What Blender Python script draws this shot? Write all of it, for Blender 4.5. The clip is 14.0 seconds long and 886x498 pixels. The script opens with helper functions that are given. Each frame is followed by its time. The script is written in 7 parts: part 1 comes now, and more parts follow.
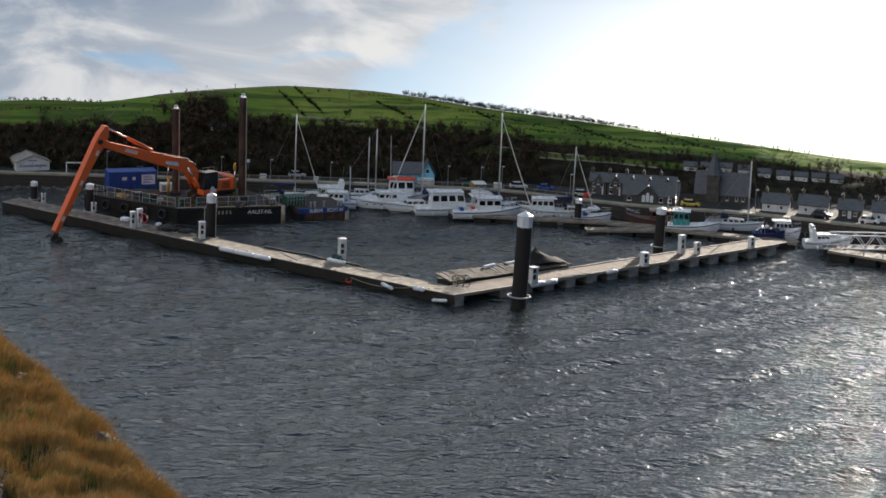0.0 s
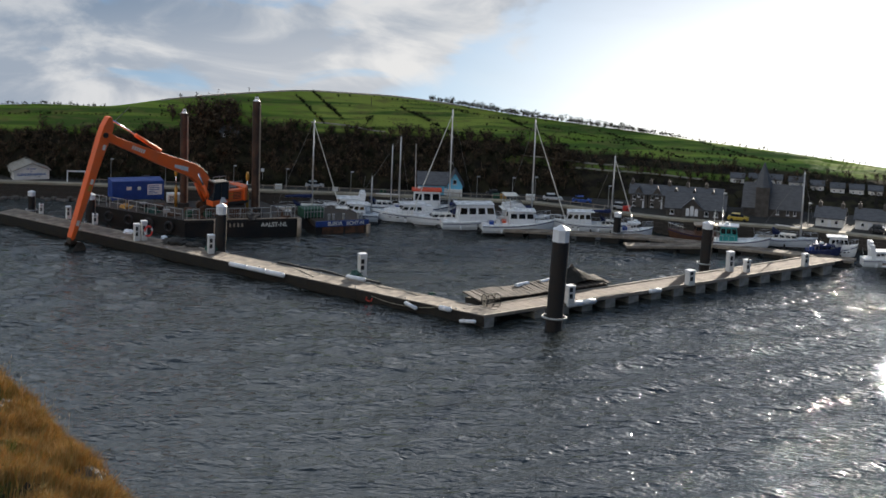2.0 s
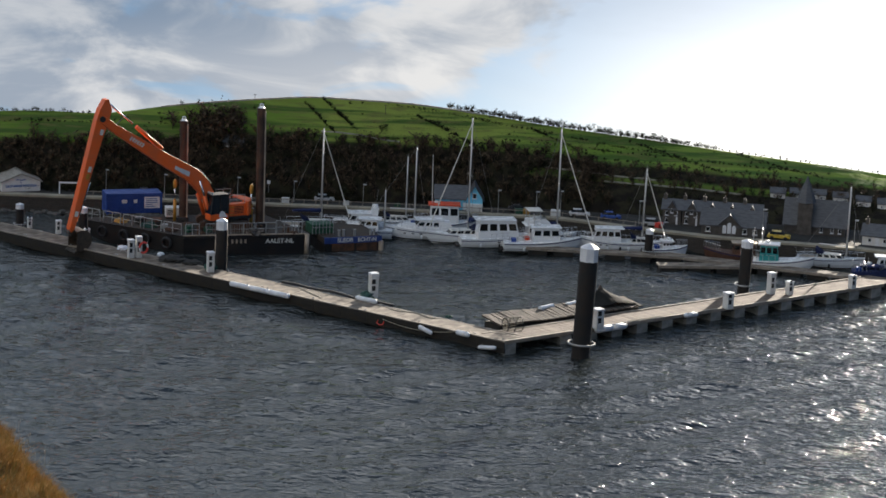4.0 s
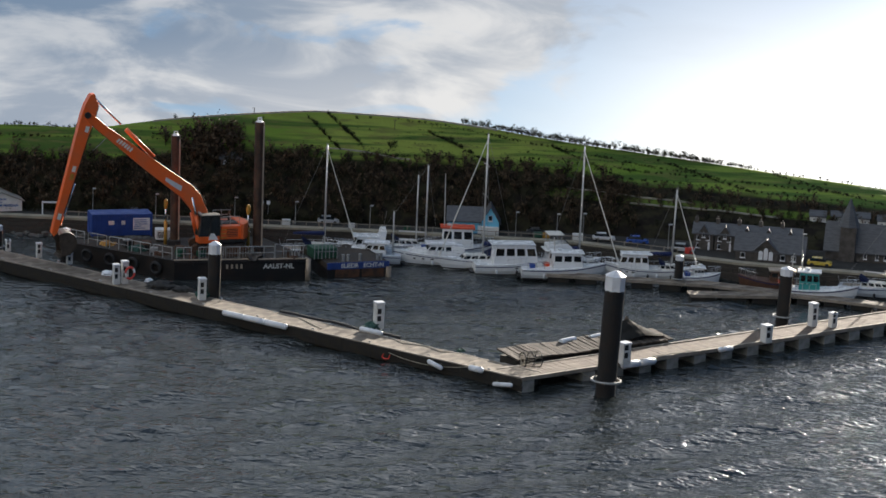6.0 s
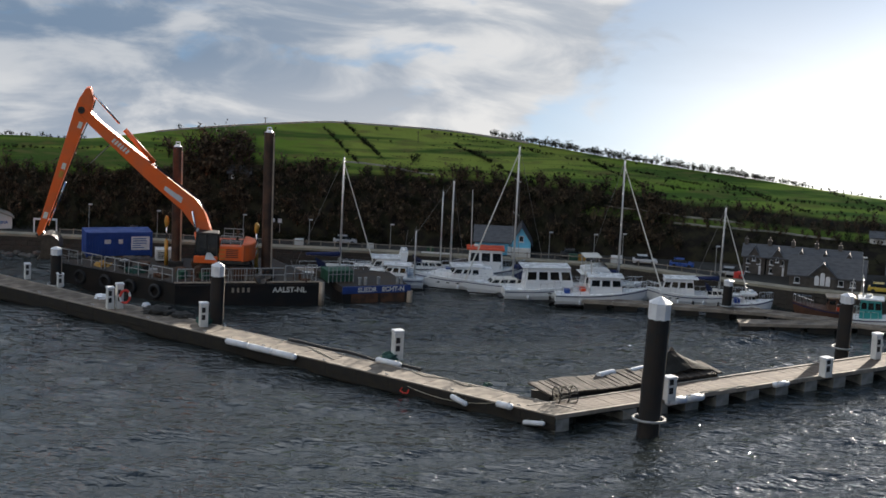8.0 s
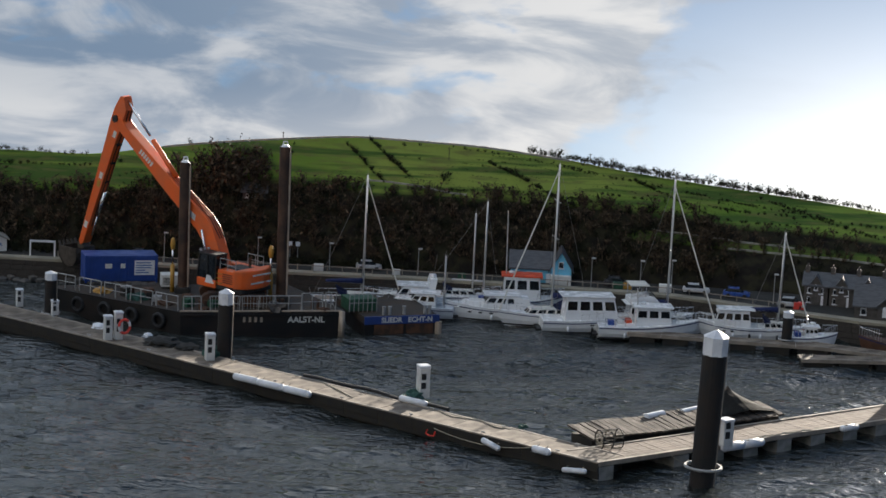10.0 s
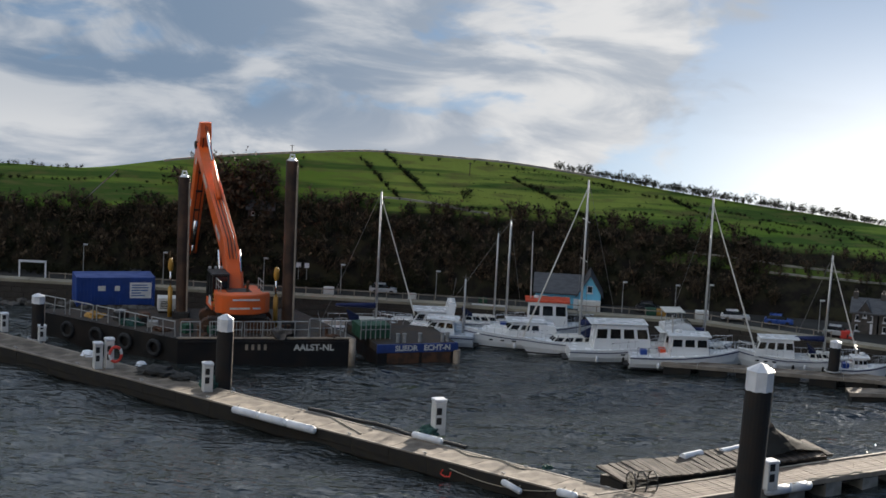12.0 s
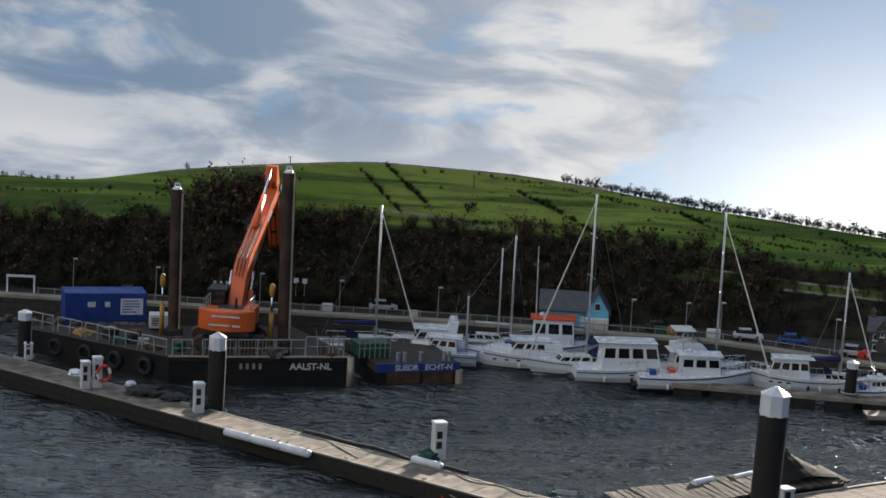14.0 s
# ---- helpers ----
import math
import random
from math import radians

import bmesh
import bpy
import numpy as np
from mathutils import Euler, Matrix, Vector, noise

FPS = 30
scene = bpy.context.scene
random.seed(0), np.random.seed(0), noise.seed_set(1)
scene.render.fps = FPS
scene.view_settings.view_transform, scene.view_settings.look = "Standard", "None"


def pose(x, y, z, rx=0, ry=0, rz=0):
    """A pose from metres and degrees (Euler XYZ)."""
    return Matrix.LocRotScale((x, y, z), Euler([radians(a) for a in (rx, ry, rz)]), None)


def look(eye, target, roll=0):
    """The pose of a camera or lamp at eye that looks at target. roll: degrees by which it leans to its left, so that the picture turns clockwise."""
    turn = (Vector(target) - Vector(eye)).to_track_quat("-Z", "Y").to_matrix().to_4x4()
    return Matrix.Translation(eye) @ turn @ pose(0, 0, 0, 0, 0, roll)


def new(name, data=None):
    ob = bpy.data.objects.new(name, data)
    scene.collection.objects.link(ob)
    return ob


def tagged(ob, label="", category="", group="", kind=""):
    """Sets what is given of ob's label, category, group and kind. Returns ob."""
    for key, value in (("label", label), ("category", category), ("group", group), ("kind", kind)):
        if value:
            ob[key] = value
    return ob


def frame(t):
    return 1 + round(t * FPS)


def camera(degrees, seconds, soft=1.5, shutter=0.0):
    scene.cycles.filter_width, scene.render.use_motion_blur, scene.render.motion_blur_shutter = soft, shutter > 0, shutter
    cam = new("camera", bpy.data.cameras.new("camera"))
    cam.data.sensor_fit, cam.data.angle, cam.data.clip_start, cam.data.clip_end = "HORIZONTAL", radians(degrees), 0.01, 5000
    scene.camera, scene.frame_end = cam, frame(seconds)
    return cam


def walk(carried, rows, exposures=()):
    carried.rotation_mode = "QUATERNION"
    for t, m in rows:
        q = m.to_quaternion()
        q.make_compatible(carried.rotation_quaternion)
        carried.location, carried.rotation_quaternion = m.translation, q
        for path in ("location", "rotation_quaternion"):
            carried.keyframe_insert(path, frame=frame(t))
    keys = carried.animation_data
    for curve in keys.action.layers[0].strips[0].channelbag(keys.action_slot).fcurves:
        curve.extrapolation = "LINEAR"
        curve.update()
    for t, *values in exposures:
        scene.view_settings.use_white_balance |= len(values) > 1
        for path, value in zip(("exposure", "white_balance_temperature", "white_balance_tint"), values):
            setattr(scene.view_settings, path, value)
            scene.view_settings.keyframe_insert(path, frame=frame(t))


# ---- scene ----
cam = camera(17.82, 14.0, soft=1.6)
# rows: seconds, place of the eye, turn in degrees
ROWS = [
    (0.0, -3.660, -195.924, 59.539, 76.679, -2.196, -3.059),
    (0.5, -3.476, -190.842, 58.133, 76.813, -2.218, -2.934),
    (1.0, -3.246, -186.056, 56.926, 76.904, -2.245, -2.791),
    (1.5, -2.981, -181.488, 55.867, 76.973, -2.277, -2.635),
    (2.0, -2.690, -177.072, 54.909, 77.026, -2.312, -2.491),
    (2.5, -2.381, -172.753, 54.016, 77.081, -2.348, -2.338),
    (3.0, -2.061, -168.483, 53.158, 77.129, -2.385, -2.187),
    (5.5, -0.460, -146.906, 48.757, 77.599, -2.563, -1.688),
    (6.0, -0.161, -142.462, 47.805, 77.719, -2.596, -1.544),
    (6.5, 0.127, -137.983, 46.831, 77.832, -2.627, -1.384),
    (7.0, 0.402, -133.484, 45.843, 77.943, -2.658, -1.213),
    (7.5, 0.665, -128.988, 44.852, 78.053, -2.689, -1.034),
    (8.0, 0.915, -124.522, 43.868, 78.166, -2.719, -0.847),
    (10.5, 1.981, -103.926, 39.538, 78.797, -2.874, 0.200),
    (11.0, 2.158, -100.462, 38.880, 78.883, -2.908, 0.382),
    (11.5, 2.322, -97.333, 38.314, 78.977, -2.942, 0.516),
    (12.0, 2.474, -94.595, 37.849, 79.068, -2.976, 0.617),
    (12.5, 2.610, -92.301, 37.486, 79.151, -3.011, 0.692),
    (13.0, 2.730, -90.510, 37.226, 79.202, -3.046, 0.760),
    (13.5, 2.830, -89.279, 37.062, 79.245, -3.079, 0.817),
    (14.0, 2.909, -88.665, 36.986, 79.286, -3.110, 0.854),
]
walk(cam, [(t, pose(*r)) for t, *r in ROWS])

# ---------------------------------------------------------------- world, sun
SUN_AZ, SUN_EL = 22.5, 14.5  # from straight ahead (+y) towards the right (+x)


def make_world():
    w = bpy.data.worlds.new("sky")
    scene.world = w
    w.use_nodes = True
    nt = w.node_tree
    nt.nodes.clear()
    N, L = nt.nodes.new, nt.links.new

    def m(op, a, b=None, c=None):
        n = N("ShaderNodeMath")
        n.operation = op
        for i, v in enumerate((a, b, c)):
            if v is None:
                continue
            if isinstance(v, (int, float)):
                n.inputs[i].default_value = v
            else:
                L(v, n.inputs[i])
        return n.outputs[0]

    def ramp(v, lo, hi):
        n = N("ShaderNodeMapRange")
        n.interpolation_type = "SMOOTHSTEP"
        L(v, n.inputs[0])
        n.inputs[1].default_value, n.inputs[2].default_value = lo, hi
        return n.outputs[0]

    tc = N("ShaderNodeTexCoord")
    sep = N("ShaderNodeSeparateXYZ")
    L(tc.outputs["Generated"], sep.inputs[0])
    # the viewpoint looks down on the hill, so its sky lies low: bearing and height stretched to fit the camera's view
    turn = m("ARCTAN2", sep.outputs[0], sep.outputs[1])
    az = m("MINIMUM", m("MAXIMUM", m("MULTIPLY_ADD", turn, 2.94, -0.0567), -2.9), 2.9)
    rise = m("MINIMUM", m("MULTIPLY_ADD", m("ARCSINE", sep.outputs[2]), 2.94, 0.4666), 1.45)
    rise = m("MAXIMUM", rise, -0.4)
    flat = m("COSINE", rise)
    vec = N("ShaderNodeCombineXYZ")
    L(m("MULTIPLY", m("SINE", az), flat), vec.inputs[0])
    L(m("MULTIPLY", m("COSINE", az), flat), vec.inputs[1])
    L(m("SINE", rise), vec.inputs[2])
    el = m("ADD", m("SINE", rise), m("MULTIPLY", az, 0.035))
    sky = N("ShaderNodeTexSky")
    sky.sky_type, sky.sun_disc = "NISHITA", False
    sky.sun_elevation, sky.sun_rotation = radians(SUN_EL), radians(SUN_AZ)
    sky.air_density, sky.dust_density, sky.ozone_density = 1.2, 0.4, 3.0
    lift = N("ShaderNodeCombineXYZ")
    L(m("MULTIPLY", m("SINE", az), flat), lift.inputs[0])
    L(m("MULTIPLY", m("COSINE", az), flat), lift.inputs[1])
    L(m("ADD", m("MAXIMUM", m("SINE", rise), -0.12), 0.30), lift.inputs[2])
    L(lift.outputs[0], sky.inputs[0])
    bg = N("ShaderNodeBackground")
    L(sky.outputs[0], bg.inputs[0])
    # sky above the view is raised to brighten the scene
    overhead = m("MULTIPLY_ADD", ramp(sep.outputs[2], -0.02, 0.7), 0.8, 1.0)
    L(m("MULTIPLY", overhead, 0.05), bg.inputs[1])
    # cloud bank: soft heaps over most of the sky, thinning towards the sun
    def puffs(sx, sz, seed, detail, rough=0.55, distort=0.3):
        v = N("ShaderNodeCombineXYZ")
        L(m("MULTIPLY", az, sx), v.inputs[0])
        L(m("MULTIPLY", el, sz), v.inputs[1])
        v.inputs[2].default_value = seed
        n = N("ShaderNodeTexNoise")
        L(v.outputs[0], n.inputs["Vector"])
        n.inputs["Scale"].default_value = 1.0
        n.inputs["Detail"].default_value = detail
        n.inputs["Roughness"].default_value = rough
        n.inputs["Distortion"].default_value = distort
        return n.outputs["Fac"]
    big = puffs(6.5, 13.0, 3.7, 8.0, 0.52, 0.5)
    lit = puffs(5.0, 15.0, 9.1, 7.0, 0.55, 0.6)
    # right border of the bank leans to the right with height
    reach = m("MINIMUM", m("ADD", m("MULTIPLY", el, 1.7), 0.12), 0.225)
    border = m("ADD", m("SUBTRACT", reach, az), m("MULTIPLY", m("SUBTRACT", big, 0.5), 0.42))
    dense = ramp(border, -0.015, 0.06)
    holes = ramp(puffs(9.0, 24.0, 5.5, 6.0, 0.5, 0.4), 0.56, 0.70)
    dense = m("MULTIPLY", dense, m("SUBTRACT", 1.0, m("MULTIPLY", holes, 0.75)))
    veil = m("MULTIPLY", ramp(puffs(3.0, 14.0, 1.2, 5.0), 0.45, 0.8), 0.25)
    dense = m("MAXIMUM", dense, veil)
    mixc = N("ShaderNodeMix")
    mixc.data_type = "RGBA"
    near_sun = ramp(az, -0.40, 0.22)
    bright = m("ADD", m("MULTIPLY", ramp(lit, 0.42, 0.66), 0.55), m("MULTIPLY", near_sun, 0.42))
    low = m("MULTIPLY", m("SUBTRACT", 1.0, ramp(el, -0.02, 0.05)), 0.25)
    # unseen cloud to the sides and behind, brightened to fill camera-facing surfaces
    fill_behind = m("MULTIPLY", ramp(m("ABSOLUTE", turn), 0.9, 2.2), 0.6)
    L(m("MINIMUM", m("ADD", m("ADD", bright, low), fill_behind), 1.0), mixc.inputs[0])
    mixc.inputs[6].default_value = (0.22, 0.31, 0.44, 1)
    mixc.inputs[7].default_value = (0.93, 0.925, 0.92, 1)
    cl = N("ShaderNodeBackground")
    L(mixc.outputs[2], cl.inputs[0])
    L(m("MULTIPLY", overhead, 0.37), cl.inputs[1])
    # glow of the low sun through haze
    dot = N("ShaderNodeVectorMath")
    dot.operation = "DOT_PRODUCT"
    L(vec.outputs[0], dot.inputs[0])
    a, e = radians(38), radians(-1)
    dot.inputs[1].default_value = (math.sin(a) * math.cos(e), math.cos(a) * math.cos(e), math.sin(e))
    halo = m("POWER", m("MAXIMUM", dot.outputs["Value"], 0.0), 75.0)
    halo = m("ADD", halo, m("MULTIPLY", m("POWER", m("MAXIMUM", dot.outputs["Value"], 0.0), 14.0), 0.07))
    # second glow, out of view round the sun lamp, added to brighten the water
    ring = N("ShaderNodeVectorMath")
    ring.operation = "DOT_PRODUCT"
    L(tc.outputs["Generated"], ring.inputs[0])
    a, e = radians(SUN_AZ), radians(SUN_EL)
    ring.inputs[1].default_value = (math.sin(a) * math.cos(e), math.cos(a) * math.cos(e), math.sin(e))
    above = ramp(sep.outputs[2], -0.04, 0.06)
    halo = m("ADD", halo, m("MULTIPLY", m("MULTIPLY", m("POWER", m("MAXIMUM", ring.outputs["Value"], 0.0), 60.0), 1.9), above))
    gl = N("ShaderNodeBackground")
    gl.inputs[0].default_value = (1.0, 0.985, 0.96, 1)
    L(m("MULTIPLY", halo, 0.76), gl.inputs[1])
    mx = N("ShaderNodeMixShader")
    L(dense, mx.inputs[0])
    L(bg.outputs[0], mx.inputs[1])
    L(cl.outputs[0], mx.inputs[2])
    ad = N("ShaderNodeAddShader")
    L(mx.outputs[0], ad.inputs[0])
    L(gl.outputs[0], ad.inputs[1])
    out = N("ShaderNodeOutputWorld")
    L(ad.outputs[0], out.inputs[0])


make_world()
sun = new("sun", bpy.data.lights.new("sun", "SUN"))
sun.data.energy, sun.data.angle, sun.data.color = 5.0, radians(0.6), (1.0, 0.90, 0.77)
_a, _e = radians(SUN_AZ), radians(SUN_EL)
sun.matrix_world = look((0, 0, 60), Vector((0, 0, 60)) - Vector((math.sin(_a) * math.cos(_e), math.cos(_a) * math.cos(_e), math.sin(_e))))
scene.view_settings.exposure = 1.22

# ---------------------------------------------------------------- materials
MATS = {}


def mat(name, col, rough=0.6, metal=0.0, var=0.15, scale=3.0, bump=0.1, fine=40.0, col2=None, objvar=0.0, spec=0.5, stretch=(1, 1, 1), patch=(0.42, 0.62)):
    """Procedural surface: base colour with broad patches, fine grain, bump."""
    if name in MATS:
        return MATS[name]
    mt = bpy.data.materials.new(name)
    MATS[name] = mt
    mt.use_nodes = True
    nt = mt.node_tree
    b = nt.nodes["Principled BSDF"]
    N, L = nt.nodes.new, nt.links.new
    tc = N("ShaderNodeTexCoord")
    mp = N("ShaderNodeMapping")
    mp.inputs["Scale"].default_value = stretch
    L(tc.outputs["Object"], mp.inputs[0])
    n1, n2 = N("ShaderNodeTexNoise"), N("ShaderNodeTexNoise")
    for n, s, d in ((n1, scale, 5.0), (n2, fine, 3.0)):
        L(mp.outputs[0], n.inputs["Vector"])
        n.inputs["Scale"].default_value, n.inputs["Detail"].default_value = s, d
    r = N("ShaderNodeMapRange")
    r.inputs[1].default_value, r.inputs[2].default_value = patch
    L(n1.outputs["Fac"], r.inputs[0])
    mx = N("ShaderNodeMix")
    mx.data_type = "RGBA"
    L(r.outputs[0], mx.inputs[0])
    c2 = col2 or tuple(c * (1 - var) for c in col)
    mx.inputs[6].default_value = (*col, 1)
    mx.inputs[7].default_value = (*c2, 1)
    hs = N("ShaderNodeHueSaturation")
    L(mx.outputs[2], hs.inputs["Color"])
    val = N("ShaderNodeMath")
    val.operation = "MULTIPLY_ADD"
    L(n2.outputs["Fac"], val.inputs[0])
    val.inputs[1].default_value, val.inputs[2].default_value = var * 1.2, 1 - var * 0.6
    last = val.outputs[0]
    if objvar:
        oi = N("ShaderNodeObjectInfo")
        v2 = N("ShaderNodeMath")
        v2.operation = "MULTIPLY_ADD"
        L(oi.outputs["Random"], v2.inputs[0])
        v2.inputs[1].default_value, v2.inputs[2].default_value = objvar, -objvar / 2
        v3 = N("ShaderNodeMath")
        v3.operation = "ADD"
        L(last, v3.inputs[0])
        L(v2.outputs[0], v3.inputs[1])
        last = v3.outputs[0]
    L(last, hs.inputs["Value"])
    L(hs.outputs[0], b.inputs["Base Color"])
    b.inputs["Metallic"].default_value = metal
    rr = N("ShaderNodeMapRange")
    L(n1.outputs["Fac"], rr.inputs[0])
    rr.inputs[1].default_value, rr.inputs[2].default_value = 0.3, 0.7
    rr.inputs[3].default_value, rr.inputs[4].default_value = max(rough - 0.1, 0.02), min(rough + 0.1, 1)
    L(rr.outputs[0], b.inputs["Roughness"])
    b.inputs["Specular IOR Level"].default_value = spec
    if bump:
        bp = N("ShaderNodeBump")
        bp.inputs["Strength"].default_value, bp.inputs["Distance"].default_value = bump, 0.02
        L(n2.outputs["Fac"], bp.inputs["Height"])
        L(bp.outputs[0], b.inputs["Normal"])
    return mt


M_WHITE = mat("gelcoat_white", (0.74, 0.75, 0.75), 0.25, var=0.06, scale=1.5, bump=0.02)
M_CREAM = mat("gelcoat_cream", (0.66, 0.64, 0.58), 0.35, var=0.08, scale=1.5, bump=0.02)
M_GREYH = mat("gelcoat_grey", (0.52, 0.56, 0.60), 0.3, var=0.06, scale=1.2, bump=0.02)
M_DARKG = mat("tinted_glass", (0.012, 0.016, 0.02), 0.06, var=0.05, bump=0.0, spec=0.8)
M_NAVY = mat("navy_canvas", (0.012, 0.022, 0.09), 0.85, var=0.2, scale=4, bump=0.2)
M_BLACK = mat("black_rubber", (0.012, 0.012, 0.013), 0.7, var=0.3, scale=6, bump=0.2)
M_ALU = mat("mast_aluminium", (0.62, 0.60, 0.57), 0.4, 0.5, var=0.1, scale=2, bump=0.02)
M_STEEL = mat("stainless_rail", (0.55, 0.55, 0.55), 0.3, 0.8, var=0.1, bump=0.0)
M_WIRE = mat("rigging_wire", (0.22, 0.21, 0.2), 0.5, 0.6, var=0.1, bump=0.0)
M_GALV = mat("galvanised_steel", (0.36, 0.36, 0.35), 0.55, 0.4, var=0.25, scale=2.5)
M_PILE = mat("black_pile_coating", (0.006, 0.006, 0.006), 0.8, var=0.4, scale=1.2, fine=25, bump=0.3, col2=(0.018, 0.013, 0.010))
M_CAP = mat("white_pile_cap", (0.66, 0.67, 0.69), 0.45, var=0.14, scale=2.0, bump=0.05)
M_ORANGE = mat("orange_machine_paint", (0.72, 0.115, 0.016), 0.42, var=0.16, scale=1.1, fine=30, bump=0.06, col2=(0.62, 0.12, 0.03))
M_MACH = mat("dark_machine_steel", (0.03, 0.028, 0.026), 0.6, 0.2, var=0.4, scale=3, bump=0.2)
M_CHROME = mat("cylinder_rod_chrome", (0.75, 0.75, 0.75), 0.15, 1.0, var=0.05, bump=0)
M_MUD = mat("wet_mud", (0.06, 0.045, 0.032), 0.5, var=0.4, scale=4, bump=0.6, fine=14)
M_HULLBK = mat("black_barge_hull", (0.005, 0.005, 0.005), 0.5, 0.1, var=0.4, scale=0.8, fine=9, bump=0.25, col2=(0.016, 0.010, 0.007))
M_RUST = mat("rusty_steel", (0.10, 0.045, 0.022), 0.8, 0.2, var=0.4, scale=2.2, bump=0.4, col2=(0.05, 0.03, 0.02))
M_RUSTPALE = mat("weathered_steel_and_sunlit_strip", (0.42, 0.34, 0.26), 0.65, 0.2, var=0.25, scale=2.0, bump=0.2)
M_SPUD = mat("spud_pile_steel", (0.030, 0.018, 0.013), 0.55, 0.2, var=0.4, scale=0.9, bump=0.2, col2=(0.085, 0.045, 0.028))
M_BDECK = mat("barge_deck_plate", (0.028, 0.023, 0.019), 0.8, 0.1, var=0.5, scale=0.9, bump=0.4, col2=(0.06, 0.042, 0.028))
M_BLUEC = mat("blue_container_paint", (0.012, 0.05, 0.24), 0.5, var=0.2, scale=1.5, bump=0.1)
M_BLUEH = mat("blue_barge_paint", (0.016, 0.045, 0.19), 0.5, var=0.25, scale=1.5, bump=0.15)
M_GREEN = mat("green_deck_box_paint", (0.015, 0.075, 0.04), 0.6, var=0.25, scale=2, bump=0.15)
M_TEAL = mat("teal_boat_paint", (0.03, 0.28, 0.27), 0.4, var=0.12, scale=2, bump=0.05)
M_REDO = mat("red_orange_paint", (0.62, 0.07, 0.02), 0.45, var=0.15, scale=2, bump=0.05)
M_RED = mat("red_buoy_plastic", (0.6, 0.045, 0.03), 0.5, var=0.12, bump=0.03)
M_WOODB = mat("varnished_brown_hull", (0.09, 0.04, 0.022), 0.45, var=0.3, scale=2, bump=0.15)
M_YELLOW = mat("ochre_hydraulic_paint", (0.42, 0.22, 0.03), 0.55, var=0.25, scale=2)
M_CONC = mat("pontoon_concrete_deck", (0.21, 0.172, 0.13), 0.85, var=0.35, scale=0.9, fine=18, bump=0.4, col2=(0.10, 0.08, 0.06), objvar=0.3)
M_TIMB = mat("brown_timber_deck", (0.16, 0.118, 0.085), 0.85, var=0.35, scale=1.2, fine=30, bump=0.5, col2=(0.085, 0.065, 0.05), objvar=0.4, stretch=(1, 6, 1))
M_EDGE = mat("pale_timber_rubbing_strip", (0.27, 0.23, 0.185), 0.8, var=0.3, scale=1.3, bump=0.3, objvar=0.15)
# one near-black tone for fascias, walers, float cores and beams
M_FASC = mat("near_black_fascia_timber", (0.008, 0.007, 0.006), 0.8, var=0.5, scale=1.3, bump=0.5, col2=(0.022, 0.018, 0.012))
M_FLOAT = mat("grey_concrete_float", (0.24, 0.235, 0.22), 0.85, var=0.3, scale=1.4, bump=0.4, col2=(0.15, 0.15, 0.13), objvar=0.15)
M_RAFT = mat("weathered_raft_board", (0.10, 0.078, 0.06), 0.9, var=0.4, scale=1.0, fine=24, bump=0.5, col2=(0.05, 0.04, 0.032), objvar=0.35, stretch=(6, 1, 1))
M_FEND = mat("white_fender_vinyl", (0.68, 0.70, 0.73), 0.5, var=0.15, scale=2.5, bump=0.06)
M_PED = mat("white_service_pedestal", (0.60, 0.60, 0.58), 0.5, var=0.12, scale=2, bump=0.05)
M_ROPE = mat("pale_mooring_rope", (0.35, 0.31, 0.24), 0.9, var=0.2, bump=0.2)
M_NET = mat("dark_green_net", (0.02, 0.07, 0.055), 0.9, var=0.4, scale=9, bump=0.5)
M_QUAY = mat("dark_quay_masonry", (0.05, 0.042, 0.034), 0.9, var=0.4, scale=0.5, fine=6, bump=0.6, col2=(0.022, 0.019, 0.016))
M_COPE = mat("pale_coping_stone", (0.30, 0.27, 0.20), 0.85, var=0.25, scale=0.8, bump=0.3)
M_TAR = mat("quayside_tarmac", (0.022, 0.021, 0.018), 0.9, var=0.25, scale=0.6, bump=0.2)
M_ROCK = mat("armour_rock", (0.085, 0.08, 0.072), 0.9, var=0.3, scale=1.4, bump=0.5, objvar=0.3)
M_BLUEW = mat("light_blue_render", (0.16, 0.50, 0.70), 0.8, var=0.1, scale=1.2)
M_WALLW = mat("white_render", (0.66, 0.65, 0.62), 0.85, var=0.1, scale=1.2)
M_SLATE = mat("grey_slate", (0.075, 0.078, 0.085), 0.6, var=0.25, scale=2, bump=0.3, stretch=(1, 1, 6))
M_STONE = mat("grey_stone_wall", (0.085, 0.075, 0.066), 0.9, var=0.3, scale=2.2, bump=0.4)
M_PALER = mat("pale_sheet_roof", (0.30, 0.28, 0.24), 0.6, var=0.25, scale=1.4, bump=0.1, stretch=(6, 1, 1))
M_INK = mat("blue_sign_paint", (0.04, 0.12, 0.33), 0.6, var=0.1, bump=0)
M_LETW = mat("white_sign_paint", (0.62, 0.62, 0.58), 0.6, var=0.18, scale=5, bump=0)
M_LAMPH = mat("lamp_head_grey", (0.45, 0.46, 0.47), 0.4, 0.2, var=0.1)
M_BARK = mat("winter_bark", (0.075, 0.055, 0.042), 0.95, var=0.35, scale=2, bump=0.3)
M_HEDGE = mat("dark_hedge", (0.032, 0.036, 0.018), 0.95, var=0.4, scale=2, bump=0.4)
M_DRYST = mat("pale_drystone", (0.34, 0.32, 0.28), 0.9, var=0.25, scale=2, bump=0.4)


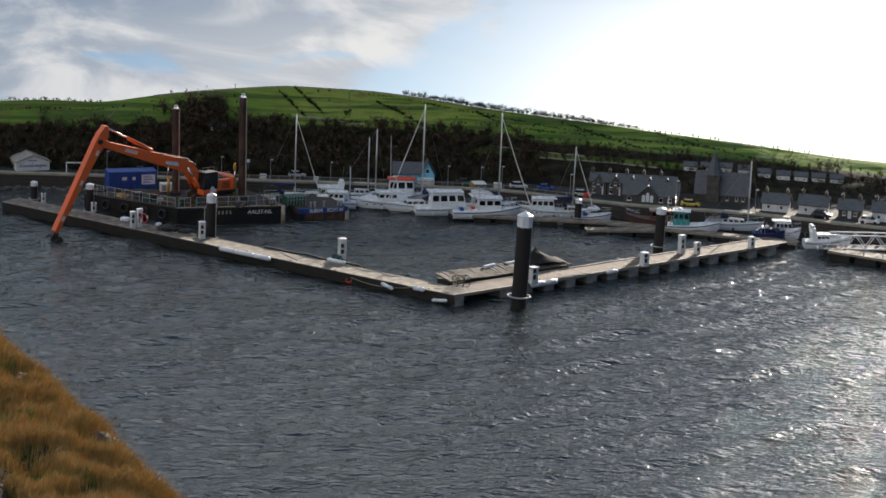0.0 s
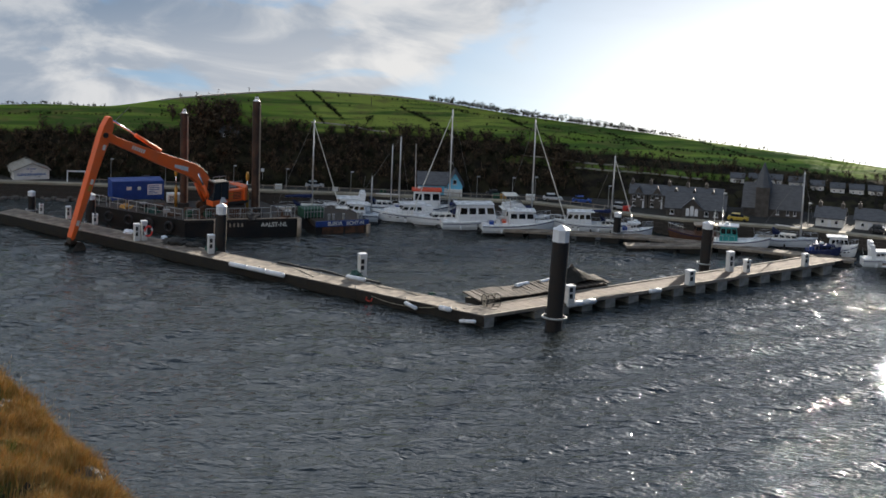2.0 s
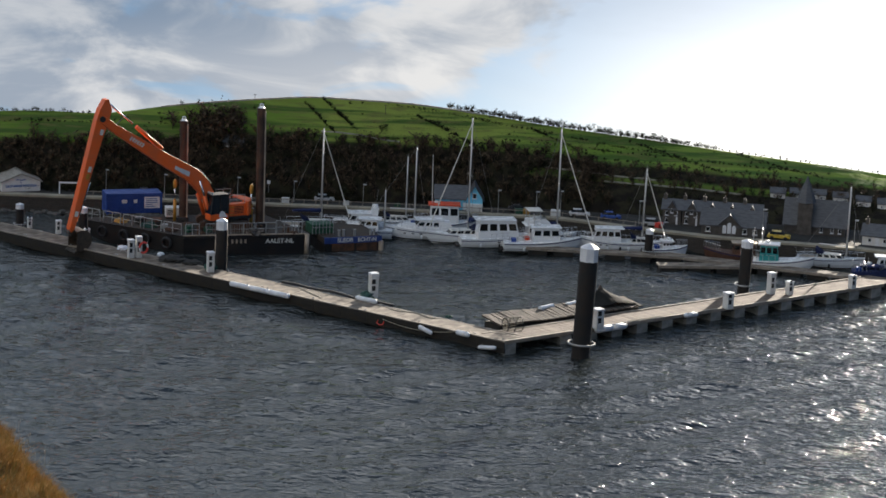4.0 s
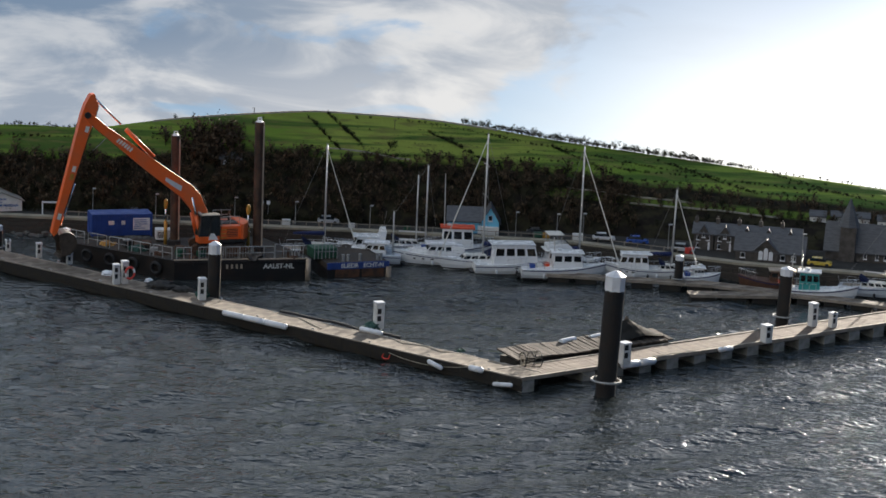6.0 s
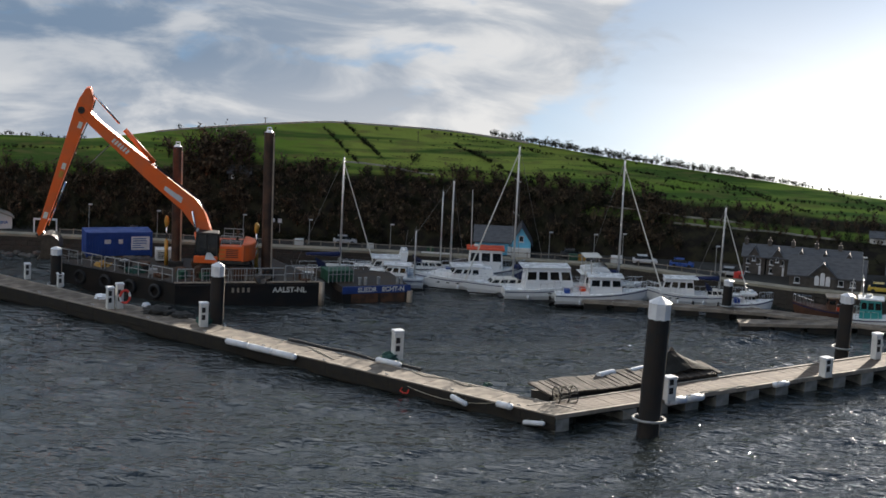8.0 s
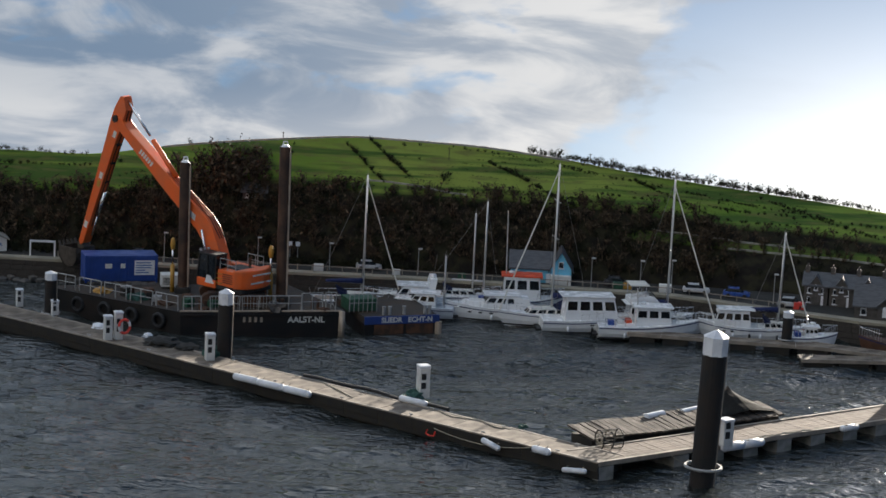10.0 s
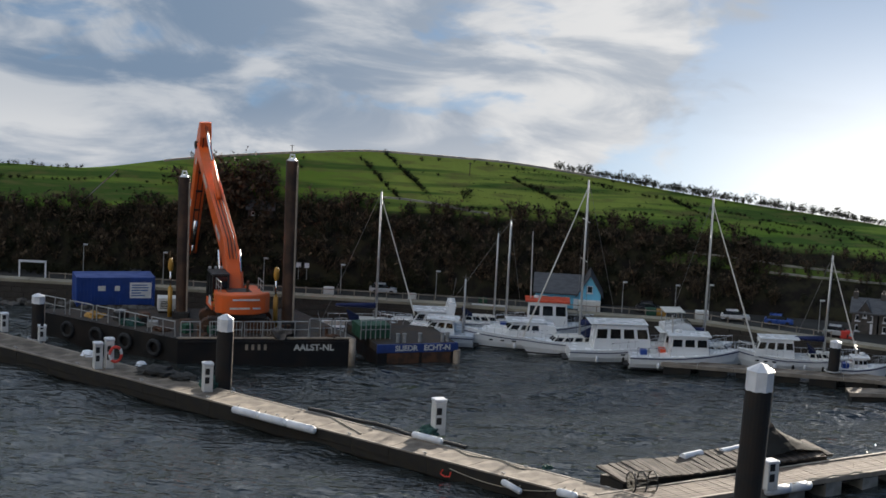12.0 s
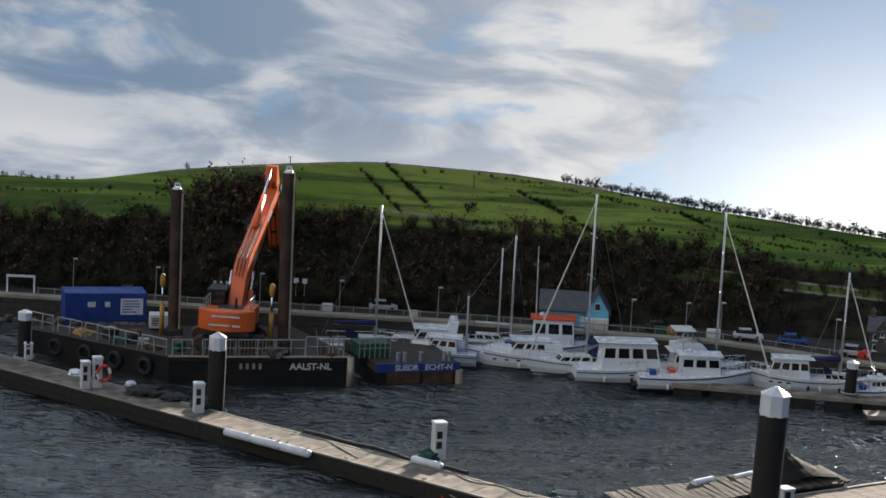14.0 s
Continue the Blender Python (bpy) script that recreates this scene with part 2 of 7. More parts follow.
def leaf_mat(name, cols):
    """Foliage or grass whose colour goes island by island."""
    mt = bpy.data.materials.new(name)
    mt.use_nodes = True
    nt = mt.node_tree
    b = nt.nodes["Principled BSDF"]
    g = nt.nodes.new("ShaderNodeNewGeometry")
    r = nt.nodes.new("ShaderNodeValToRGB")
    els = r.color_ramp.elements
    els[0].color, els[1].color = (*cols[0], 1), (*cols[-1], 1)
    for i, c in enumerate(cols[1:-1]):
        e = els.new((i + 1) / (len(cols) - 1))
        e.color = (*c, 1)
    nt.links.new(g.outputs["Random Per Island"], r.inputs[0])
    nt.links.new(r.outputs[0], b.inputs["Base Color"])
    b.inputs["Roughness"].default_value = 0.85
    b.inputs["Specular IOR Level"].default_value = 0.2
    return mt


M_TWIG = leaf_mat("bare_twigs", [(0.012, 0.009, 0.007), (0.05, 0.036, 0.023), (0.13, 0.09, 0.055), (0.03, 0.026, 0.016)])
M_BUSH = leaf_mat("hedge_leaves", [(0.007, 0.009, 0.005), (0.018, 0.021, 0.009), (0.034, 0.032, 0.015)])
M_GRASS = leaf_mat("dry_grass", [(0.30, 0.17, 0.055), (0.42, 0.27, 0.10), (0.36, 0.18, 0.05), (0.20, 0.17, 0.05), (0.46, 0.33, 0.16)])
M_GRASSG = leaf_mat("green_grass", [(0.05, 0.09, 0.02), (0.13, 0.16, 0.04), (0.26, 0.22, 0.07)])


def water_mat():
    mt = bpy.data.materials.new("harbour_water")
    mt.use_nodes = True
    nt = mt.node_tree
    b = nt.nodes["Principled BSDF"]
    N, L = nt.nodes.new, nt.links.new
    b.inputs["Base Color"].default_value = (0.020, 0.024, 0.023, 1)
    b.inputs["Roughness"].default_value = 0.07
    b.inputs["IOR"].default_value = 1.55
    tc = N("ShaderNodeTexCoord")
    prev = None
    for s, st, rot, d in ((0.55, (0.6, 1.5, 1), 24, 0.32), (1.3, (0.75, 1.5, 1), 12, 0.34), (3.4, (0.8, 1.4, 1), 33, 0.10)):
        mp = N("ShaderNodeMapping")
        mp.inputs["Scale"].default_value = st
        mp.inputs["Rotation"].default_value[2] = radians(rot)
        L(tc.outputs["Object"], mp.inputs[0])
        n = N("ShaderNodeTexNoise")
        n.inputs["Scale"].default_value, n.inputs["Detail"].default_value, n.inputs["Distortion"].default_value = s, 2.0, 0.25
        L(mp.outputs[0], n.inputs["Vector"])
        bp = N("ShaderNodeBump")
        bp.inputs["Strength"].default_value, bp.inputs["Distance"].default_value = 0.9, d
        L(n.outputs["Fac"], bp.inputs["Height"])
        if prev:
            L(prev.outputs[0], bp.inputs["Normal"])
        prev = bp
    L(prev.outputs[0], b.inputs["Normal"])
    return mt


M_WATER = water_mat()


def hill_mat():
    """Pasture with mown bands and worn patches; near-black ground where the mesh's 'wood' layer says so."""
    mt = bpy.data.materials.new("hillside")
    mt.use_nodes = True
    nt = mt.node_tree
    b = nt.nodes["Principled BSDF"]
    N, L = nt.nodes.new, nt.links.new
    tc = N("ShaderNodeTexCoord")
    def nz(scale, stretch, detail=5):
        mp = N("ShaderNodeMapping")
        mp.inputs["Scale"].default_value = stretch
        L(tc.outputs["Object"], mp.inputs[0])
        n = N("ShaderNodeTexNoise")
        n.inputs["Scale"].default_value, n.inputs["Detail"].default_value = scale, detail
        L(mp.outputs[0], n.inputs["Vector"])
        return n.outputs["Fac"]
    def mixc(f, a, c):
        x = N("ShaderNodeMix")
        x.data_type = "RGBA"
        L(f, x.inputs[0])
        for i, v in ((6, a), (7, c)):
            if isinstance(v, tuple):
                x.inputs[i].default_value = (*v, 1)
            else:
                L(v, x.inputs[i])
        return x.outputs[2]
    def rng(v, lo, hi):
        r = N("ShaderNodeMapRange")
        L(v, r.inputs[0])
        r.inputs[1].default_value, r.inputs[2].default_value = lo, hi
        return r.outputs[0]
    g = mixc(rng(nz(0.09, (1, 0.6, 3)), 0.38, 0.62), (0.115, 0.20, 0.03), (0.21, 0.27, 0.055))
    g = mixc(rng(nz(0.5, (0.12, 1, 3.5)), 0.47, 0.58), g, (0.06, 0.11, 0.025))
    g = mixc(rng(nz(1.6, (0.3, 1, 2)), 0.5, 0.75), g, (0.13, 0.13, 0.045))
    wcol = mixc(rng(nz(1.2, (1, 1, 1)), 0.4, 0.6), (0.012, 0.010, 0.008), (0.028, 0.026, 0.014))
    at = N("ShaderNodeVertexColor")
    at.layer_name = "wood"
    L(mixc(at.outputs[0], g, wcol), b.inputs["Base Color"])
    b.inputs["Roughness"].default_value = 0.95
    b.inputs["Specular IOR Level"].default_value = 0.15
    bp = N("ShaderNodeBump")
    bp.inputs["Strength"].default_value, bp.inputs["Distance"].default_value = 0.5, 0.12
    L(nz(2.2, (1, 1, 1), 6), bp.inputs["Height"])
    L(bp.outputs[0], b.inputs["Normal"])
    return mt


M_HILL = hill_mat()

# ---------------------------------------------------------------- mesh tools


def spot(x, y):
    """Plan grid of the harbour to metres, warped so that things fit the camera's view."""
    w = 0.00091 * x + 0.02071 * y + 1
    return (2.34147 * x + 0.14556 * y + 4.36757) / w, (0.07326 * x + 3.34994 * y - 64.3651) / w


def grow(x, y):
    """Size factor on the plan grid, fitted to how large things look from the camera."""
    return 1 / (0.000297 * x + 0.009516 * y + 0.37982)


def site(p):
    """A place on the plan grid to its view-fitted place in metres; decks and quays keep their level."""
    g = grow(p[0], p[1])
    z = p[2]
    z = z * g if z < 0 else 1.5 + (z - 1.5) * g if z > 1.5 else z
    return Vector((*spot(p[0], p[1]), z))


def seat(m):
    """A pose on the plan grid to a pose in metres, at the view-fitted size of that place."""
    p = m.translation
    d = m.to_3x3() @ Vector((1, 0, 0))
    x0, y0 = spot(p.x, p.y)
    x1, y1 = spot(p.x + d.x * 0.5, p.y + d.y * 0.5)
    turn = math.atan2(y1 - y0, x1 - x0) - math.atan2(d.y, d.x)
    g = grow(p.x, p.y)
    return Matrix.Translation(site(p)) @ Matrix.Rotation(turn, 4, "Z") @ m.to_3x3().to_4x4() @ Matrix.Diagonal((g, g, g, 1))


def link(name, bm, material, parent=None, label="", at=None, smooth=False):
    me = bpy.data.meshes.new(name)
    bm.to_mesh(me)
    bm.free()
    if smooth:
        for p in me.polygons:
            p.use_smooth = True
    me.materials.append(material)
    ob = new(name, me)
    if parent is not None:
        ob.parent = parent
    if at is not None:
        ob.matrix_basis = at
    if label:
        ob["label"] = label
    return ob


def part(name, bm, material, parent, label="", at=None, smooth=False):
    return link(name, bm, material, parent, label, at, smooth)


def arrays(name, verts, faces, material, parent=None, smooth=False):
    me = bpy.data.meshes.new(name)
    me.from_pydata([tuple(v) for v in verts], [], [tuple(f) for f in faces])
    me.update()
    if smooth:
        for p in me.polygons:
            p.use_smooth = True
    me.materials.append(material)
    ob = new(name, me)
    if parent is not None:
        ob.parent = parent
    return ob


def thing(name, m, label, category, group="", kind="", metric=False):
    """A top-level thing on the plan grid, or in metres where metric is set."""
    ob = new(name)
    ob.empty_display_size = 0.2
    ob.matrix_basis = m if metric else seat(m)
    return tagged(ob, label, category, group, kind)


def box(bm, x0, x1, y0, y1, z0, z1, bev=0.0, m=None):
    vs = [bm.verts.new(v) for v in ((x0, y0, z0), (x1, y0, z0), (x1, y1, z0), (x0, y1, z0), (x0, y0, z1), (x1, y0, z1), (x1, y1, z1), (x0, y1, z1))]
    fs = [bm.faces.new([vs[i] for i in f]) for f in ((3, 2, 1, 0), (4, 5, 6, 7), (0, 1, 5, 4), (1, 2, 6, 5), (2, 3, 7, 6), (3, 0, 4, 7))]
    if m is not None:
        for v in vs:
            v.co = m @ v.co
    if bev:
        bmesh.ops.bevel(bm, geom=list({e for f in fs for e in f.edges}), offset=bev, segments=2, affect="EDGES", profile=0.6)
    return vs


def rod(bm, a, b, r, r2=None, n=8, caps=True):
    """A round bar from a to b."""
    a, b = Vector(a), Vector(b)
    r2 = r if r2 is None else r2
    q = (b - a).to_track_quat("Z", "Y")
    ra, rb = [], []
    for i in range(n):
        t = 2 * math.pi * i / n
        d = q @ Vector((math.cos(t), math.sin(t), 0))
        ra.append(bm.verts.new(a + d * r))
        rb.append(bm.verts.new(b + d * r2))
    for i in range(n):
        j = (i + 1) % n
        bm.faces.new((ra[i], ra[j], rb[j], rb[i]))
    if caps:
        bm.faces.new(ra[::-1])
        bm.faces.new(rb)


def path_rod(bm, pts, r, n=5):
    """One tube swept along a line of points."""
    pts = [Vector(p) for p in pts]
    rings = []
    for i, p in enumerate(pts):
        d = (pts[min(i + 1, len(pts) - 1)] - pts[max(i - 1, 0)]).normalized()
        u = d.cross(Vector((0.12, 0.31, 0.94))).normalized()
        w = d.cross(u)
        rings.append([bm.verts.new(p + (u * math.cos(2 * math.pi * k / n) + w * math.sin(2 * math.pi * k / n)) * r) for k in range(n)])
    for ra, rb in zip(rings, rings[1:]):
        for k in range(n):
            bm.faces.new((ra[k], ra[(k + 1) % n], rb[(k + 1) % n], rb[k]))
    bm.faces.new(rings[0][::-1])
    bm.faces.new(rings[-1])


def hoop(bm, big, small, axis="y", at=(0, 0, 0), squash=1.0, n=20, k=8):
    """A closed ring round the named axis."""
    rings = []
    for i in range(n):
        a = 2 * math.pi * i / n
        row = []
        for j in range(k):
            c = 2 * math.pi * j / k
            q = big + small * math.cos(c)
            x, y, z = q * math.cos(a), small * math.sin(c), q * math.sin(a) * squash
            v = (x, y, z) if axis == "y" else (x, z, y) if axis == "z" else (y, x, z)
            row.append(bm.verts.new(Vector(v) + Vector(at)))
        rings.append(row)
    fs = []
    for i in range(n):
        ra, rb = rings[i], rings[(i + 1) % n]
        for j in range(k):
            fs.append(bm.faces.new((ra[j], ra[(j + 1) % k], rb[(j + 1) % k], rb[j])))
    bmesh.ops.recalc_face_normals(bm, faces=fs)


def prism(bm, outline, y0, y1, bev=0.0):
    """An outline in x, z pushed from y0 to y1."""
    a = [bm.verts.new((x, y0, z)) for x, z in outline]
    b = [bm.verts.new((x, y1, z)) for x, z in outline]
    fs = [bm.faces.new(a), bm.faces.new(b[::-1])]
    k = len(a)
    for i in range(k):
        j = (i + 1) % k
        fs.append(bm.faces.new((a[j], a[i], b[i], b[j])))
    bmesh.ops.recalc_face_normals(bm, faces=fs)
    if bev:
        bmesh.ops.bevel(bm, geom=list({e for f in fs for e in f.edges}), offset=bev, segments=2, affect="EDGES", profile=0.6)


def ball(bm, c, r, sx=1, sy=1, sz=1, u=10, v=6):
    bmesh.ops.create_uvsphere(bm, u_segments=u, v_segments=v, radius=r, matrix=Matrix.Translation(c) @ Matrix.Diagonal((sx, sy, sz, 1)))


def lettering(name, text, size, material, parent, m, label=""):
    cu = bpy.data.curves.new(name, "FONT")
    cu.body, cu.size, cu.extrude, cu.align_x, cu.align_y = text, size, 0.006, "CENTER", "CENTER"
    cu.offset = size * 0.03
    tmp = bpy.data.objects.new(name, cu)
    me = bpy.data.meshes.new_from_object(tmp)
    bpy.data.objects.remove(tmp)
    me.materials.clear()
    me.materials.append(material)
    ob = new(name, me)
    ob.parent = parent
    ob.matrix_basis = m
    if label:
        ob["label"] = label
    return ob


def BM():
    return bmesh.new()


def between(p, q, z=0.0):
    """A pose at p with x along p to q; and the length."""
    d = Vector((q[0] - p[0], q[1] - p[1], 0))
    return pose(p[0], p[1], z, 0, 0, math.degrees(math.atan2(d.y, d.x))), d.length

# ---------------------------------------------------------------- water
def make_water():
    xs = np.concatenate([np.linspace(-400, -62, 14), np.arange(-60, 64, 0.5), np.linspace(66, 400, 14)])
    ys = np.concatenate([np.linspace(-420, -48, 14), np.arange(-46, 79, 0.4), [80, 82]])
    X, Y = np.meshgrid(xs, ys)
    rs = np.random.RandomState(4)
    Z = np.zeros_like(X)
    for k in range(16):
        lam = 0.9 * 1.16 ** k
        a = radians(rs.normal(115, 26))
        kk = 2 * math.pi / lam
        Z += 0.0042 * lam ** 0.9 * np.sin(kk * (X * math.cos(a) + Y * math.sin(a)) + rs.uniform(0, 6.28))
    Z *= 2.05
    Z[(X < -60) | (X > 63) | (Y < -45.9) | (Y > 78)] = 0
    n, mrows = len(xs), len(ys)
    verts = np.stack([X.ravel(), Y.ravel(), Z.ravel()], 1)
    idx = np.arange(n * mrows).reshape(mrows, n)
    faces = np.stack([idx[:-1, :-1].ravel(), idx[:-1, 1:].ravel(), idx[1:, 1:].ravel(), idx[1:, :-1].ravel()], 1)
    ob = arrays("water", verts.tolist(), faces.tolist(), M_WATER, smooth=True)
    tagged(ob, "dark rippled grey harbour water with small wind waves", "water", kind="structure")


make_water()

# ---------------------------------------------------------------- quay and land
QX = [-90, -46, -24, -2, 14, 26, 38, 48, 60, 110]
QY = [81, 80.5, 79.8, 79, 77, 69.8, 66.4, 60.5, 55, 40]
QX, QY = zip(*[spot(x, y) for x, y in zip(QX, QY)])
QTOP = 1.45


def quay_y(x):
    return float(np.interp(x, QX, QY))


def make_quay():
    # wall of large stones: courses of blocks, backed by a solid core
    core = BM()
    pts = list(zip(QX, QY))
    for (x0, y0), (x1, y1) in zip(pts, pts[1:]):
        m, ln = between((x0, y0), (x1, y1))
        box(core, 0, ln, 0.12, 0.9, -1.2, QTOP - 0.12, m=m)
    wall = tagged(link("quay_wall", core, M_QUAY), "dark wet masonry quay wall with weed stains", "quay wall", kind="structure")
    cope = BM()
    for (x0, y0), (x1, y1) in zip(pts, pts[1:]):
        m, ln = between((x0, y0), (x1, y1))
        k = max(1, int(ln / 1.3))
        for i in range(k):
            box(cope, i * ln / k + 0.012, (i + 1) * ln / k - 0.012, -0.08, 0.75, QTOP - 0.115, QTOP + 0.06 + 0.012 * random.random(), m=m)
    tagged(link("quay_coping", cope, M_COPE), "pale worn coping stones along the quay edge", "coping", kind="structure")
    rs = random.Random(5)
    stones = []
    protos = []
    for k in range(6):
        b = BM()
        box(b, 0, 0.6 + 0.12 * k, 0, 0.13, 0, 0.34, bev=0.02)
        me = bpy.data.meshes.new("stone")
        b.to_mesh(me)
        b.free()
        me.materials.append(M_QUAY)
        protos.append((me, 0.6 + 0.12 * k))
    for (x0, y0), (x1, y1) in zip(pts, pts[1:]):
        if x1 < -30 or x0 > 50:
            continue
        m, ln = between((x0, y0), (x1, y1))
        for c in range(4):
            s = -rs.random() * 0.4
            while s < ln - 0.3:
                me, w = rs.choice(protos)
                if len(stones) < 420:
                    ob = new("stone", me)
                    ob.parent = wall
                    ob.matrix_basis = m @ Matrix.Translation((s, -0.02 + rs.uniform(-0.015, 0.015), -0.05 + c * 0.36))
                    stones.append(ob)
                s += w + 0.02
    # quayside surface
    bm = BM()
    xs = np.linspace(QX[0], QX[-1], 60)
    lo = [bm.verts.new((x, quay_y(x) + 0.3, QTOP - 0.01)) for x in xs]
    hi = [bm.verts.new((x, 86, QTOP + 0.2)) for x in xs]
    for i in range(len(xs) - 1):
        bm.faces.new((lo[i], lo[i + 1], hi[i + 1], hi[i]))
    tagged(link("ground", bm, M_TAR), "worn dark tarmac quayside and road", "ground", kind="structure")


make_quay()


def hill_foot(x):
    return float(np.interp(x, [-90, -40, 0, 16, 30, 45, 60, 110], [86, 85, 83, 82, 79, 75, 71, 60]))


CREST_X = [-95, -60, -40, -33, -26, -20, -11, 0, 6, 14, 23, 29, 38, 48, 59, 74, 110]
CREST_Z = [7.4, 7.8, 9.0, 8.85, 10.1, 10.85, 11.7, 11.35, 10.7, 9.55, 8.6, 8.0, 6.95, 6.0, 4.7, 3.75, 3.0]


def crest_z(x):
    return sum(w * float(np.interp(x + d, CREST_X, CREST_Z)) for d, w in ((-2, 0.25), (0, 0.5), (2, 0.25)))


def crest_y(x):
    return 92.0 if x < 40 else 92.0 - (x - 40) * 0.12


def hill_plan(x, v):
    """A place on the hillside, on the plan grid; v is 0 at the foot and 1 on the crest."""
    y0, y1 = hill_foot(x), crest_y(x)
    zc = crest_z(x)
    s = v if v < 1 else 1 - 2.2 * (v - 1)
    prof = 0.78 * s + 0.22 * s ** 0.6 if s > 0 else s
    z = QTOP + (zc - QTOP) * prof
    y = y0 + (y1 - y0) * v
    if 0.02 < v < 0.97:
        z += 0.18 * noise.noise((x * 0.16, y * 0.3, 1.3)) * min(1, 6 * v) + 0.06 * noise.noise((x * 0.6, y * 0.9, 4.0))
    return x, y, z


def hill_point(x, v):
    return tuple(site(hill_plan(x, v)))


def wood_edge(x):
    """How far up the hillside the woods and scrub reach, as v."""
    return float(np.interp(x, [-95, -40, -30, -19, -8, 2, 13, 24, 35, 60, 110], [0.60, 0.60, 0.56, 0.64, 0.52, 0.54, 0.60, 0.58, 0.60, 0.66, 0.6])) + 0.05 * noise.noise((x * 0.3, 0, 0))


def make_hill():
    xs = np.arange(-95, 110.1, 0.8)
    vs = np.concatenate([np.linspace(0, 1, 44), [1.04, 1.12, 1.3, 1.8, 3.0]])
    verts, faces, wood = [], [], []
    for v in vs:
        for x in xs:
            verts.append(hill_point(float(x), float(v)))
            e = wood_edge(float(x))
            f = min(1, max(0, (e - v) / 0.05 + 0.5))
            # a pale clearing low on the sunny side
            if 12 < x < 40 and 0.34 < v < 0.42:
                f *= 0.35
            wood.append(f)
    n = len(xs)
    for r in range(len(vs) - 1):
        for c in range(n - 1):
            a = r * n + c
            faces.append((a, a + 1, a + n + 1, a + n))
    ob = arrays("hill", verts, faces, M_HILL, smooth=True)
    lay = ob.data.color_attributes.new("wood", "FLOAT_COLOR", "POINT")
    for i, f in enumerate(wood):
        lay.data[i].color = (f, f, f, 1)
    tagged(ob, "green pasture hillside with near-black ground under the woods", "hill", kind="structure")


make_hill()

# ---------------------------------------------------------------- pontoons
DECK = 0.95
CORNER = (4.81, 37.37)
LEFT_END = (-35.0, 66.1)
RIGHT_END = (36.07, 55.79)
CORNER_M, RIGHT_END_M = (11.85, 34.4), (44.3, 57.2)


def bar_mesh(name, dims, material, bev=0.0):
    b = BM()
    box(b, *dims, bev=bev)
    me = bpy.data.meshes.new(name)
    b.to_mesh(me)
    b.free()
    me.materials.append(material)
    return me


def child(name, me, parent, m, label=""):
    ob = new(name, me)
    ob.parent = parent
    ob.matrix_basis = m
    if label:
        ob["label"] = label
    return ob


def left_pontoon():
    m, ln = between(CORNER_M, spot(*LEFT_END))
    # x along the arm; the far side is at -y (to the basin)
    top = thing("pontoon", m, "long floating pontoon with pale worn deck panels and dark timber sides", "pontoon", "pontoons of the basin", metric=True)
    w = 2.3
    k = int(ln / 2.4)
    step = ln / k
    panel = bar_mesh("deck_panel", (0.012, step - 0.012, -w + 0.16, -0.16, DECK - 0.12, DECK), M_CONC, 0.01)
    strip = bar_mesh("rubbing_strip", (0.01, step - 0.01, -0.15, 0.0, DECK - 0.06, DECK + 0.02), M_EDGE, 0.012)
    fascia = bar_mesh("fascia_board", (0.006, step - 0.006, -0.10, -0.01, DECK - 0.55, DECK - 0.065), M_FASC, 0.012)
    low = bar_mesh("waler", (0.0, step, -0.16, -0.06, 0.02, DECK - 0.56), M_FASC, 0.02)
    cleat_me = None
    for i in range(k):
        tilt = random.uniform(-0.25, 0.25)
        t = pose(i * step, 0, random.uniform(-0.012, 0.012), tilt, 0, 0)
        child("deck_panel", panel, top, t)
        for side in (0, 1):
            r = t if side == 0 else t @ pose(step, -w, 0, 0, 0, 180)
            child("rubbing_strip", strip, top, r)
            child("fascia_board", fascia, top, r)
        child("waler", low, top, pose(i * step, 0, 0))
        child("waler", low, top, pose((i + 1) * step, -w, 0, 0, 0, 180))
    b = BM()
    box(b, 0.1, ln - 0.1, -w + 0.25, -0.25, -0.35, DECK - 0.14)
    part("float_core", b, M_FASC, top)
    # cleats along both edges
    for i in range(1, k, 2):
        for y in (-0.22, -w + 0.22):
            b = BM()
            rod(b, (-0.14, 0, 0.09), (0.14, 0, 0.09), 0.025, n=6)
            rod(b, (-0.05, 0, 0), (-0.05, 0, 0.09), 0.025, n=6)
            rod(b, (0.05, 0, 0), (0.05, 0, 0.09), 0.025, n=6)
            part("cleat", b, M_GALV, top, at=pose(i * step + 0.3, y, DECK + 0.0))


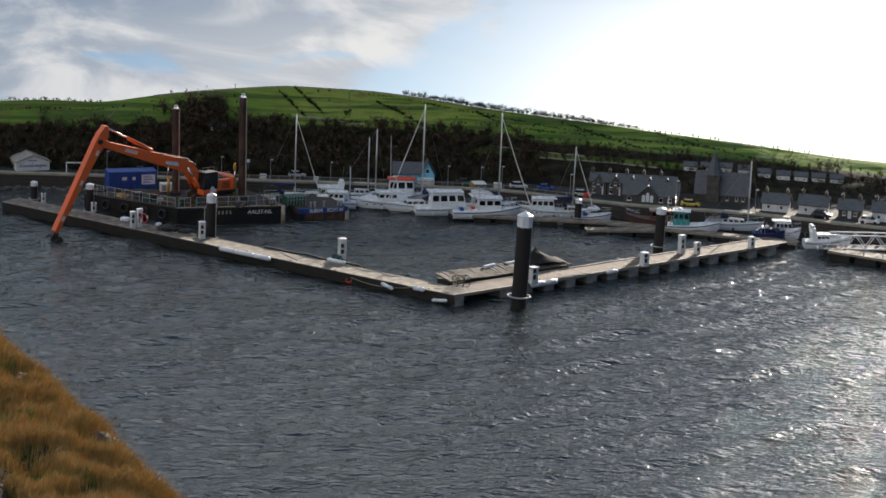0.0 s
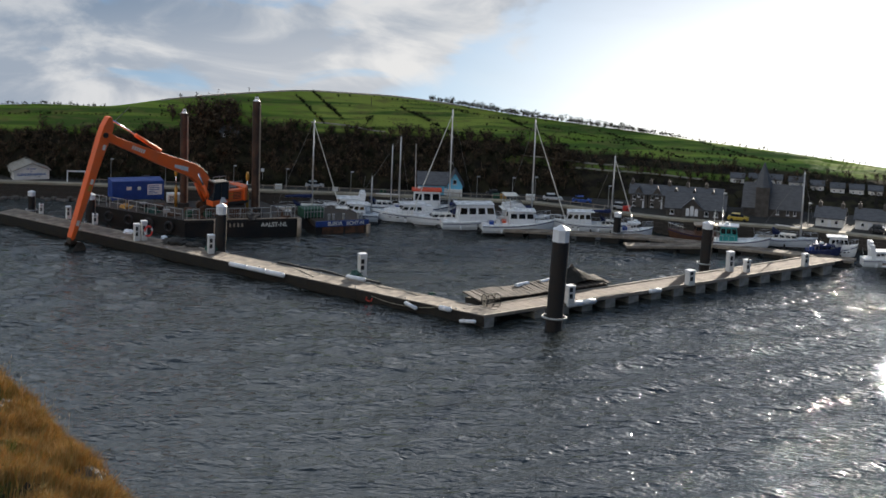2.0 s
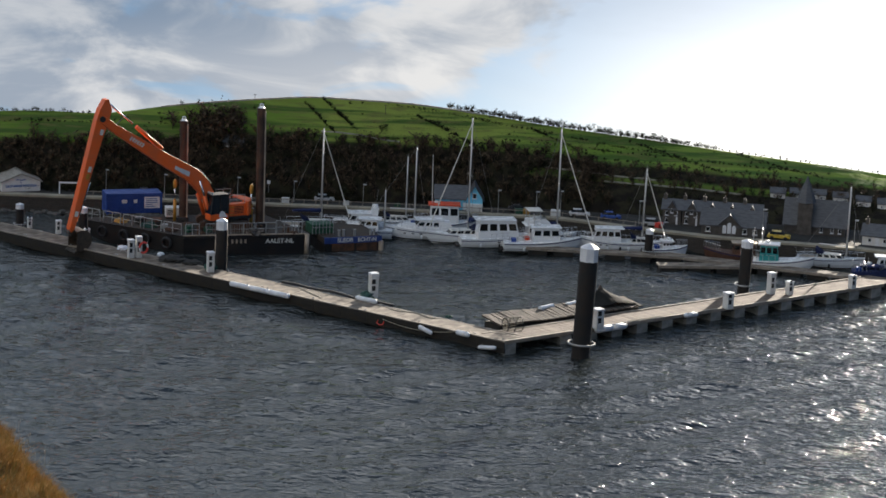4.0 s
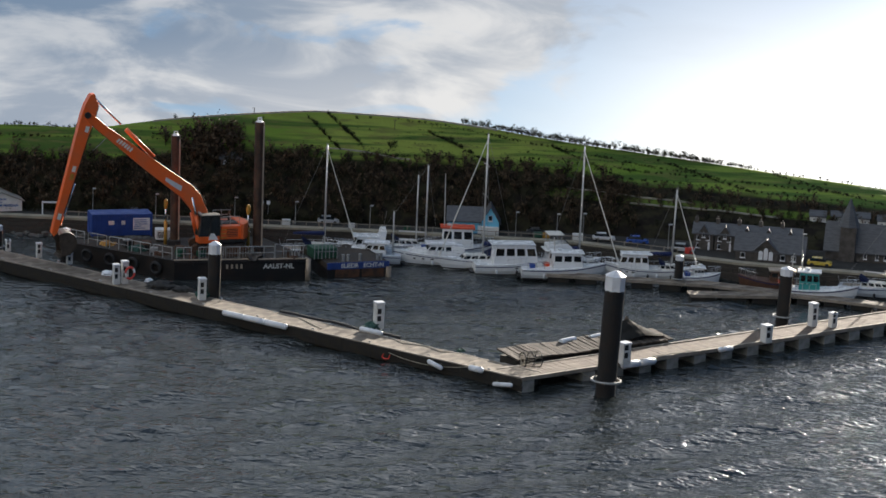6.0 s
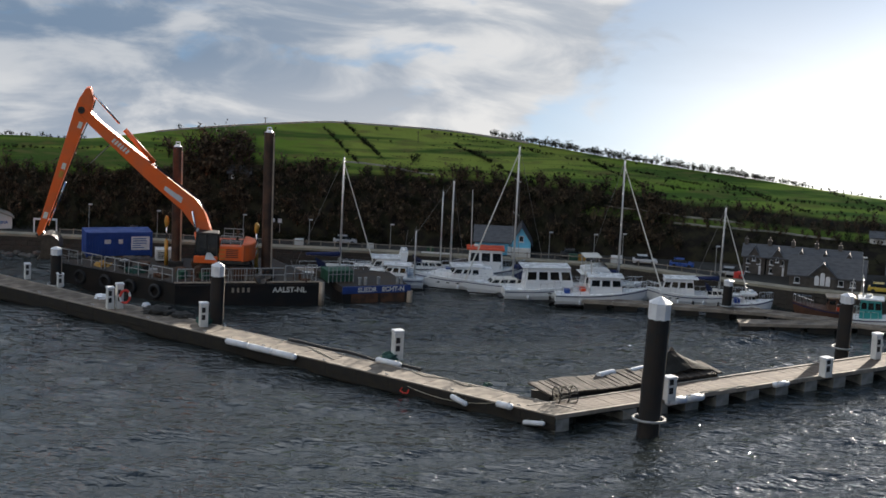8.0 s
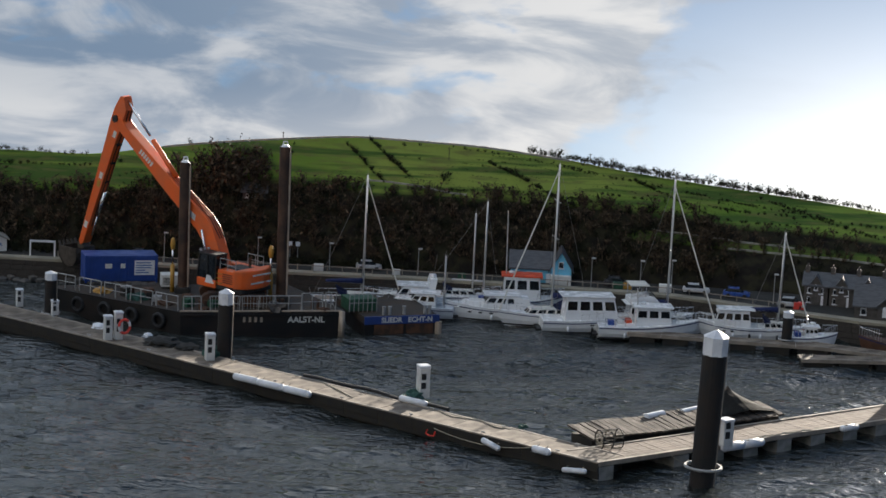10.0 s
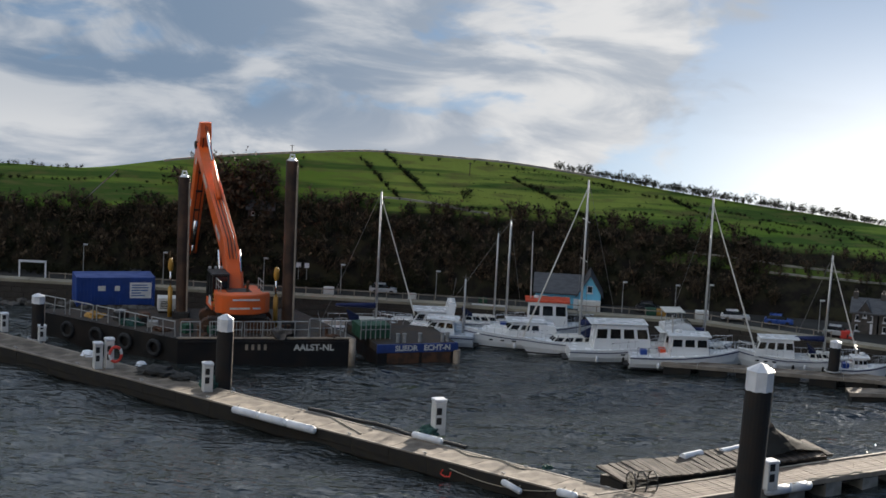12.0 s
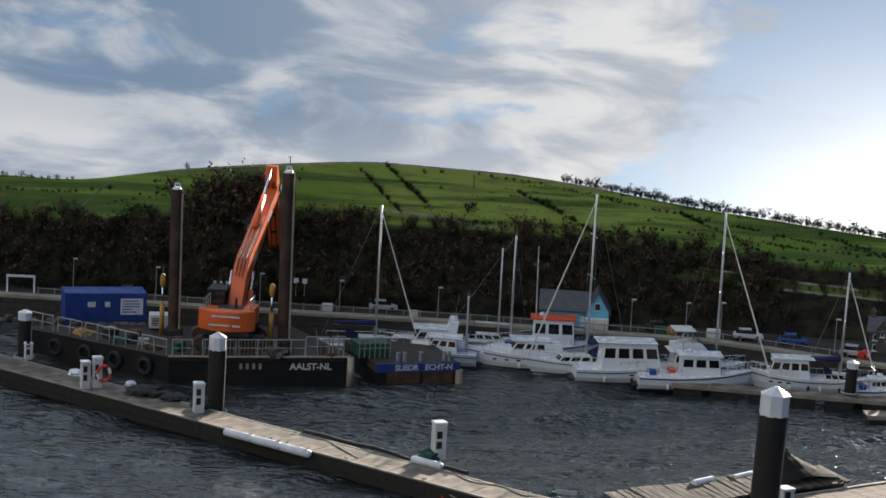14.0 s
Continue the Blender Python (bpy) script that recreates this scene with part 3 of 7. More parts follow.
def right_pontoon():
    m, ln = between(CORNER_M, RIGHT_END_M)
    top = thing("pontoon", m, "floating walkway with brown boards, pale edges and grey concrete floats", "pontoon", "pontoons of the basin", metric=True)
    w = 2.7
    k = int(ln / 1.25)
    step = ln / k
    boardw = step / 5
    plank = bar_mesh("plank", (0.006, boardw - 0.006, 0.2, w - 0.2, DECK - 0.06, DECK - 0.005), M_TIMB, 0.0)
    n = 0
    rest = BM()
    for i in range(k * 5):
        if i * boardw < 25 and n < 200:
            child("plank", plank, top, pose(i * boardw, 0, random.uniform(-0.006, 0.006)))
            n += 1
        else:
            box(rest, i * boardw + 0.006, (i + 1) * boardw - 0.006, 0.2, w - 0.2, DECK - 0.06, DECK - 0.005)
    tagged(part("far_planks", rest, M_TIMB, top), kind="stuff")
    edge = bar_mesh("edge_timber", (0.01, step * 3 - 0.01, 0.0, 0.2, DECK - 0.2, DECK + 0.05), M_EDGE, 0.015)
    for i in range(0, k - 2, 3):
        child("edge_timber", edge, top, pose(i * step, random.uniform(-0.015, 0.015), random.uniform(-0.01, 0.01)))
        child("edge_timber", edge, top, pose((i + 3) * step, w, random.uniform(-0.01, 0.01), 0, 0, 180))
    # concrete floats with dark gaps between them
    fl = bar_mesh("float", (0, 1.05, 0.06, w - 0.06, -0.4, DECK - 0.24), M_FLOAT, 0.03)
    x = 0.1
    child("float", fl, top, pose(0.05, -0.02, 0))
    x = 5.2
    while x < ln - 1.5:
        child("float", fl, top, pose(x, random.uniform(-0.02, 0.02), random.uniform(-0.03, 0.03)))
        x += 2.45
    b = BM()
    box(b, 0, ln, 0.25, 0.42, DECK - 0.36, DECK - 0.07)
    box(b, 0, ln, w - 0.42, w - 0.25, DECK - 0.36, DECK - 0.07)
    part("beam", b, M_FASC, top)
    return m


left_pontoon()
right_pontoon()
# the arms' own lines on the plan grid
ML, MR = between(CORNER, LEFT_END)[0], between(CORNER, RIGHT_END)[0]


def side_platform():
    """Loose boarded raft behind the walkway, with a dark mat heaped to a peak at one end."""
    m = MR @ pose(1.35, 2.3, 0)
    top = thing("work_raft", m, "weathered boarded raft moored against the walkway", "raft")
    for i in range(34):
        b = BM()
        box(b, i * 0.3 + 0.01, i * 0.3 + 0.285, 0.0, 1.85 - 0.08 * random.random(), 0.82, 0.9, bev=0.008)
        part("board", b, M_RAFT, top, at=pose(0, 0, 0.02 + 0.03 * math.sin(i * 0.4) + random.uniform(-0.01, 0.01), random.uniform(5, 7), 0, random.uniform(-0.5, 0.5)))
    b = BM()
    box(b, 0.1, 10.1, 0.1, 1.5, -0.3, 0.8)
    part("float", b, M_FASC, top)
    mat_top = thing("ground_sheet", m @ pose(6.6, 0.2, 1.12), "dark rubber sheet propped to a peak on the raft", "tarpaulin")
    b = BM()
    n = 14
    grid = []
    for j in range(7):
        row = []
        for i in range(n):
            u, v = i / (n - 1), j / 6
            pk = max(0, 1 - abs(u - 0.58) / 0.42) ** 1.15
            row.append(b.verts.new((u * 4.0, v * 1.5 + 0.04 * noise.noise((i, j, 0)), 0.16 + 0.85 * pk * (0.25 + 0.75 * v) + 0.04 * noise.noise((u * 5, v * 5, 2)))))
        grid.append(row)
    for j in range(6):
        for i in range(n - 1):
            b.faces.new((grid[j][i], grid[j][i + 1], grid[j + 1][i + 1], grid[j + 1][i]))
    bmesh.ops.solidify(b, geom=b.faces[:], thickness=0.04)
    part("sheet", b, M_TAR, mat_top)
    b = BM()
    prism(b, [(1.6, 0.14), (2.32, 1.12), (3.0, 0.3)], 1.5, 1.58)
    part("prop_board", b, M_TIMB, mat_top, "pale plywood prop")
    for x in (0.2, 2.2):
        b = BM()
        rod(b, (x, 0.9, 0.25), (x + 1.1, 1.1, 0.25), 0.17, n=10)
        part("roll", b, M_FEND, mat_top, "pale rolled sheeting", at=pose(-2.6, 0.4, -0.05))


side_platform()


def pile(x, y, top_z, r, cap_h, lean=(0, 0), collar=True, ratio=1.0):
    t = thing("mooring_pile", pose(x, y, -1.5, lean[0], lean[1], 20), "tall black steel mooring pile with a white pointed cap", "pile", "mooring piles")
    n = 20
    b = BM()
    rod(b, (0, 0, 0), (0, 0, top_z + 1.5 - cap_h), r, n=n)
    part("shaft", b, M_PILE, t, smooth=False)
    b = BM()
    h = top_z + 1.5
    rod(b, (0, 0, h - cap_h - 0.02), (0, 0, h - cap_h * 0.27), r * 1.06, n=8, caps=True)
    rod(b, (0, 0, h - cap_h * 0.27), (0, 0, h), r * 1.12, r * 0.12, n=8)
    part("cap", b, M_CAP, t, "white octagonal cap")
    # sunlit right edge of the shaft, put in as a pale strip
    b = BM()
    rod(b, (r * 0.93, -r * 0.3, 0.6), (r * 0.93, -r * 0.3, h - cap_h), r * 0.14, n=6)
    part("sunlit_strip", b, M_RUSTPALE, t, "pale strip standing for the sunlit edge")
    if collar:
        b = BM()
        hoop(b, 1.5 * r, 0.06, "z", (0, 0, 2.2), k=6)
        part("guide_ring", b, M_GALV, t, "steel guide ring")
    return t


pile(8.95, 37.51, 6.1, 0.47, 0.95, lean=(0, 2.2))
pile(-13.37, 53.23, 4.4, 0.38, 0.8, lean=(0, 0.5))
pile(23.87, 54.13, 4.0, 0.40, 0.6, lean=(0, 2.0))
pile(-26.2, 63.9, 3.3, 0.36, 0.55)
pile(-33.3, 69.6, 2.5, 0.34, 0.5)
pile(20.1, 66.6, 2.6, 0.33, 0.45, lean=(0, 1.5))


def pedestal(x, y, h, w=0.42, rz=0, lit=True):
    t = thing("service_pedestal", pose(x, y, DECK, 0, 0, rz), "white power and water pedestal on the pontoon deck", "pedestal", "service pedestals")
    b = BM()
    box(b, -w / 2, w / 2, -w / 2, w / 2, 0, h - 0.14, bev=0.03)
    part("body", b, M_PED, t)
    b = BM()
    box(b, -w / 2 - 0.03, w / 2 + 0.03, -w / 2 - 0.03, w / 2 + 0.03, h - 0.135, h, bev=0.05)
    part("lid", b, M_CAP, t)
    for i in range(2):
        b = BM()
        box(b, -w * 0.36, w * 0.1, -w / 2 - 0.025, -w / 2 + 0.01, h * 0.3 + i * 0.42, h * 0.3 + i * 0.42 + 0.3, bev=0.012)
        part("socket_panel", b, M_BLACK, t, "dark socket panel")
    return t


pedestal(-2.58, 46.44, 1.55, 0.5, 20)
pedestal(-13.85, 52.17, 1.4, 0.45, 20)
pedestal(-20.23, 55.90, 1.35, 0.42, 25)
pedestal(-19.74, 56.14, 1.55, 0.42, 25)
pedestal(-28.2, 64.2, 1.1, 0.4, 25)
pedestal(-25.3, 62.1, 0.9, 0.4, 25)
pedestal(-31.2, 66.2, 0.9, 0.35, 25)
pedestal(10.55, 40.65, 1.15, 0.5, 28)
pedestal(20.12, 46.27, 1.05, 0.5, 28)
pedestal(24.66, 50.82, 1.5, 0.45, 28)
pedestal(25.9, 50.7, 0.95, 0.4, 28)
pedestal(31.5, 53.2, 1.0, 0.42, 28)


def fender(m, ln, r, mt, label):
    t = thing("fender", m, label, "fender", "fenders along the pontoons")
    b = BM()
    rod(b, (0, 0, 0), (ln, 0, 0), r, n=12)
    ball(b, (0, 0, 0), r)
    ball(b, (ln, 0, 0), r)
    part("bladder", b, mt, t, smooth=True)
    for x in (0.1, ln - 0.1):
        b = BM()
        rod(b, (x, 0, r * 0.9), (x, -r * 1.2, r * 1.3), 0.02, n=5)
        part("lashing", b, M_ROPE, t)


for s in (15.6, 17.3, 19.0):
    fender(ML @ pose(s, 0.16, DECK - 0.1), 1.35, 0.17, M_FEND, "long white fender strapped along the pontoon edge")
fender(ML @ pose(2.3, 0.12, DECK - 0.02), 0.62, 0.15, M_FEND, "short white fender lying on the pontoon corner")
fender(ML @ pose(0.5, 0.2, 0.42, 0, 8), 0.95, 0.11, M_FEND, "slack white fender hung below the pontoon edge")
fender(ML @ pose(4.7, 0.2, 0.5, 0, -14), 0.75, 0.12, M_FEND, "slack white fender hung on a dark net")
fender(ML @ pose(10.2, -1.8, DECK + 0.16), 1.3, 0.15, M_FEND, "white fender lying on the pontoon deck")
for s in (6.6, 7.7):
    fender(MR @ pose(s, -0.12, DECK - 0.1), 0.95, 0.19, M_FEND, "pale lashed fender along the walkway edge")
fender(MR @ pose(13.9, -0.1, DECK - 0.05), 0.8, 0.15, M_FEND, "short pale fender on the walkway edge")


def lifebuoy(m):
    t = thing("lifebuoy", m, "red and white lifebuoy hung on a pedestal", "lifebuoy")
    for k in range(8):
        b = BM()
        for s in range(3):
            a0, a1 = (k * 3 + s) * 2 * math.pi / 24, (k * 3 + s + 1) * 2 * math.pi / 24
            rod(b, (0.3 * math.cos(a0), 0, 0.38 * math.sin(a0)), (0.3 * math.cos(a1), 0, 0.38 * math.sin(a1)), 0.075, n=8)
        part("segment", b, M_RED if k % 4 else M_WHITE, t, smooth=True)


lifebuoy(pose(-19.29, 55.74, DECK + 0.85, 0, 0, 25))


def crab_pot():
    t = thing("crab_pot", pose(5.50, 39.68, DECK + 0.42, 0, 0, 20), "round wire crab pot with black netting", "crab pot")
    for x in (-0.45, 0.0, 0.45):
        b = BM()
        hoop(b, 0.4, 0.025, "x", (x, 0, 0), n=16, k=5)
        part("hoop", b, M_BLACK, t)
    b = BM()
    for k in range(10):
        a = k * 2 * math.pi / 10
        rod(b, (-0.45, 0.4 * math.cos(a), 0.4 * math.sin(a)), (0.45, 0.4 * math.cos(a + 0.3), 0.4 * math.sin(a + 0.3)), 0.014, n=4)
        rod(b, (-0.45, 0.4 * math.cos(a), 0.4 * math.sin(a)), (0.45, 0.4 * math.cos(a - 0.5), 0.4 * math.sin(a - 0.5)), 0.012, n=4)
        rod(b, (-0.45, 0.4 * math.cos(a), 0.4 * math.sin(a)), (-0.45, 0.4 * math.cos(a + 2.4), 0.4 * math.sin(a + 2.4)), 0.012, n=4)
    part("netting", b, M_ROPE, t)


crab_pot()


def heap(name, x, y, z, r, mt, label, category, seed, sz=0.5):
    """A low uneven pile of net, rope or sheet."""
    b = BM()
    bmesh.ops.create_icosphere(b, subdivisions=3, radius=r)
    for v in b.verts:
        k = 1 + 0.5 * noise.noise(v.co * (2.2 / r) + Vector((seed, 0, 0))) + 0.25 * noise.noise(v.co * (6 / r) + Vector((seed, 5, 0)))
        v.co = Vector((v.co.x * k, v.co.y * k, max(v.co.z * k * sz, -0.02)))
    ob = link(name, b, mt, at=seat(pose(x, y, z)))
    return tagged(ob, label, category)


heap("net", -13.9, 53.3, DECK, 0.55, M_NET, "green fishing net heaped on the pontoon", "net", 1.0, 0.8)
heap("net", -3.0, 46.2, DECK, 0.5, M_NET, "dark net and rope piled beside a pedestal", "net", 2.0, 0.7)
heap("sheeting", -17.2, 55.4, DECK, 1.0, M_TAR, "crumpled dark sheeting on the pontoon", "sheeting", 3.0, 0.35)
heap("sheeting", -15.6, 54.6, DECK, 0.7, M_TAR, "crumpled dark sheeting on the pontoon", "sheeting", 4.0, 0.35)
heap("bag", -21.6, 58.9, DECK, 0.45, M_FEND, "pale sack lying on the pontoon", "sack", 5.0, 0.5)
heap("bag", -18.4, 57.2, DECK, 0.28, M_FEND, "pale sack lying on the pontoon", "sack", 6.0, 0.6)
heap("net", 2.0, 42.1, DECK, 0.2, M_NET, "small clump of green net on the deck edge", "net", 7.0, 0.6)


def rope_line(pts, r, label):
    b = BM()
    path_rod(b, pts, r)
    tagged(link("rope", b, M_ROPE), label, "rope")


def sag(a, c, drop, n=10):
    a, c = Vector(a), Vector(c)
    return [a.lerp(c, i / n) - Vector((0, 0, drop * 4 * (i / n) * (1 - i / n))) for i in range(n + 1)]


P = lambda s, y, z: site(ML @ Vector((s, y, z)))
rope_line(sag(P(3.2, 0.06, DECK - 0.05), P(8.2, 0.05, DECK - 0.3), 0.35), 0.025, "slack mooring rope hanging along the pontoon side")
rope_line([P(5.2 + 0.5 * i, -1.5 + 0.2 * math.sin(i * 1.3), DECK + 0.02) for i in range(9)], 0.03, "pale rope strewn along the deck")
rope_line([P(13.5 + 0.4 * i, -0.6 - 0.16 * i, DECK + 0.02) for i in range(8)], 0.035, "pale rope lying across the deck")
Q = lambda s, y, z: site(MR @ Vector((s, y, z)))
rope_line([Q(8.8 + 0.4 * i, 0.1 + 0.08 * math.sin(i * 2.0), DECK + 0.07) for i in range(9)], 0.03, "pale rope lying along the walkway edge")
rope_line(sag(Q(3.6, 0.05, DECK), Q(5.2, -0.3, 0.25), 0.3), 0.025, "slack rope from the walkway to the pile ring")
# black plastic pipe along the basin edge of the pontoon
b = BM()
path_rod(b, [P(9.0 + i, -2.08 + 0.1 * math.sin(i * 0.8), DECK + 0.05 + 0.05 * math.sin(i * 1.7)) for i in range(10)], 0.1, 8)
tagged(link("hose", b, M_BLACK), "thick black hose lying along the pontoon edge", "hose")
b = BM()
path_rod(b, [P(8.1, 0.08, 0.5), P(8.15, 0.1, 0.25), P(8.4, 0.1, 0.2), P(8.6, 0.1, 0.3), P(8.5, 0.1, 0.52)], 0.045, 7)
tagged(link("buoy_ring", b, M_RED), "faded red ring buoy hung on the pontoon side", "buoy")

# ---------------------------------------------------------------- work barge
BZ = 1.5
BA, BB = (-17.8, 61.95), (-8.46, 64.50)
BD = (-28.2, 68.7)
BA, BB, BD = spot(*BA), spot(*BB), spot(*BD)


def work_barge():
    m, wl = between(BA, BB)
    inv = m.inverted()
    d = inv @ Vector((BD[0], BD[1], 0))
    top = thing("work_barge", m, "black steel spud barge with railings and a rusty cluttered deck", "barge", metric=True)
    # plan in the barge's own space: front edge on x
    plan = [(0, 0), (wl, 0), (wl + 0.25, 0.5), (wl + d.x + 5.5, d.y + 0.4), (d.x + 0.4, d.y + 0.2), (d.x, d.y - 0.3)]
    b = BM()
    lo = [b.verts.new((x, y, -0.6)) for x, y in plan]
    hi = [b.verts.new((x, y, BZ)) for x, y in plan]
    b.faces.new(hi)
    for i in range(len(plan)):
        j = (i + 1) % len(plan)
        b.faces.new((lo[i], lo[j], hi[j], hi[i]))
    bmesh.ops.recalc_face_normals(b, faces=b.faces[:])
    part("hull", b, M_HULLBK, top)
    b = BM()
    dk = [b.verts.new((x * 0.985 + 0.02, y * 0.985 + 0.06, BZ + 0.012)) for x, y in plan]
    b.faces.new(dk)
    bmesh.ops.recalc_face_normals(b, faces=b.faces[:])
    part("deck_plate", b, M_BDECK, top)
    # rubbing belts and corner posts
    b = BM()
    box(b, -0.05, wl + 0.05, -0.09, -0.005, BZ - 0.28, BZ - 0.1, bev=0.03)
    part("rubbing_belt", b, M_HULLBK, top)
    for x in (wl, 2.6):
        b = BM()
        rod(b, (x, -0.04, -0.3), (x, -0.04, BZ + 0.02), 0.2 if x > 3 else 0.06, n=12)
        part("corner_post", b, M_RUSTPALE, top, "worn bare steel corner post", smooth=True)
    b = BM()
    box(b, -0.05, wl * 0.995, -0.05, 0.1, BZ + 0.015, BZ + 0.1)
    part("bulwark_lip", b, M_RUSTPALE, top, "worn pale deck edge")
    lettering("port_lettering", "AALST-NL", 0.52, M_LETW, top, pose(wl - 2.25, -0.03, 1.0, 90, 0, 0), "worn white painted port name")
    # part-worn registration as plain bars
    for i in range(4):
        b = BM()
        box(b, 0, 0.16, -0.012, 0.0, 0, 0.33)
        part("registration_bar", b, M_RUSTPALE, top, "worn ochre marking", at=pose(3.9 + i * 0.36, -0.015, 0.85))
    # railings: posts, top and middle rails, along the front and the long side
    def fence(p, q, lean_post=0.0, infill=False, h=0.95):
        p, q = Vector((*p, BZ)), Vector((*q, BZ))
        k = max(2, int((q - p).length / 1.5))
        b = BM()
        rod(b, p + Vector((0, 0, h)), q + Vector((0, 0, h)), 0.035, n=6)
        rod(b, p + Vector((0, 0, h * 0.5)), q + Vector((0, 0, h * 0.5)), 0.025, n=6)
        part("rail", b, M_GALV, top)
        for i in range(k + 1):
            b = BM()
            a = p.lerp(q, i / k)
            rod(b, a, a + Vector((random.uniform(-0.05, 0.05), 0, h)), 0.04, n=6)
            part("rail_post", b, M_GALV, top)
        if infill:
            b = BM()
            n = int((q - p).length / 0.2)
            for i in range(n):
                a = p.lerp(q, (i + 0.5) / n)
                rod(b, a + Vector((0, 0, 0.1)), a + Vector((0, 0, h)), 0.016, n=4)
            part("baluster", b, M_GALV, top)
    fence((0.2, 0.25), (1.3, 0.25))
    fence((1.9, 0.3), (3.7, 0.3), infill=True)
    fence((3.9, 0.3), (5.9, 0.3), infill=True)
    fence((6.0, 0.35), (7.6, 0.35))
    fence((7.7, 0.4), (9.0, 0.5), h=1.1)
    fence((9.2, 0.4), (9.8, 0.4), h=1.15)
    e = Vector((d.x, d.y))
    for i in range(5):
        a0, a1 = 0.04 + i * 0.19, 0.04 + i * 0.19 + 0.16
        fence(tuple(e * a0 + Vector((0.2, 0.2))), tuple(e * a1 + Vector((0.2, 0.2))), h=0.9)
    # fenders of old tyres along the long side
    for i in range(4):
        a = e * (0.15 + 0.2 * i)
        b = BM()
        hoop(b, 0.4, 0.13)
        part("tyre_fender", b, M_BLACK, top, "old tyre hung as a fender", at=Matrix.Translation((a.x - 0.1, a.y - 0.15, 0.75)) @ pose(0, 0, 0, 0, 0, math.degrees(math.atan2(e.y, e.x))))
    # bollards and deck gear
    for x, y in ((1.5, 0.9), (8.6, 0.9), (6.4, 1.2)):
        b = BM()
        for o in (-0.18, 0.18):
            rod(b, (x + o, y, BZ), (x + o, y, BZ + 0.5), 0.09, n=10)
            rod(b, (x + o, y, BZ + 0.5), (x + o, y, BZ + 0.56), 0.13, n=10)
        part("bollard", b, M_RUST, top)
    # spud holders and yellow lifting rams
    return top, m


BARGE, MB = work_barge()


def spud(x, y, top_z, r, mt_label):
    t = thing("spud_pile", pose(x, y, -2.0, 0, -0.6, 0), "tall rusty black steel spud leg standing through the barge", "spud pile", "spud legs")
    b = BM()
    rod(b, (0, 0, 0), (0, 0, top_z + 2.0), r, n=16)
    part("tube", b, M_SPUD, t, smooth=False)
    # pale bar up the right-hand side of the tube
    b = BM()
    rod(b, (r * 0.92, -r * 0.45, 3.2), (r * 0.92, -r * 0.45, top_z + 1.7), r * 0.2, n=6)
    part("right_side_bar", b, M_RUSTPALE, t, "pale rusty bar up the right side")
    b = BM()
    rod(b, (0, 0, top_z + 2.0), (0, 0, top_z + 2.12), r * 0.8, r * 0.5, n=10)
    path_rod(b, [(-r * 0.4, 0, top_z + 2.1), (-r * 0.3, 0, top_z + 2.32), (r * 0.3, 0, top_z + 2.32), (r * 0.4, 0, top_z + 2.1)], 0.06, 6)
    part("lifting_eye", b, M_CAP, t, "pale lifting eye")
    b = BM()
    box(b, -r * 1.4, r * 1.4, -r * 1.4, r * 1.4, 3.45, 3.95, bev=0.06)
    part("spud_well", b, M_MACH, t, "dark steel guide box")
    b = BM()
    rod(b, (-r * 2.0, 0, 3.5), (-r * 2.0, 0, 5.4), 0.14, n=10)
    part("lifting_ram", b, M_YELLOW, t, "ochre hydraulic ram", smooth=True)
    b = BM()
    rod(b, (-r * 2.0, 0, 5.4), (-r * 2.0, 0, 6.4), 0.07, n=10)
    part("ram_rod", b, M_CHROME, t, smooth=True)
    b = BM()
    ball(b, (-r * 2.0, 0, 6.75), 0.3, 0.6, 0.5, 1.5)
    part("ram_head", b, M_YELLOW, t, smooth=True)


spud(-12.6, 66.9, 11.6, 0.36, "")
spud(-19.3, 68.6, 10.2, 0.35, "")


def container():
    m, ln = between(spot(-26.3, 70.4), spot(-21.9, 72.0), BZ + 0.015)
    t = thing("site_container", m, "blue steel site container with a white notice, standing on the barge", "container", metric=True)
    b = BM()
    box(b, 0, ln, 0, 1.9, 0.08, 1.75, bev=0.03)
    part("body", b, M_BLUEC, t)
    for i in range(22):
        b = BM()
        box(b, i * ln / 22 + 0.03, i * ln / 22 + ln / 44 + 0.02, -0.035, -0.002, 0.16, 1.66)
        part("rib", b, M_BLUEC, t)
    for i, (x, w) in enumerate(((1.3, 0.45), (2.3, 0.3))):
        b = BM()
        box(b, x, x + w, -0.045, -0.037, 0.95, 1.25)
        part("notice", b, M_LETW, t, "small white notice")
    b = BM()
    box(b, 3.2, 4.5, -0.05, -0.037, 0.5, 1.45)
    part("panel", b, M_CAP, t, "large white notice panel")
    for k in range(5):
        b = BM()
        box(b, 3.3, 3.3 + random.uniform(0.5, 1.05), -0.058, -0.052, 0.62 + k * 0.16, 0.69 + k * 0.16)
        part("notice_bar", b, M_INK, t)
    for x in (0.02, ln - 0.14):
        b = BM()
        box(b, x, x + 0.12, -0.06, 0.06, 0, 1.8, bev=0.01)
        part("corner_post", b, M_BLUEC, t)


container()


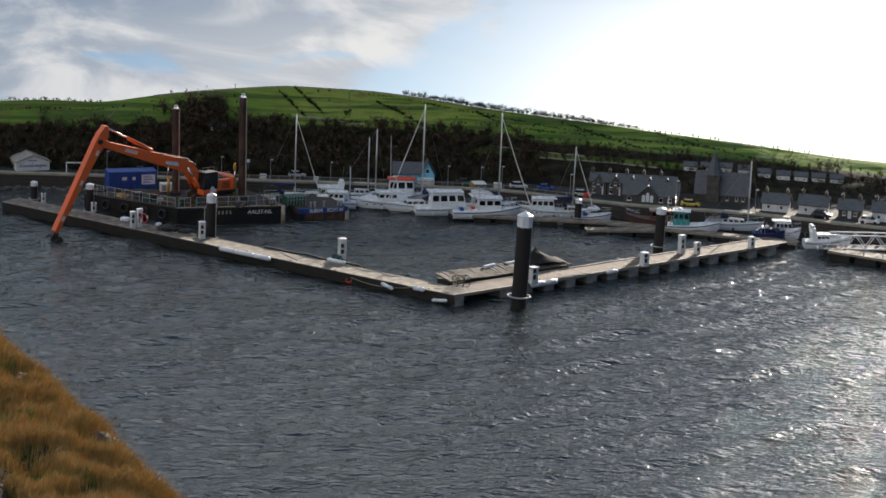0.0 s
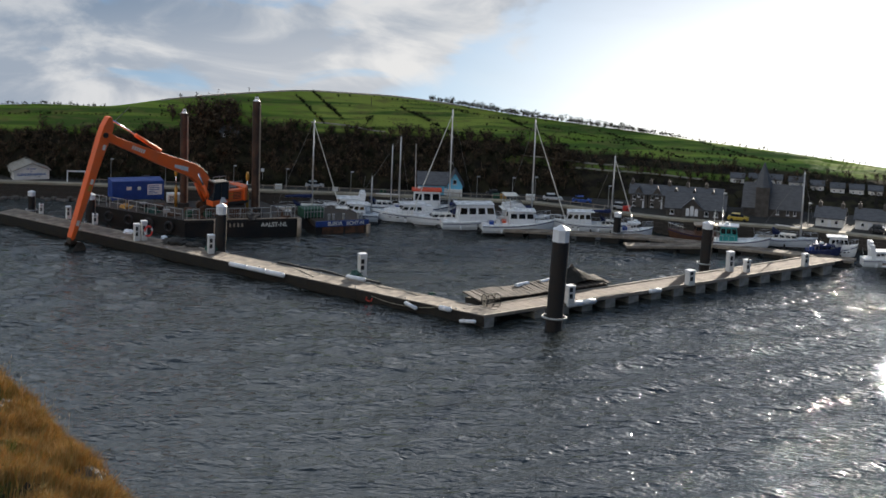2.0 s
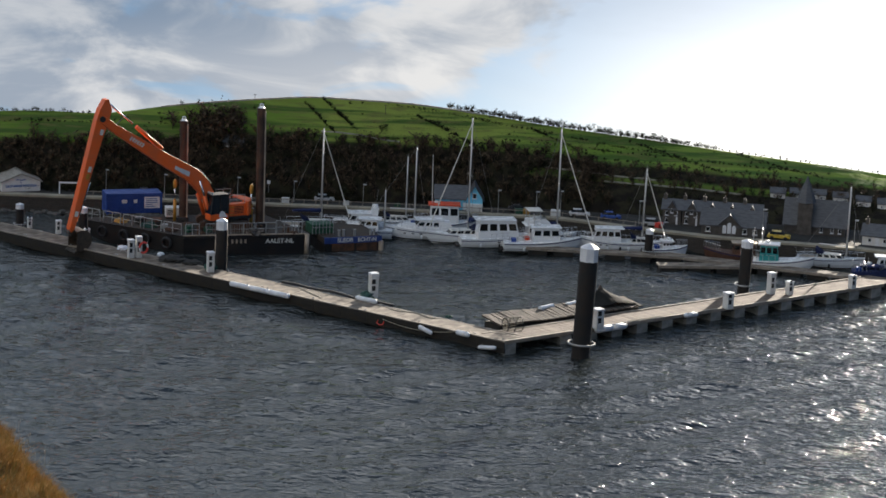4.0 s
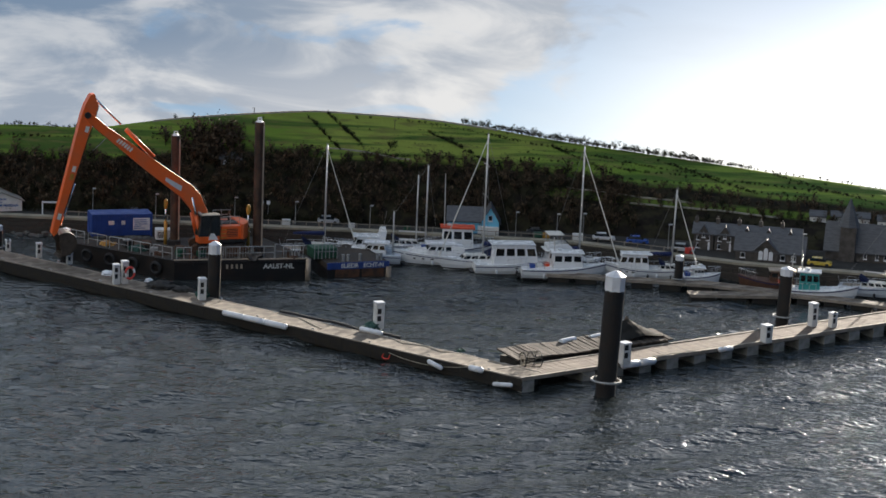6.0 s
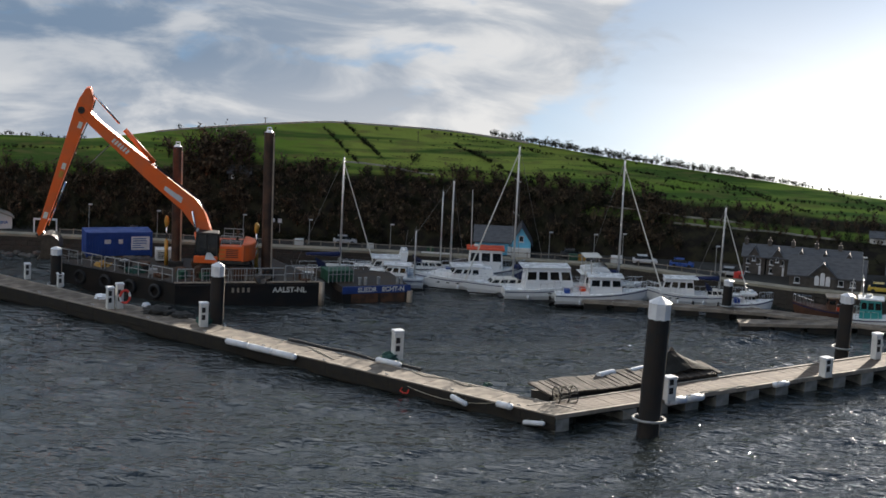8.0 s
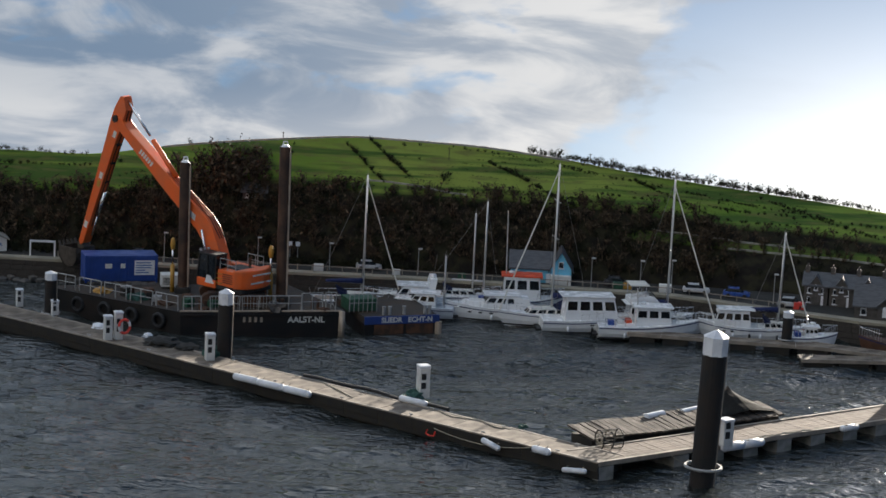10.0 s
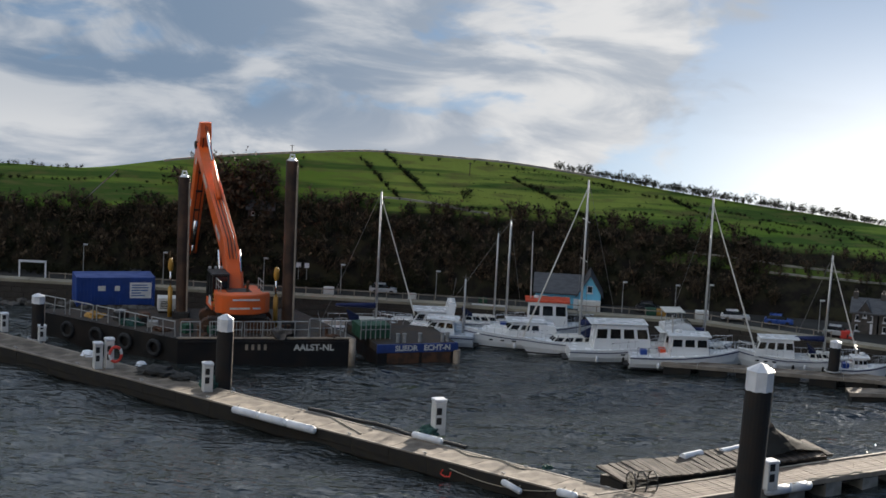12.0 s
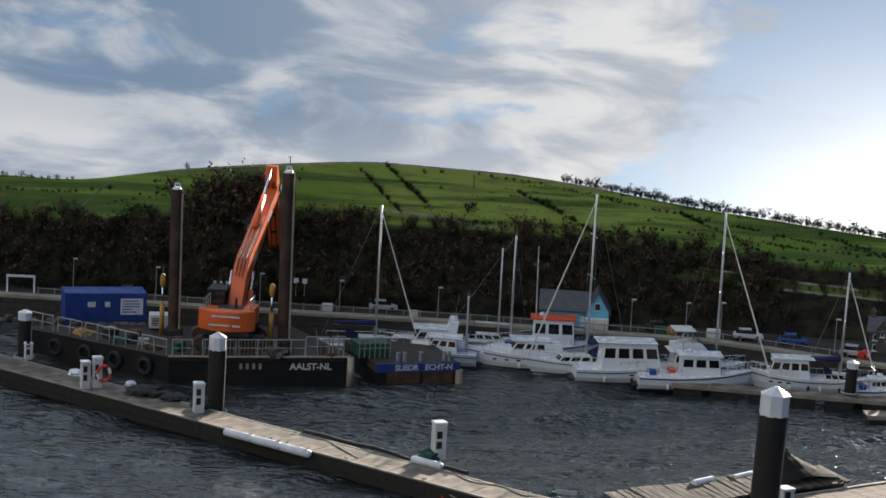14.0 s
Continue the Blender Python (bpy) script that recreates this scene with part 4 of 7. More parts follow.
def generator():
    t = thing("generator", pose(-21.0, 69.5, BZ + 0.015, 0, 0, 12), "small white generator set on the barge deck", "generator")
    b = BM()
    box(b, 0, 1.7, 0, 1.0, 0.12, 0.95, bev=0.06)
    part("housing", b, M_PED, t)
    b = BM()
    box(b, 0.05, 1.65, 0.1, 0.9, 0, 0.13)
    part("skid", b, M_MACH, t)
    b = BM()
    rod(b, (1.4, 0.5, 0.94), (1.4, 0.5, 1.35), 0.06, n=8)
    part("exhaust", b, M_RUST, t)
    for i in range(5):
        b = BM()
        box(b, 0.15, 0.6, -0.012, 0.0, 0.3 + i * 0.1, 0.35 + i * 0.1)
        part("louvre", b, M_BLACK, t)


generator()
for k, (x, y, r, mt, lab, cat) in enumerate((
    (-16.6, 62.9, 0.4, M_RUST, "rusty chain and shackles heaped on the barge deck", "chain"),
    (-12.6, 64.2, 0.9, M_MUD, "mound of wet spoil on the barge deck", "spoil"),
    (-21.4, 65.6, 0.7, M_NET, "green net heaped on the barge deck", "net"),
    (-24.2, 67.4, 0.6, M_YELLOW, "ochre hoses coiled on the barge deck", "hose"),
    (-19.3, 64.2, 0.5, M_RUST, "rusty steel offcuts on the barge deck", "scrap"),
    (-9.6, 64.6, 0.4, M_RUST, "rusty wire heaped on the barge deck", "wire"))):
    heap(cat, x, y, BZ, r, mt, lab, cat, 20.0 + k, 0.55)
for k in range(9):
    b = BM()
    x, y = random.uniform(-23, -16), 0
    y = 62.6 + (-17.5 - x) * 0.62 + random.uniform(0.8, 2.5)
    h = random.uniform(0.3, 0.8)
    box(b, -0.3, 0.3, -0.25, 0.25, 0, h, bev=0.03)
    ob = link("deck_box", b, (M_RUST, M_GALV, M_MACH, M_GREEN)[k % 4], at=seat(pose(x, y, BZ + 0.012, 0, 0, random.uniform(0, 90))))
    tagged(ob, "battered steel deck box on the barge", "box", "boxes on the barge")


def blue_barge():
    m, wl = between(spot(-7.0, 64.6), spot(-2.45, 66.55))
    t = thing("pontoon_barge", m, "blue and black steel pontoon barge with white port name", "barge", metric=True)
    b = BM()
    prism(b, [(0, -0.5), (0, 0.72), (wl, 0.72), (wl, -0.5)], 0, 6.5)
    part("hull", b, M_HULLBK, t)
    b = BM()
    prism(b, [(-0.03, 0.725), (-0.03, 1.22), (wl + 0.02, 1.22), (wl + 0.02, 0.725)], -0.05, 0.1)
    part("sheer_strake", b, M_BLUEH, t, "blue painted upper strake")
    b = BM()
    box(b, 0.0, wl - 0.02, 0.105, 6.4, 0.725, 1.18, bev=0.03)
    part("deck_coaming", b, M_BDECK, t, "dark worn deck")
    b = BM()
    rod(b, (wl - 0.02, 0.0, -0.3), (wl - 0.02, 0.0, 0.8), 0.22, n=12)
    part("corner_post", b, M_RUSTPALE, t, "worn bare steel corner post")
    for x0, x1 in ((0.6, 2.55), (2.75, wl - 0.4)):
        b = BM()
        box(b, x0, x1, -0.05, -0.005, -0.05, 0.7, bev=0.015)
        part("side_plate", b, M_RUST, t, "rust-streaked side plate")
    lettering("port_lettering", "SLIEDR", 0.45, M_LETW, t, pose(1.75, -0.06, 0.97, 90, 0, 0), "white painted port name")
    lettering("port_lettering", "ECHT-N", 0.45, M_LETW, t, pose(3.65, -0.06, 0.97, 90, 0, 0), "white painted port name")
    for x in (1.35, 1.75, 2.7, 4.1, 4.4):
        b = BM()
        rod(b, (x, 0.4, 1.22), (x, 0.4, 1.7), 0.11, n=10)
        rod(b, (x, 0.4, 1.7), (x, 0.4, 1.76), 0.14, n=10)
        part("bollard", b, M_GALV, t)
    b = BM()
    box(b, -0.6, 1.3, 1.6, 3.2, 1.22, 2.0, bev=0.05)
    part("deck_box", b, M_GREEN, t, "green steel deck box")
    b = BM()
    for x in np.linspace(-0.6, 1.2, 7):
        rod(b, (x, 1.4, 1.22), (x, 1.4, 2.35), 0.03, n=5)
    rod(b, (-0.6, 1.4, 2.35), (1.2, 1.4, 2.35), 0.03, n=5)
    rod(b, (-0.6, 1.4, 1.8), (1.2, 1.4, 1.8), 0.025, n=5)
    part("railing", b, M_GALV, t)


blue_barge()

# ---------------------------------------------------------------- excavator
SX, SY = -15.5, 66.18
L1, L2 = 13.4, 9.3
FOOT = Vector((0.7, 0.0, 1.45))


def make_excavator():
    top = thing("excavator", pose(SX, SY, BZ + 0.015, 0, 0, 0), "orange long-reach tracked excavator with muddy tracks on the barge", "excavator")
    P_ = {}
    # tracks, which stay as they stand
    for s, y in enumerate((-1.25, 1.25)):
        b = BM()
        o = []
        for k in range(7):
            a = math.pi / 2 + k * math.pi / 6
            o.append((-1.75 + 0.4 * math.cos(a), 0.42 + 0.4 * math.sin(a)))
        for k in range(7):
            a = -math.pi / 2 + k * math.pi / 6
            o.append((1.75 + 0.4 * math.cos(a), 0.42 + 0.4 * math.sin(a)))
        prism(b, o, y - 0.34, y + 0.34, bev=0.03)
        tr = part("track", b, M_RUST, top, "muddy steel crawler track", at=pose(0, 0, 0, 0, 0, 8))
        for k in range(24):
            b = BM()
            box(b, -1.75 + k * 0.15, -1.75 + k * 0.15 + 0.1, y - 0.37, y + 0.37, 0.8, 0.88)
            part("track_shoe", b, M_MACH, tr)
    b = BM()
    box(b, -1.2, 1.2, -0.95, 0.95, 0.35, 0.7, bev=0.08)
    rod(b, (0, 0, 0.6), (0, 0, 0.98), 0.75, n=20)
    part("undercarriage", b, M_MACH, top)
    # slewing upper works
    b = BM()
    box(b, -1.9, 1.5, -1.35, 1.35, 0.95, 1.2, bev=0.05)
    up = part("upper_structure", b, M_MACH, top)
    P_["up"] = up
    b = BM()
    n = 10
    o = [(-1.35, -1.6)] + [(-1.5 - 0.75 * math.sin(math.pi * k / n) ** 0.7, -1.6 + 3.2 * k / n) for k in range(n + 1)] + [(-1.35, 1.6)]
    lo = [b.verts.new((x, y, 1.22)) for x, y in o]
    hi = [b.verts.new((x, y, 2.42)) for x, y in o]
    b.faces.new(hi)
    b.faces.new(lo[::-1])
    for i in range(len(o)):
        j = (i + 1) % len(o)
        b.faces.new((lo[i], lo[j], hi[j], hi[i]))
    bmesh.ops.recalc_face_normals(b, faces=b.faces[:])
    bmesh.ops.bevel(b, geom=[e for e in b.edges if abs(e.verts[0].co.z - e.verts[1].co.z) < 0.01], offset=0.12, segments=3, affect="EDGES", profile=0.6)
    cw = part("counterweight", b, M_ORANGE, up, "rounded orange counterweight")
    for y0, y1, mt, z0 in ((-0.85, 0.75, M_LETW, 2.12), (-0.3, 0.9, M_LETW, 1.62), (-0.9, -0.45, M_GREYH, 1.62)):
        b = BM()
        box(b, -2.275, -2.25, y0, y1, z0 - 0.04, z0 + 0.06)
        part("marking_bar", b, mt, up, "pale worn marking")
    for s in (-1, 1):
        b = BM()
        box(b, -1.36, 0.2 if s > 0 else 1.3, s * 1.02 - 0.35, s * 1.02 + 0.35, 1.22, 2.25, bev=0.06)
        part("engine_cover", b, M_ORANGE, up, "orange engine side cover")
        for k in range(5):
            b = BM()
            box(b, -1.1, -0.25, s * 1.375 - 0.012, s * 1.375 + 0.012, 1.45 + k * 0.13, 1.51 + k * 0.13)
            part("louvre", b, M_MACH, up)
        b = BM()
        path_rod(b, [(-1.25, s * 1.25, 2.25), (-1.25, s * 1.25, 2.95), (0.1, s * 1.25, 2.95), (0.1, s * 1.25, 2.25)], 0.03, 6)
        rod(b, (-1.25, s * 1.25, 2.6), (0.1, s * 1.25, 2.6), 0.022, n=6)
        rod(b, (-0.55, s * 1.25, 2.25), (-0.55, s * 1.25, 2.95), 0.022, n=6)
        part("handrail", b, M_GALV, up)
    b = BM()
    box(b, -1.4, 0.2, -0.7, 0.7, 2.0, 2.32, bev=0.06)
    part("engine_hood", b, M_MACH, up)
    b = BM()
    rod(b, (-0.9, -0.4, 2.3), (-0.9, -0.4, 2.85), 0.08, n=10)
    rod(b, (-0.9, -0.4, 2.85), (-1.02, -0.4, 2.98), 0.07, n=10)
    part("exhaust", b, M_RUST, up)
    for k in range(3):
        b = BM()
        box(b, -0.2, 0.25, 1.37, 1.42, 1.35 + k * 0.3, 1.4 + k * 0.3)
        part("step", b, M_YELLOW, up, "yellow access step")
    # cab: posts, glass, roof
    b = BM()
    prism(b, [(0.3, 0.98), (1.95, 0.98), (1.95, 1.5), (0.3, 1.5)], 0.45, 1.45, bev=0.05)
    part("cab_base", b, M_ORANGE, up, "orange cab floor")
    b = BM()
    prism(b, [(0.36, 1.5), (1.9, 1.5), (1.72, 3.02), (0.36, 3.02)], 0.52, 1.40)
    part("cab_glass", b, M_DARKG, up, "dark cab glazing")
    for y in (0.48, 1.43):
        for (x0, z0), (x1, z1) in (((0.33, 1.5), (0.33, 3.05)), ((1.93, 1.5), (1.76, 3.05)), ((1.05, 1.5), (1.05, 3.05))):
            b = BM()
            rod(b, (x0, y, z0), (x1, y, z1), 0.05, n=6)
            part("cab_post", b, M_MACH, up)
    b = BM()
    box(b, 0.28, 1.85, 0.42, 1.48, 3.02, 3.14, bev=0.05)
    part("cab_roof", b, M_MACH, up)
    b = BM()
    prism(b, [(0.4, 1.25), (1.2, 1.25), (1.05, 1.75), (0.75, 1.72)], 1.43, 1.475)
    part("door_panel", b, M_CAP, up, "white swoosh on the cab door")
    for k in range(3):
        b = BM()
        box(b, 1.7, 1.82, 0.55 + k * 0.35, 0.7 + k * 0.35, 3.16, 3.3, bev=0.02)
        part("work_lamp", b, M_LAMPH, up)
    # boom, in its own space: foot at the origin, pin at (L1, 0, 0), a gooseneck bend near the foot
    b = BM()
    top_line = [(0.0, 0.32), (1.2, 1.0), (2.6, 1.62), (3.4, 1.68), (6.5, 1.12), (11.2, 0.38), (12.2, 0.36)]
    bot_line = [(12.6, 0.0), (12.4, -0.30), (11.3, -0.30), (6.4, 0.08), (3.4, 0.45), (2.1, 0.3), (0.45, -0.3), (0.0, -0.32), (-0.3, 0.0)]
    prism(b, [(x * L1 / 12.4, z) for x, z in top_line + bot_line], -0.42, 0.42, bev=0.05)
    boom = part("boom", b, M_ORANGE, top, "orange box-section boom with a gooseneck")
    P_["boom"] = boom
    for s in (-1, 1):
        for k in range(6):
            b = BM()
            x = 9.1 + k * 0.24
            z = 0.4 - (x - 9.1) * 0.14
            box(b, x, x + 0.15, s * 0.428 - 0.006, s * 0.428 + 0.006, z - 0.17, z + 0.17)
            part("marking_bar", b, M_LETW, boom, "pale worn marking")
        b = BM()
        prism(b, [(4.1, 0.75), (4.9, 0.6), (5.6, 0.5), (5.7, 0.75), (4.9, 0.95), (4.3, 1.1)], s * 0.428 - 0.006, s * 0.428 + 0.006)
        part("marking_shape", b, M_GREYH, boom, "pale grey worn emblem")
    b = BM()
    for y in (-0.2, 0.0, 0.2):
        path_rod(b, [(2.0, y, 1.5), (3.4, y, 1.78), (6.6, y, 1.2), (8.6, y, 0.85)], 0.03, 5)
    part("hose", b, M_BLACK, boom, "black hydraulic hoses")
    b = BM()
    rod(b, (L1, -0.5, 0.0), (L1, 0.5, 0.0), 0.24, n=16)
    part("pin", b, M_MACH, boom)
    # stick: pin at the origin, tip at (L2, 0, 0), a tail above the pin
    b = BM()
    outline = [(-1.55, 0.18), (-1.65, -0.12), (-0.9, -0.62), (0.4, -0.62), (1.4, -0.50), (L2 - 0.2, -0.20), (L2 + 0.1, 0.0), (L2 - 0.15, 0.22), (1.3, 0.42), (0.2, 0.45), (-0.7, 0.4)]
    prism(b, outline, -0.36, 0.36, bev=0.05)
    stick = part("stick", b, M_ORANGE, top, "orange box-section dipper stick")
    P_["stick"] = stick
    for s in (-1, 1):
        for x, z, mt in ((3.9, -0.1, M_LETW), (4.5, -0.1, M_YELLOW), (7.6, 0.0, M_LETW), (0.8, -0.25, M_LETW)):
            b = BM()
            box(b, x, x + 0.45, s * 0.368 - 0.006, s * 0.368 + 0.006, z - 0.14, z + 0.14)
            part("marking_bar", b, mt, stick, "pale sticker")
    b = BM()
    for y in (-0.15, 0.15):
        path_rod(b, [(-0.9, y, -0.68), (0.5, y, -0.7), (2.2, y, -0.55), (L2 - 1.5, y, -0.36)], 0.035, 5)
    for x in (0.3, 1.6, 3.0, 4.4):
        box(b, x, x + 0.12, -0.2, 0.2, -0.72 + x * 0.055, -0.45)
    part("hose", b, M_BLACK, stick, "black hoses and clamps along the stick")
    b = BM()
    rod(b, (5.2, 0.0, -0.52), (7.0, 0.0, -0.46), 0.12, n=10)
    rod(b, (7.0, 0.0, -0.46), (8.5, 0.0, -0.42), 0.06, n=10)
    part("bucket_ram", b, M_CHROME, stick, smooth=True)
    # linkage cylinder between boom and stick tail
    b = BM()
    rod(b, (0, 0, 0), (3.0, 0, 0), 0.17, n=12)
    P_["barrel"] = part("arm_cylinder", b, M_ORANGE, top, "orange hydraulic cylinder", smooth=True)
    b = BM()
    rod(b, (0, 0, 0), (3.2, 0, 0), 0.085, n=10)
    P_["rodp"] = part("cylinder_rod", b, M_CHROME, top, "chrome cylinder rod", smooth=True)
    # lift cylinders beside the boom
    for s in (-1, 1):
        b = BM()
        rod(b, (0, 0, 0), (1.9, 0, 0), 0.16, n=12)
        P_["lift%d" % s] = part("lift_cylinder", b, M_ORANGE, top, "orange lift cylinder", smooth=True)
        b = BM()
        rod(b, (0, 0, 0), (2.0, 0, 0), 0.085, n=10)
        P_["liftrod%d" % s] = part("lift_rod", b, M_CHROME, top, "chrome lift rod", smooth=True)
    # bucket: curved shell between two cheeks; hangs from the stick's tip
    b = BM()
    arc = [(0.95 * math.cos(a) - 0.1, 0.85 * math.sin(a) - 0.95) for a in np.linspace(radians(100), radians(330), 12)]
    inner = [(0.84 * math.cos(a) - 0.1, 0.74 * math.sin(a) - 0.95) for a in np.linspace(radians(330), radians(100), 12)]
    prism(b, arc + inner, -0.85, 0.85)
    for y in (-0.85, 0.8):
        prism(b, [(x * 0.97 - 0.0, z) for x, z in arc], y, y + 0.05)
    for k in range(5):
        y = -0.7 + k * 0.35
        box(b, 0.68, 1.0, y - 0.06, y + 0.06, -1.42, -1.3)
    box(b, -0.35, 0.2, -0.3, 0.3, -0.35, 0.12)
    P_["bucket"] = part("bucket", b, M_MUD, top, "mud-caked dark digging bucket")
    return top, P_


EXC, EXP = make_excavator()

# ---------------------------------------------------------------- boats
def loft(bm, rings, cap=True):
    vs = [[bm.verts.new(p) for p in r] for r in rings]
    k = len(rings[0])
    for a, c in zip(vs, vs[1:]):
        for i in range(k - 1):
            bm.faces.new((a[i], a[i + 1], c[i + 1], c[i]))
    if cap:
        bm.faces.new(vs[0])
        bm.faces.new(vs[-1][::-1])
    bmesh.ops.remove_doubles(bm, verts=bm.verts[:], dist=0.002)
    bmesh.ops.recalc_face_normals(bm, faces=bm.faces[:])
    return vs


def hull_mesh(ln, beam, free, bow_rise, fine=1.7, z0=-0.25, stern=0.85):
    """Hull with flared bow; x from the transom (0) to the stem (ln)."""
    bm = BM()
    rings = []
    n = 12
    for i in range(n + 1):
        s = i / n
        w = beam / 2 * (stern + (1 - stern) * min(1, s * 3)) * (1 - max(0, (s - 0.35) / 0.65) ** fine) + 0.012
        top = free + bow_rise * s ** 2.2
        x = s * ln
        rake = 0.12 * ln * max(0, s - 0.7) / 0.3
        lowx = x - rake
        rings.append([(x, w, top), (x - rake * 0.3, w * 0.93, top * 0.45), (lowx, w * 0.74, 0.02), (lowx, 0.0, z0),
                      (lowx, -w * 0.74, 0.02), (x - rake * 0.3, -w * 0.93, top * 0.45), (x, -w, top), (x, 0, top + 0.03), (x, w, top)])
    loft(bm, rings)
    return bm


def cabin_mesh(x0, x1, w0, w1, z0, z1, front=0.5, back=0.1, tuck=0.86):
    bm = BM()
    lo = [(x0, -w0 / 2), (x1, -w1 / 2), (x1, w1 / 2), (x0, w0 / 2)]
    hi = [(x0 + back, -w0 / 2 * tuck), (x1 - front, -w1 / 2 * tuck), (x1 - front, w1 / 2 * tuck), (x0 + back, w0 / 2 * tuck)]
    a = [bm.verts.new((x, y, z0)) for x, y in lo]
    c = [bm.verts.new((x, y, z1)) for x, y in hi]
    fs = [bm.faces.new(c), bm.faces.new(a[::-1])]
    for i in range(4):
        j = (i + 1) % 4
        fs.append(bm.faces.new((a[i], a[j], c[j], c[i])))
    bmesh.ops.bevel(bm, geom=bm.edges[:], offset=0.05, segments=2, affect="EDGES", profile=0.6)
    return bm


def cabin_windows(t, x0, x1, w0, w1, z0, z1, k, front=0.5, back=0.1, tuck=0.86, lo=0.35, hi=0.82):
    """Panes lying just proud of the cabin's sides and front."""
    h = z1 - z0
    for s in (-1, 1):
        for i in range(k):
            f0, f1 = (i + 0.12) / k, (i + 0.88) / k
            pts = []
            for f, g in ((f0, lo), (f1, lo), (f1, hi), (f0, hi)):
                a = x0 + back * g + f * ((x1 - front * g) - (x0 + back * g))
                wy = (w0 + (w1 - w0) * f) / 2 * (1 - (1 - tuck) * g)
                pts.append(Vector((a, s * (wy + 0.012), z0 + h * g)))
            b = BM()
            vs = [b.verts.new(p) for p in pts]
            b.faces.new(vs)
            bmesh.ops.solidify(b, geom=b.faces[:], thickness=0.02)
            part("window", b, M_DARKG, t)
    for i in range(2):
        pts = []
        for yy, g in ((-0.46 + 0.5 * i, lo), (-0.04 + 0.5 * i, lo), (-0.04 + 0.5 * i, hi), (-0.46 + 0.5 * i, hi)):
            pts.append(Vector((x1 - front * g + 0.012, yy * w1 * (1 - (1 - tuck) * g) * 0.95, z0 + h * g)))
        b = BM()
        b.faces.new([b.verts.new(p) for p in pts])
        bmesh.ops.solidify(b, geom=b.faces[:], thickness=0.02)
        part("windscreen", b, M_DARKG, t)


def rails(t, ln, beam, free, rise, x0, h=0.42, fine=1.7):
    for s in (-1, 1):
        b = BM()
        pts = []
        for i in range(9):
            f = x0 / ln + (1 - x0 / ln) * i / 8
            w = beam / 2 * (1 - max(0, (f - 0.35) / 0.65) ** fine)
            p = Vector((f * ln - 0.05, s * w * 0.94, free + rise * f ** 2.2))
            pts.append(p + Vector((0, 0, h)))
            st = BM()
            rod(st, p, p + Vector((0, 0, h)), 0.014, n=4)
            part("stanchion", st, M_STEEL, t)
        path_rod(b, pts, 0.016, 4)
        part("guard_rail", b, M_STEEL, t)


def stripe(t, ln, beam, free, rise, zf, mt, th=0.06, fine=1.7, stern=0.85):
    bm = BM()
    for s in (-1, 1):
        prev = None
        for i in range(13):
            f = i / 12
            w = beam / 2 * (stern + (1 - stern) * min(1, f * 3)) * (1 - max(0, (f - 0.35) / 0.65) ** fine) + 0.03
            top = free + rise * f ** 2.2
            x = f * ln - 0.12 * ln * max(0, f - 0.7) / 0.3 * 0.3 * (1 - zf)
            y = s * (w * (0.93 + 0.07 * zf) + 0.006)
            cur = (bm.verts.new((x, y, top * zf - th / 2)), bm.verts.new((x, y, top * zf + th / 2)))
            if prev:
                bm.faces.new((prev[0], cur[0], cur[1], prev[1]))
            prev = cur
    part("hull_stripe", bm, mt, t)


def boat(name, m, ln, beam, free, rise, mt, label, category, fine=1.7, stern=0.85):
    t = thing(name, m, label, category, "moored boats")
    part("hull", hull_mesh(ln, beam, free, rise, fine, stern=stern), mt, t)
    stripe(t, ln, beam, free, rise, 0.12, M_BLACK, 0.1, fine, stern)
    for f in (0.25, 0.5):
        for s in (-1, 1):
            b = BM()
            ball(b, (ln * f, s * (beam / 2 + 0.1), free * 0.4), 0.1, 1, 1, 2.0, 8, 5)
            part("hull_fender", b, M_FEND if (f > 0.3) == (s > 0) else M_BLACK, t, smooth=True)
    b = BM()
    rod(b, (ln * 0.02, -beam * 0.2, free), (-ln * 0.02, -beam * 0.2, free + 0.9), 0.015, n=5)
    part("flagstaff", b, M_STEEL, t)
    for s in (-1, 1):
        b = BM()
        box(b, ln * 0.45, ln * 0.45 + 0.18, s * beam * 0.43 - 0.03, s * beam * 0.43 + 0.03, free + 0.02, free + 0.09, bev=0.01)
        part("cleat", b, M_STEEL, t)
    b = BM()
    box(b, -0.35, 0.02, -beam * 0.3, beam * 0.3, 0.16, 0.24, bev=0.02)
    part("bathing_platform", b, M_BLACK, t)
    return t


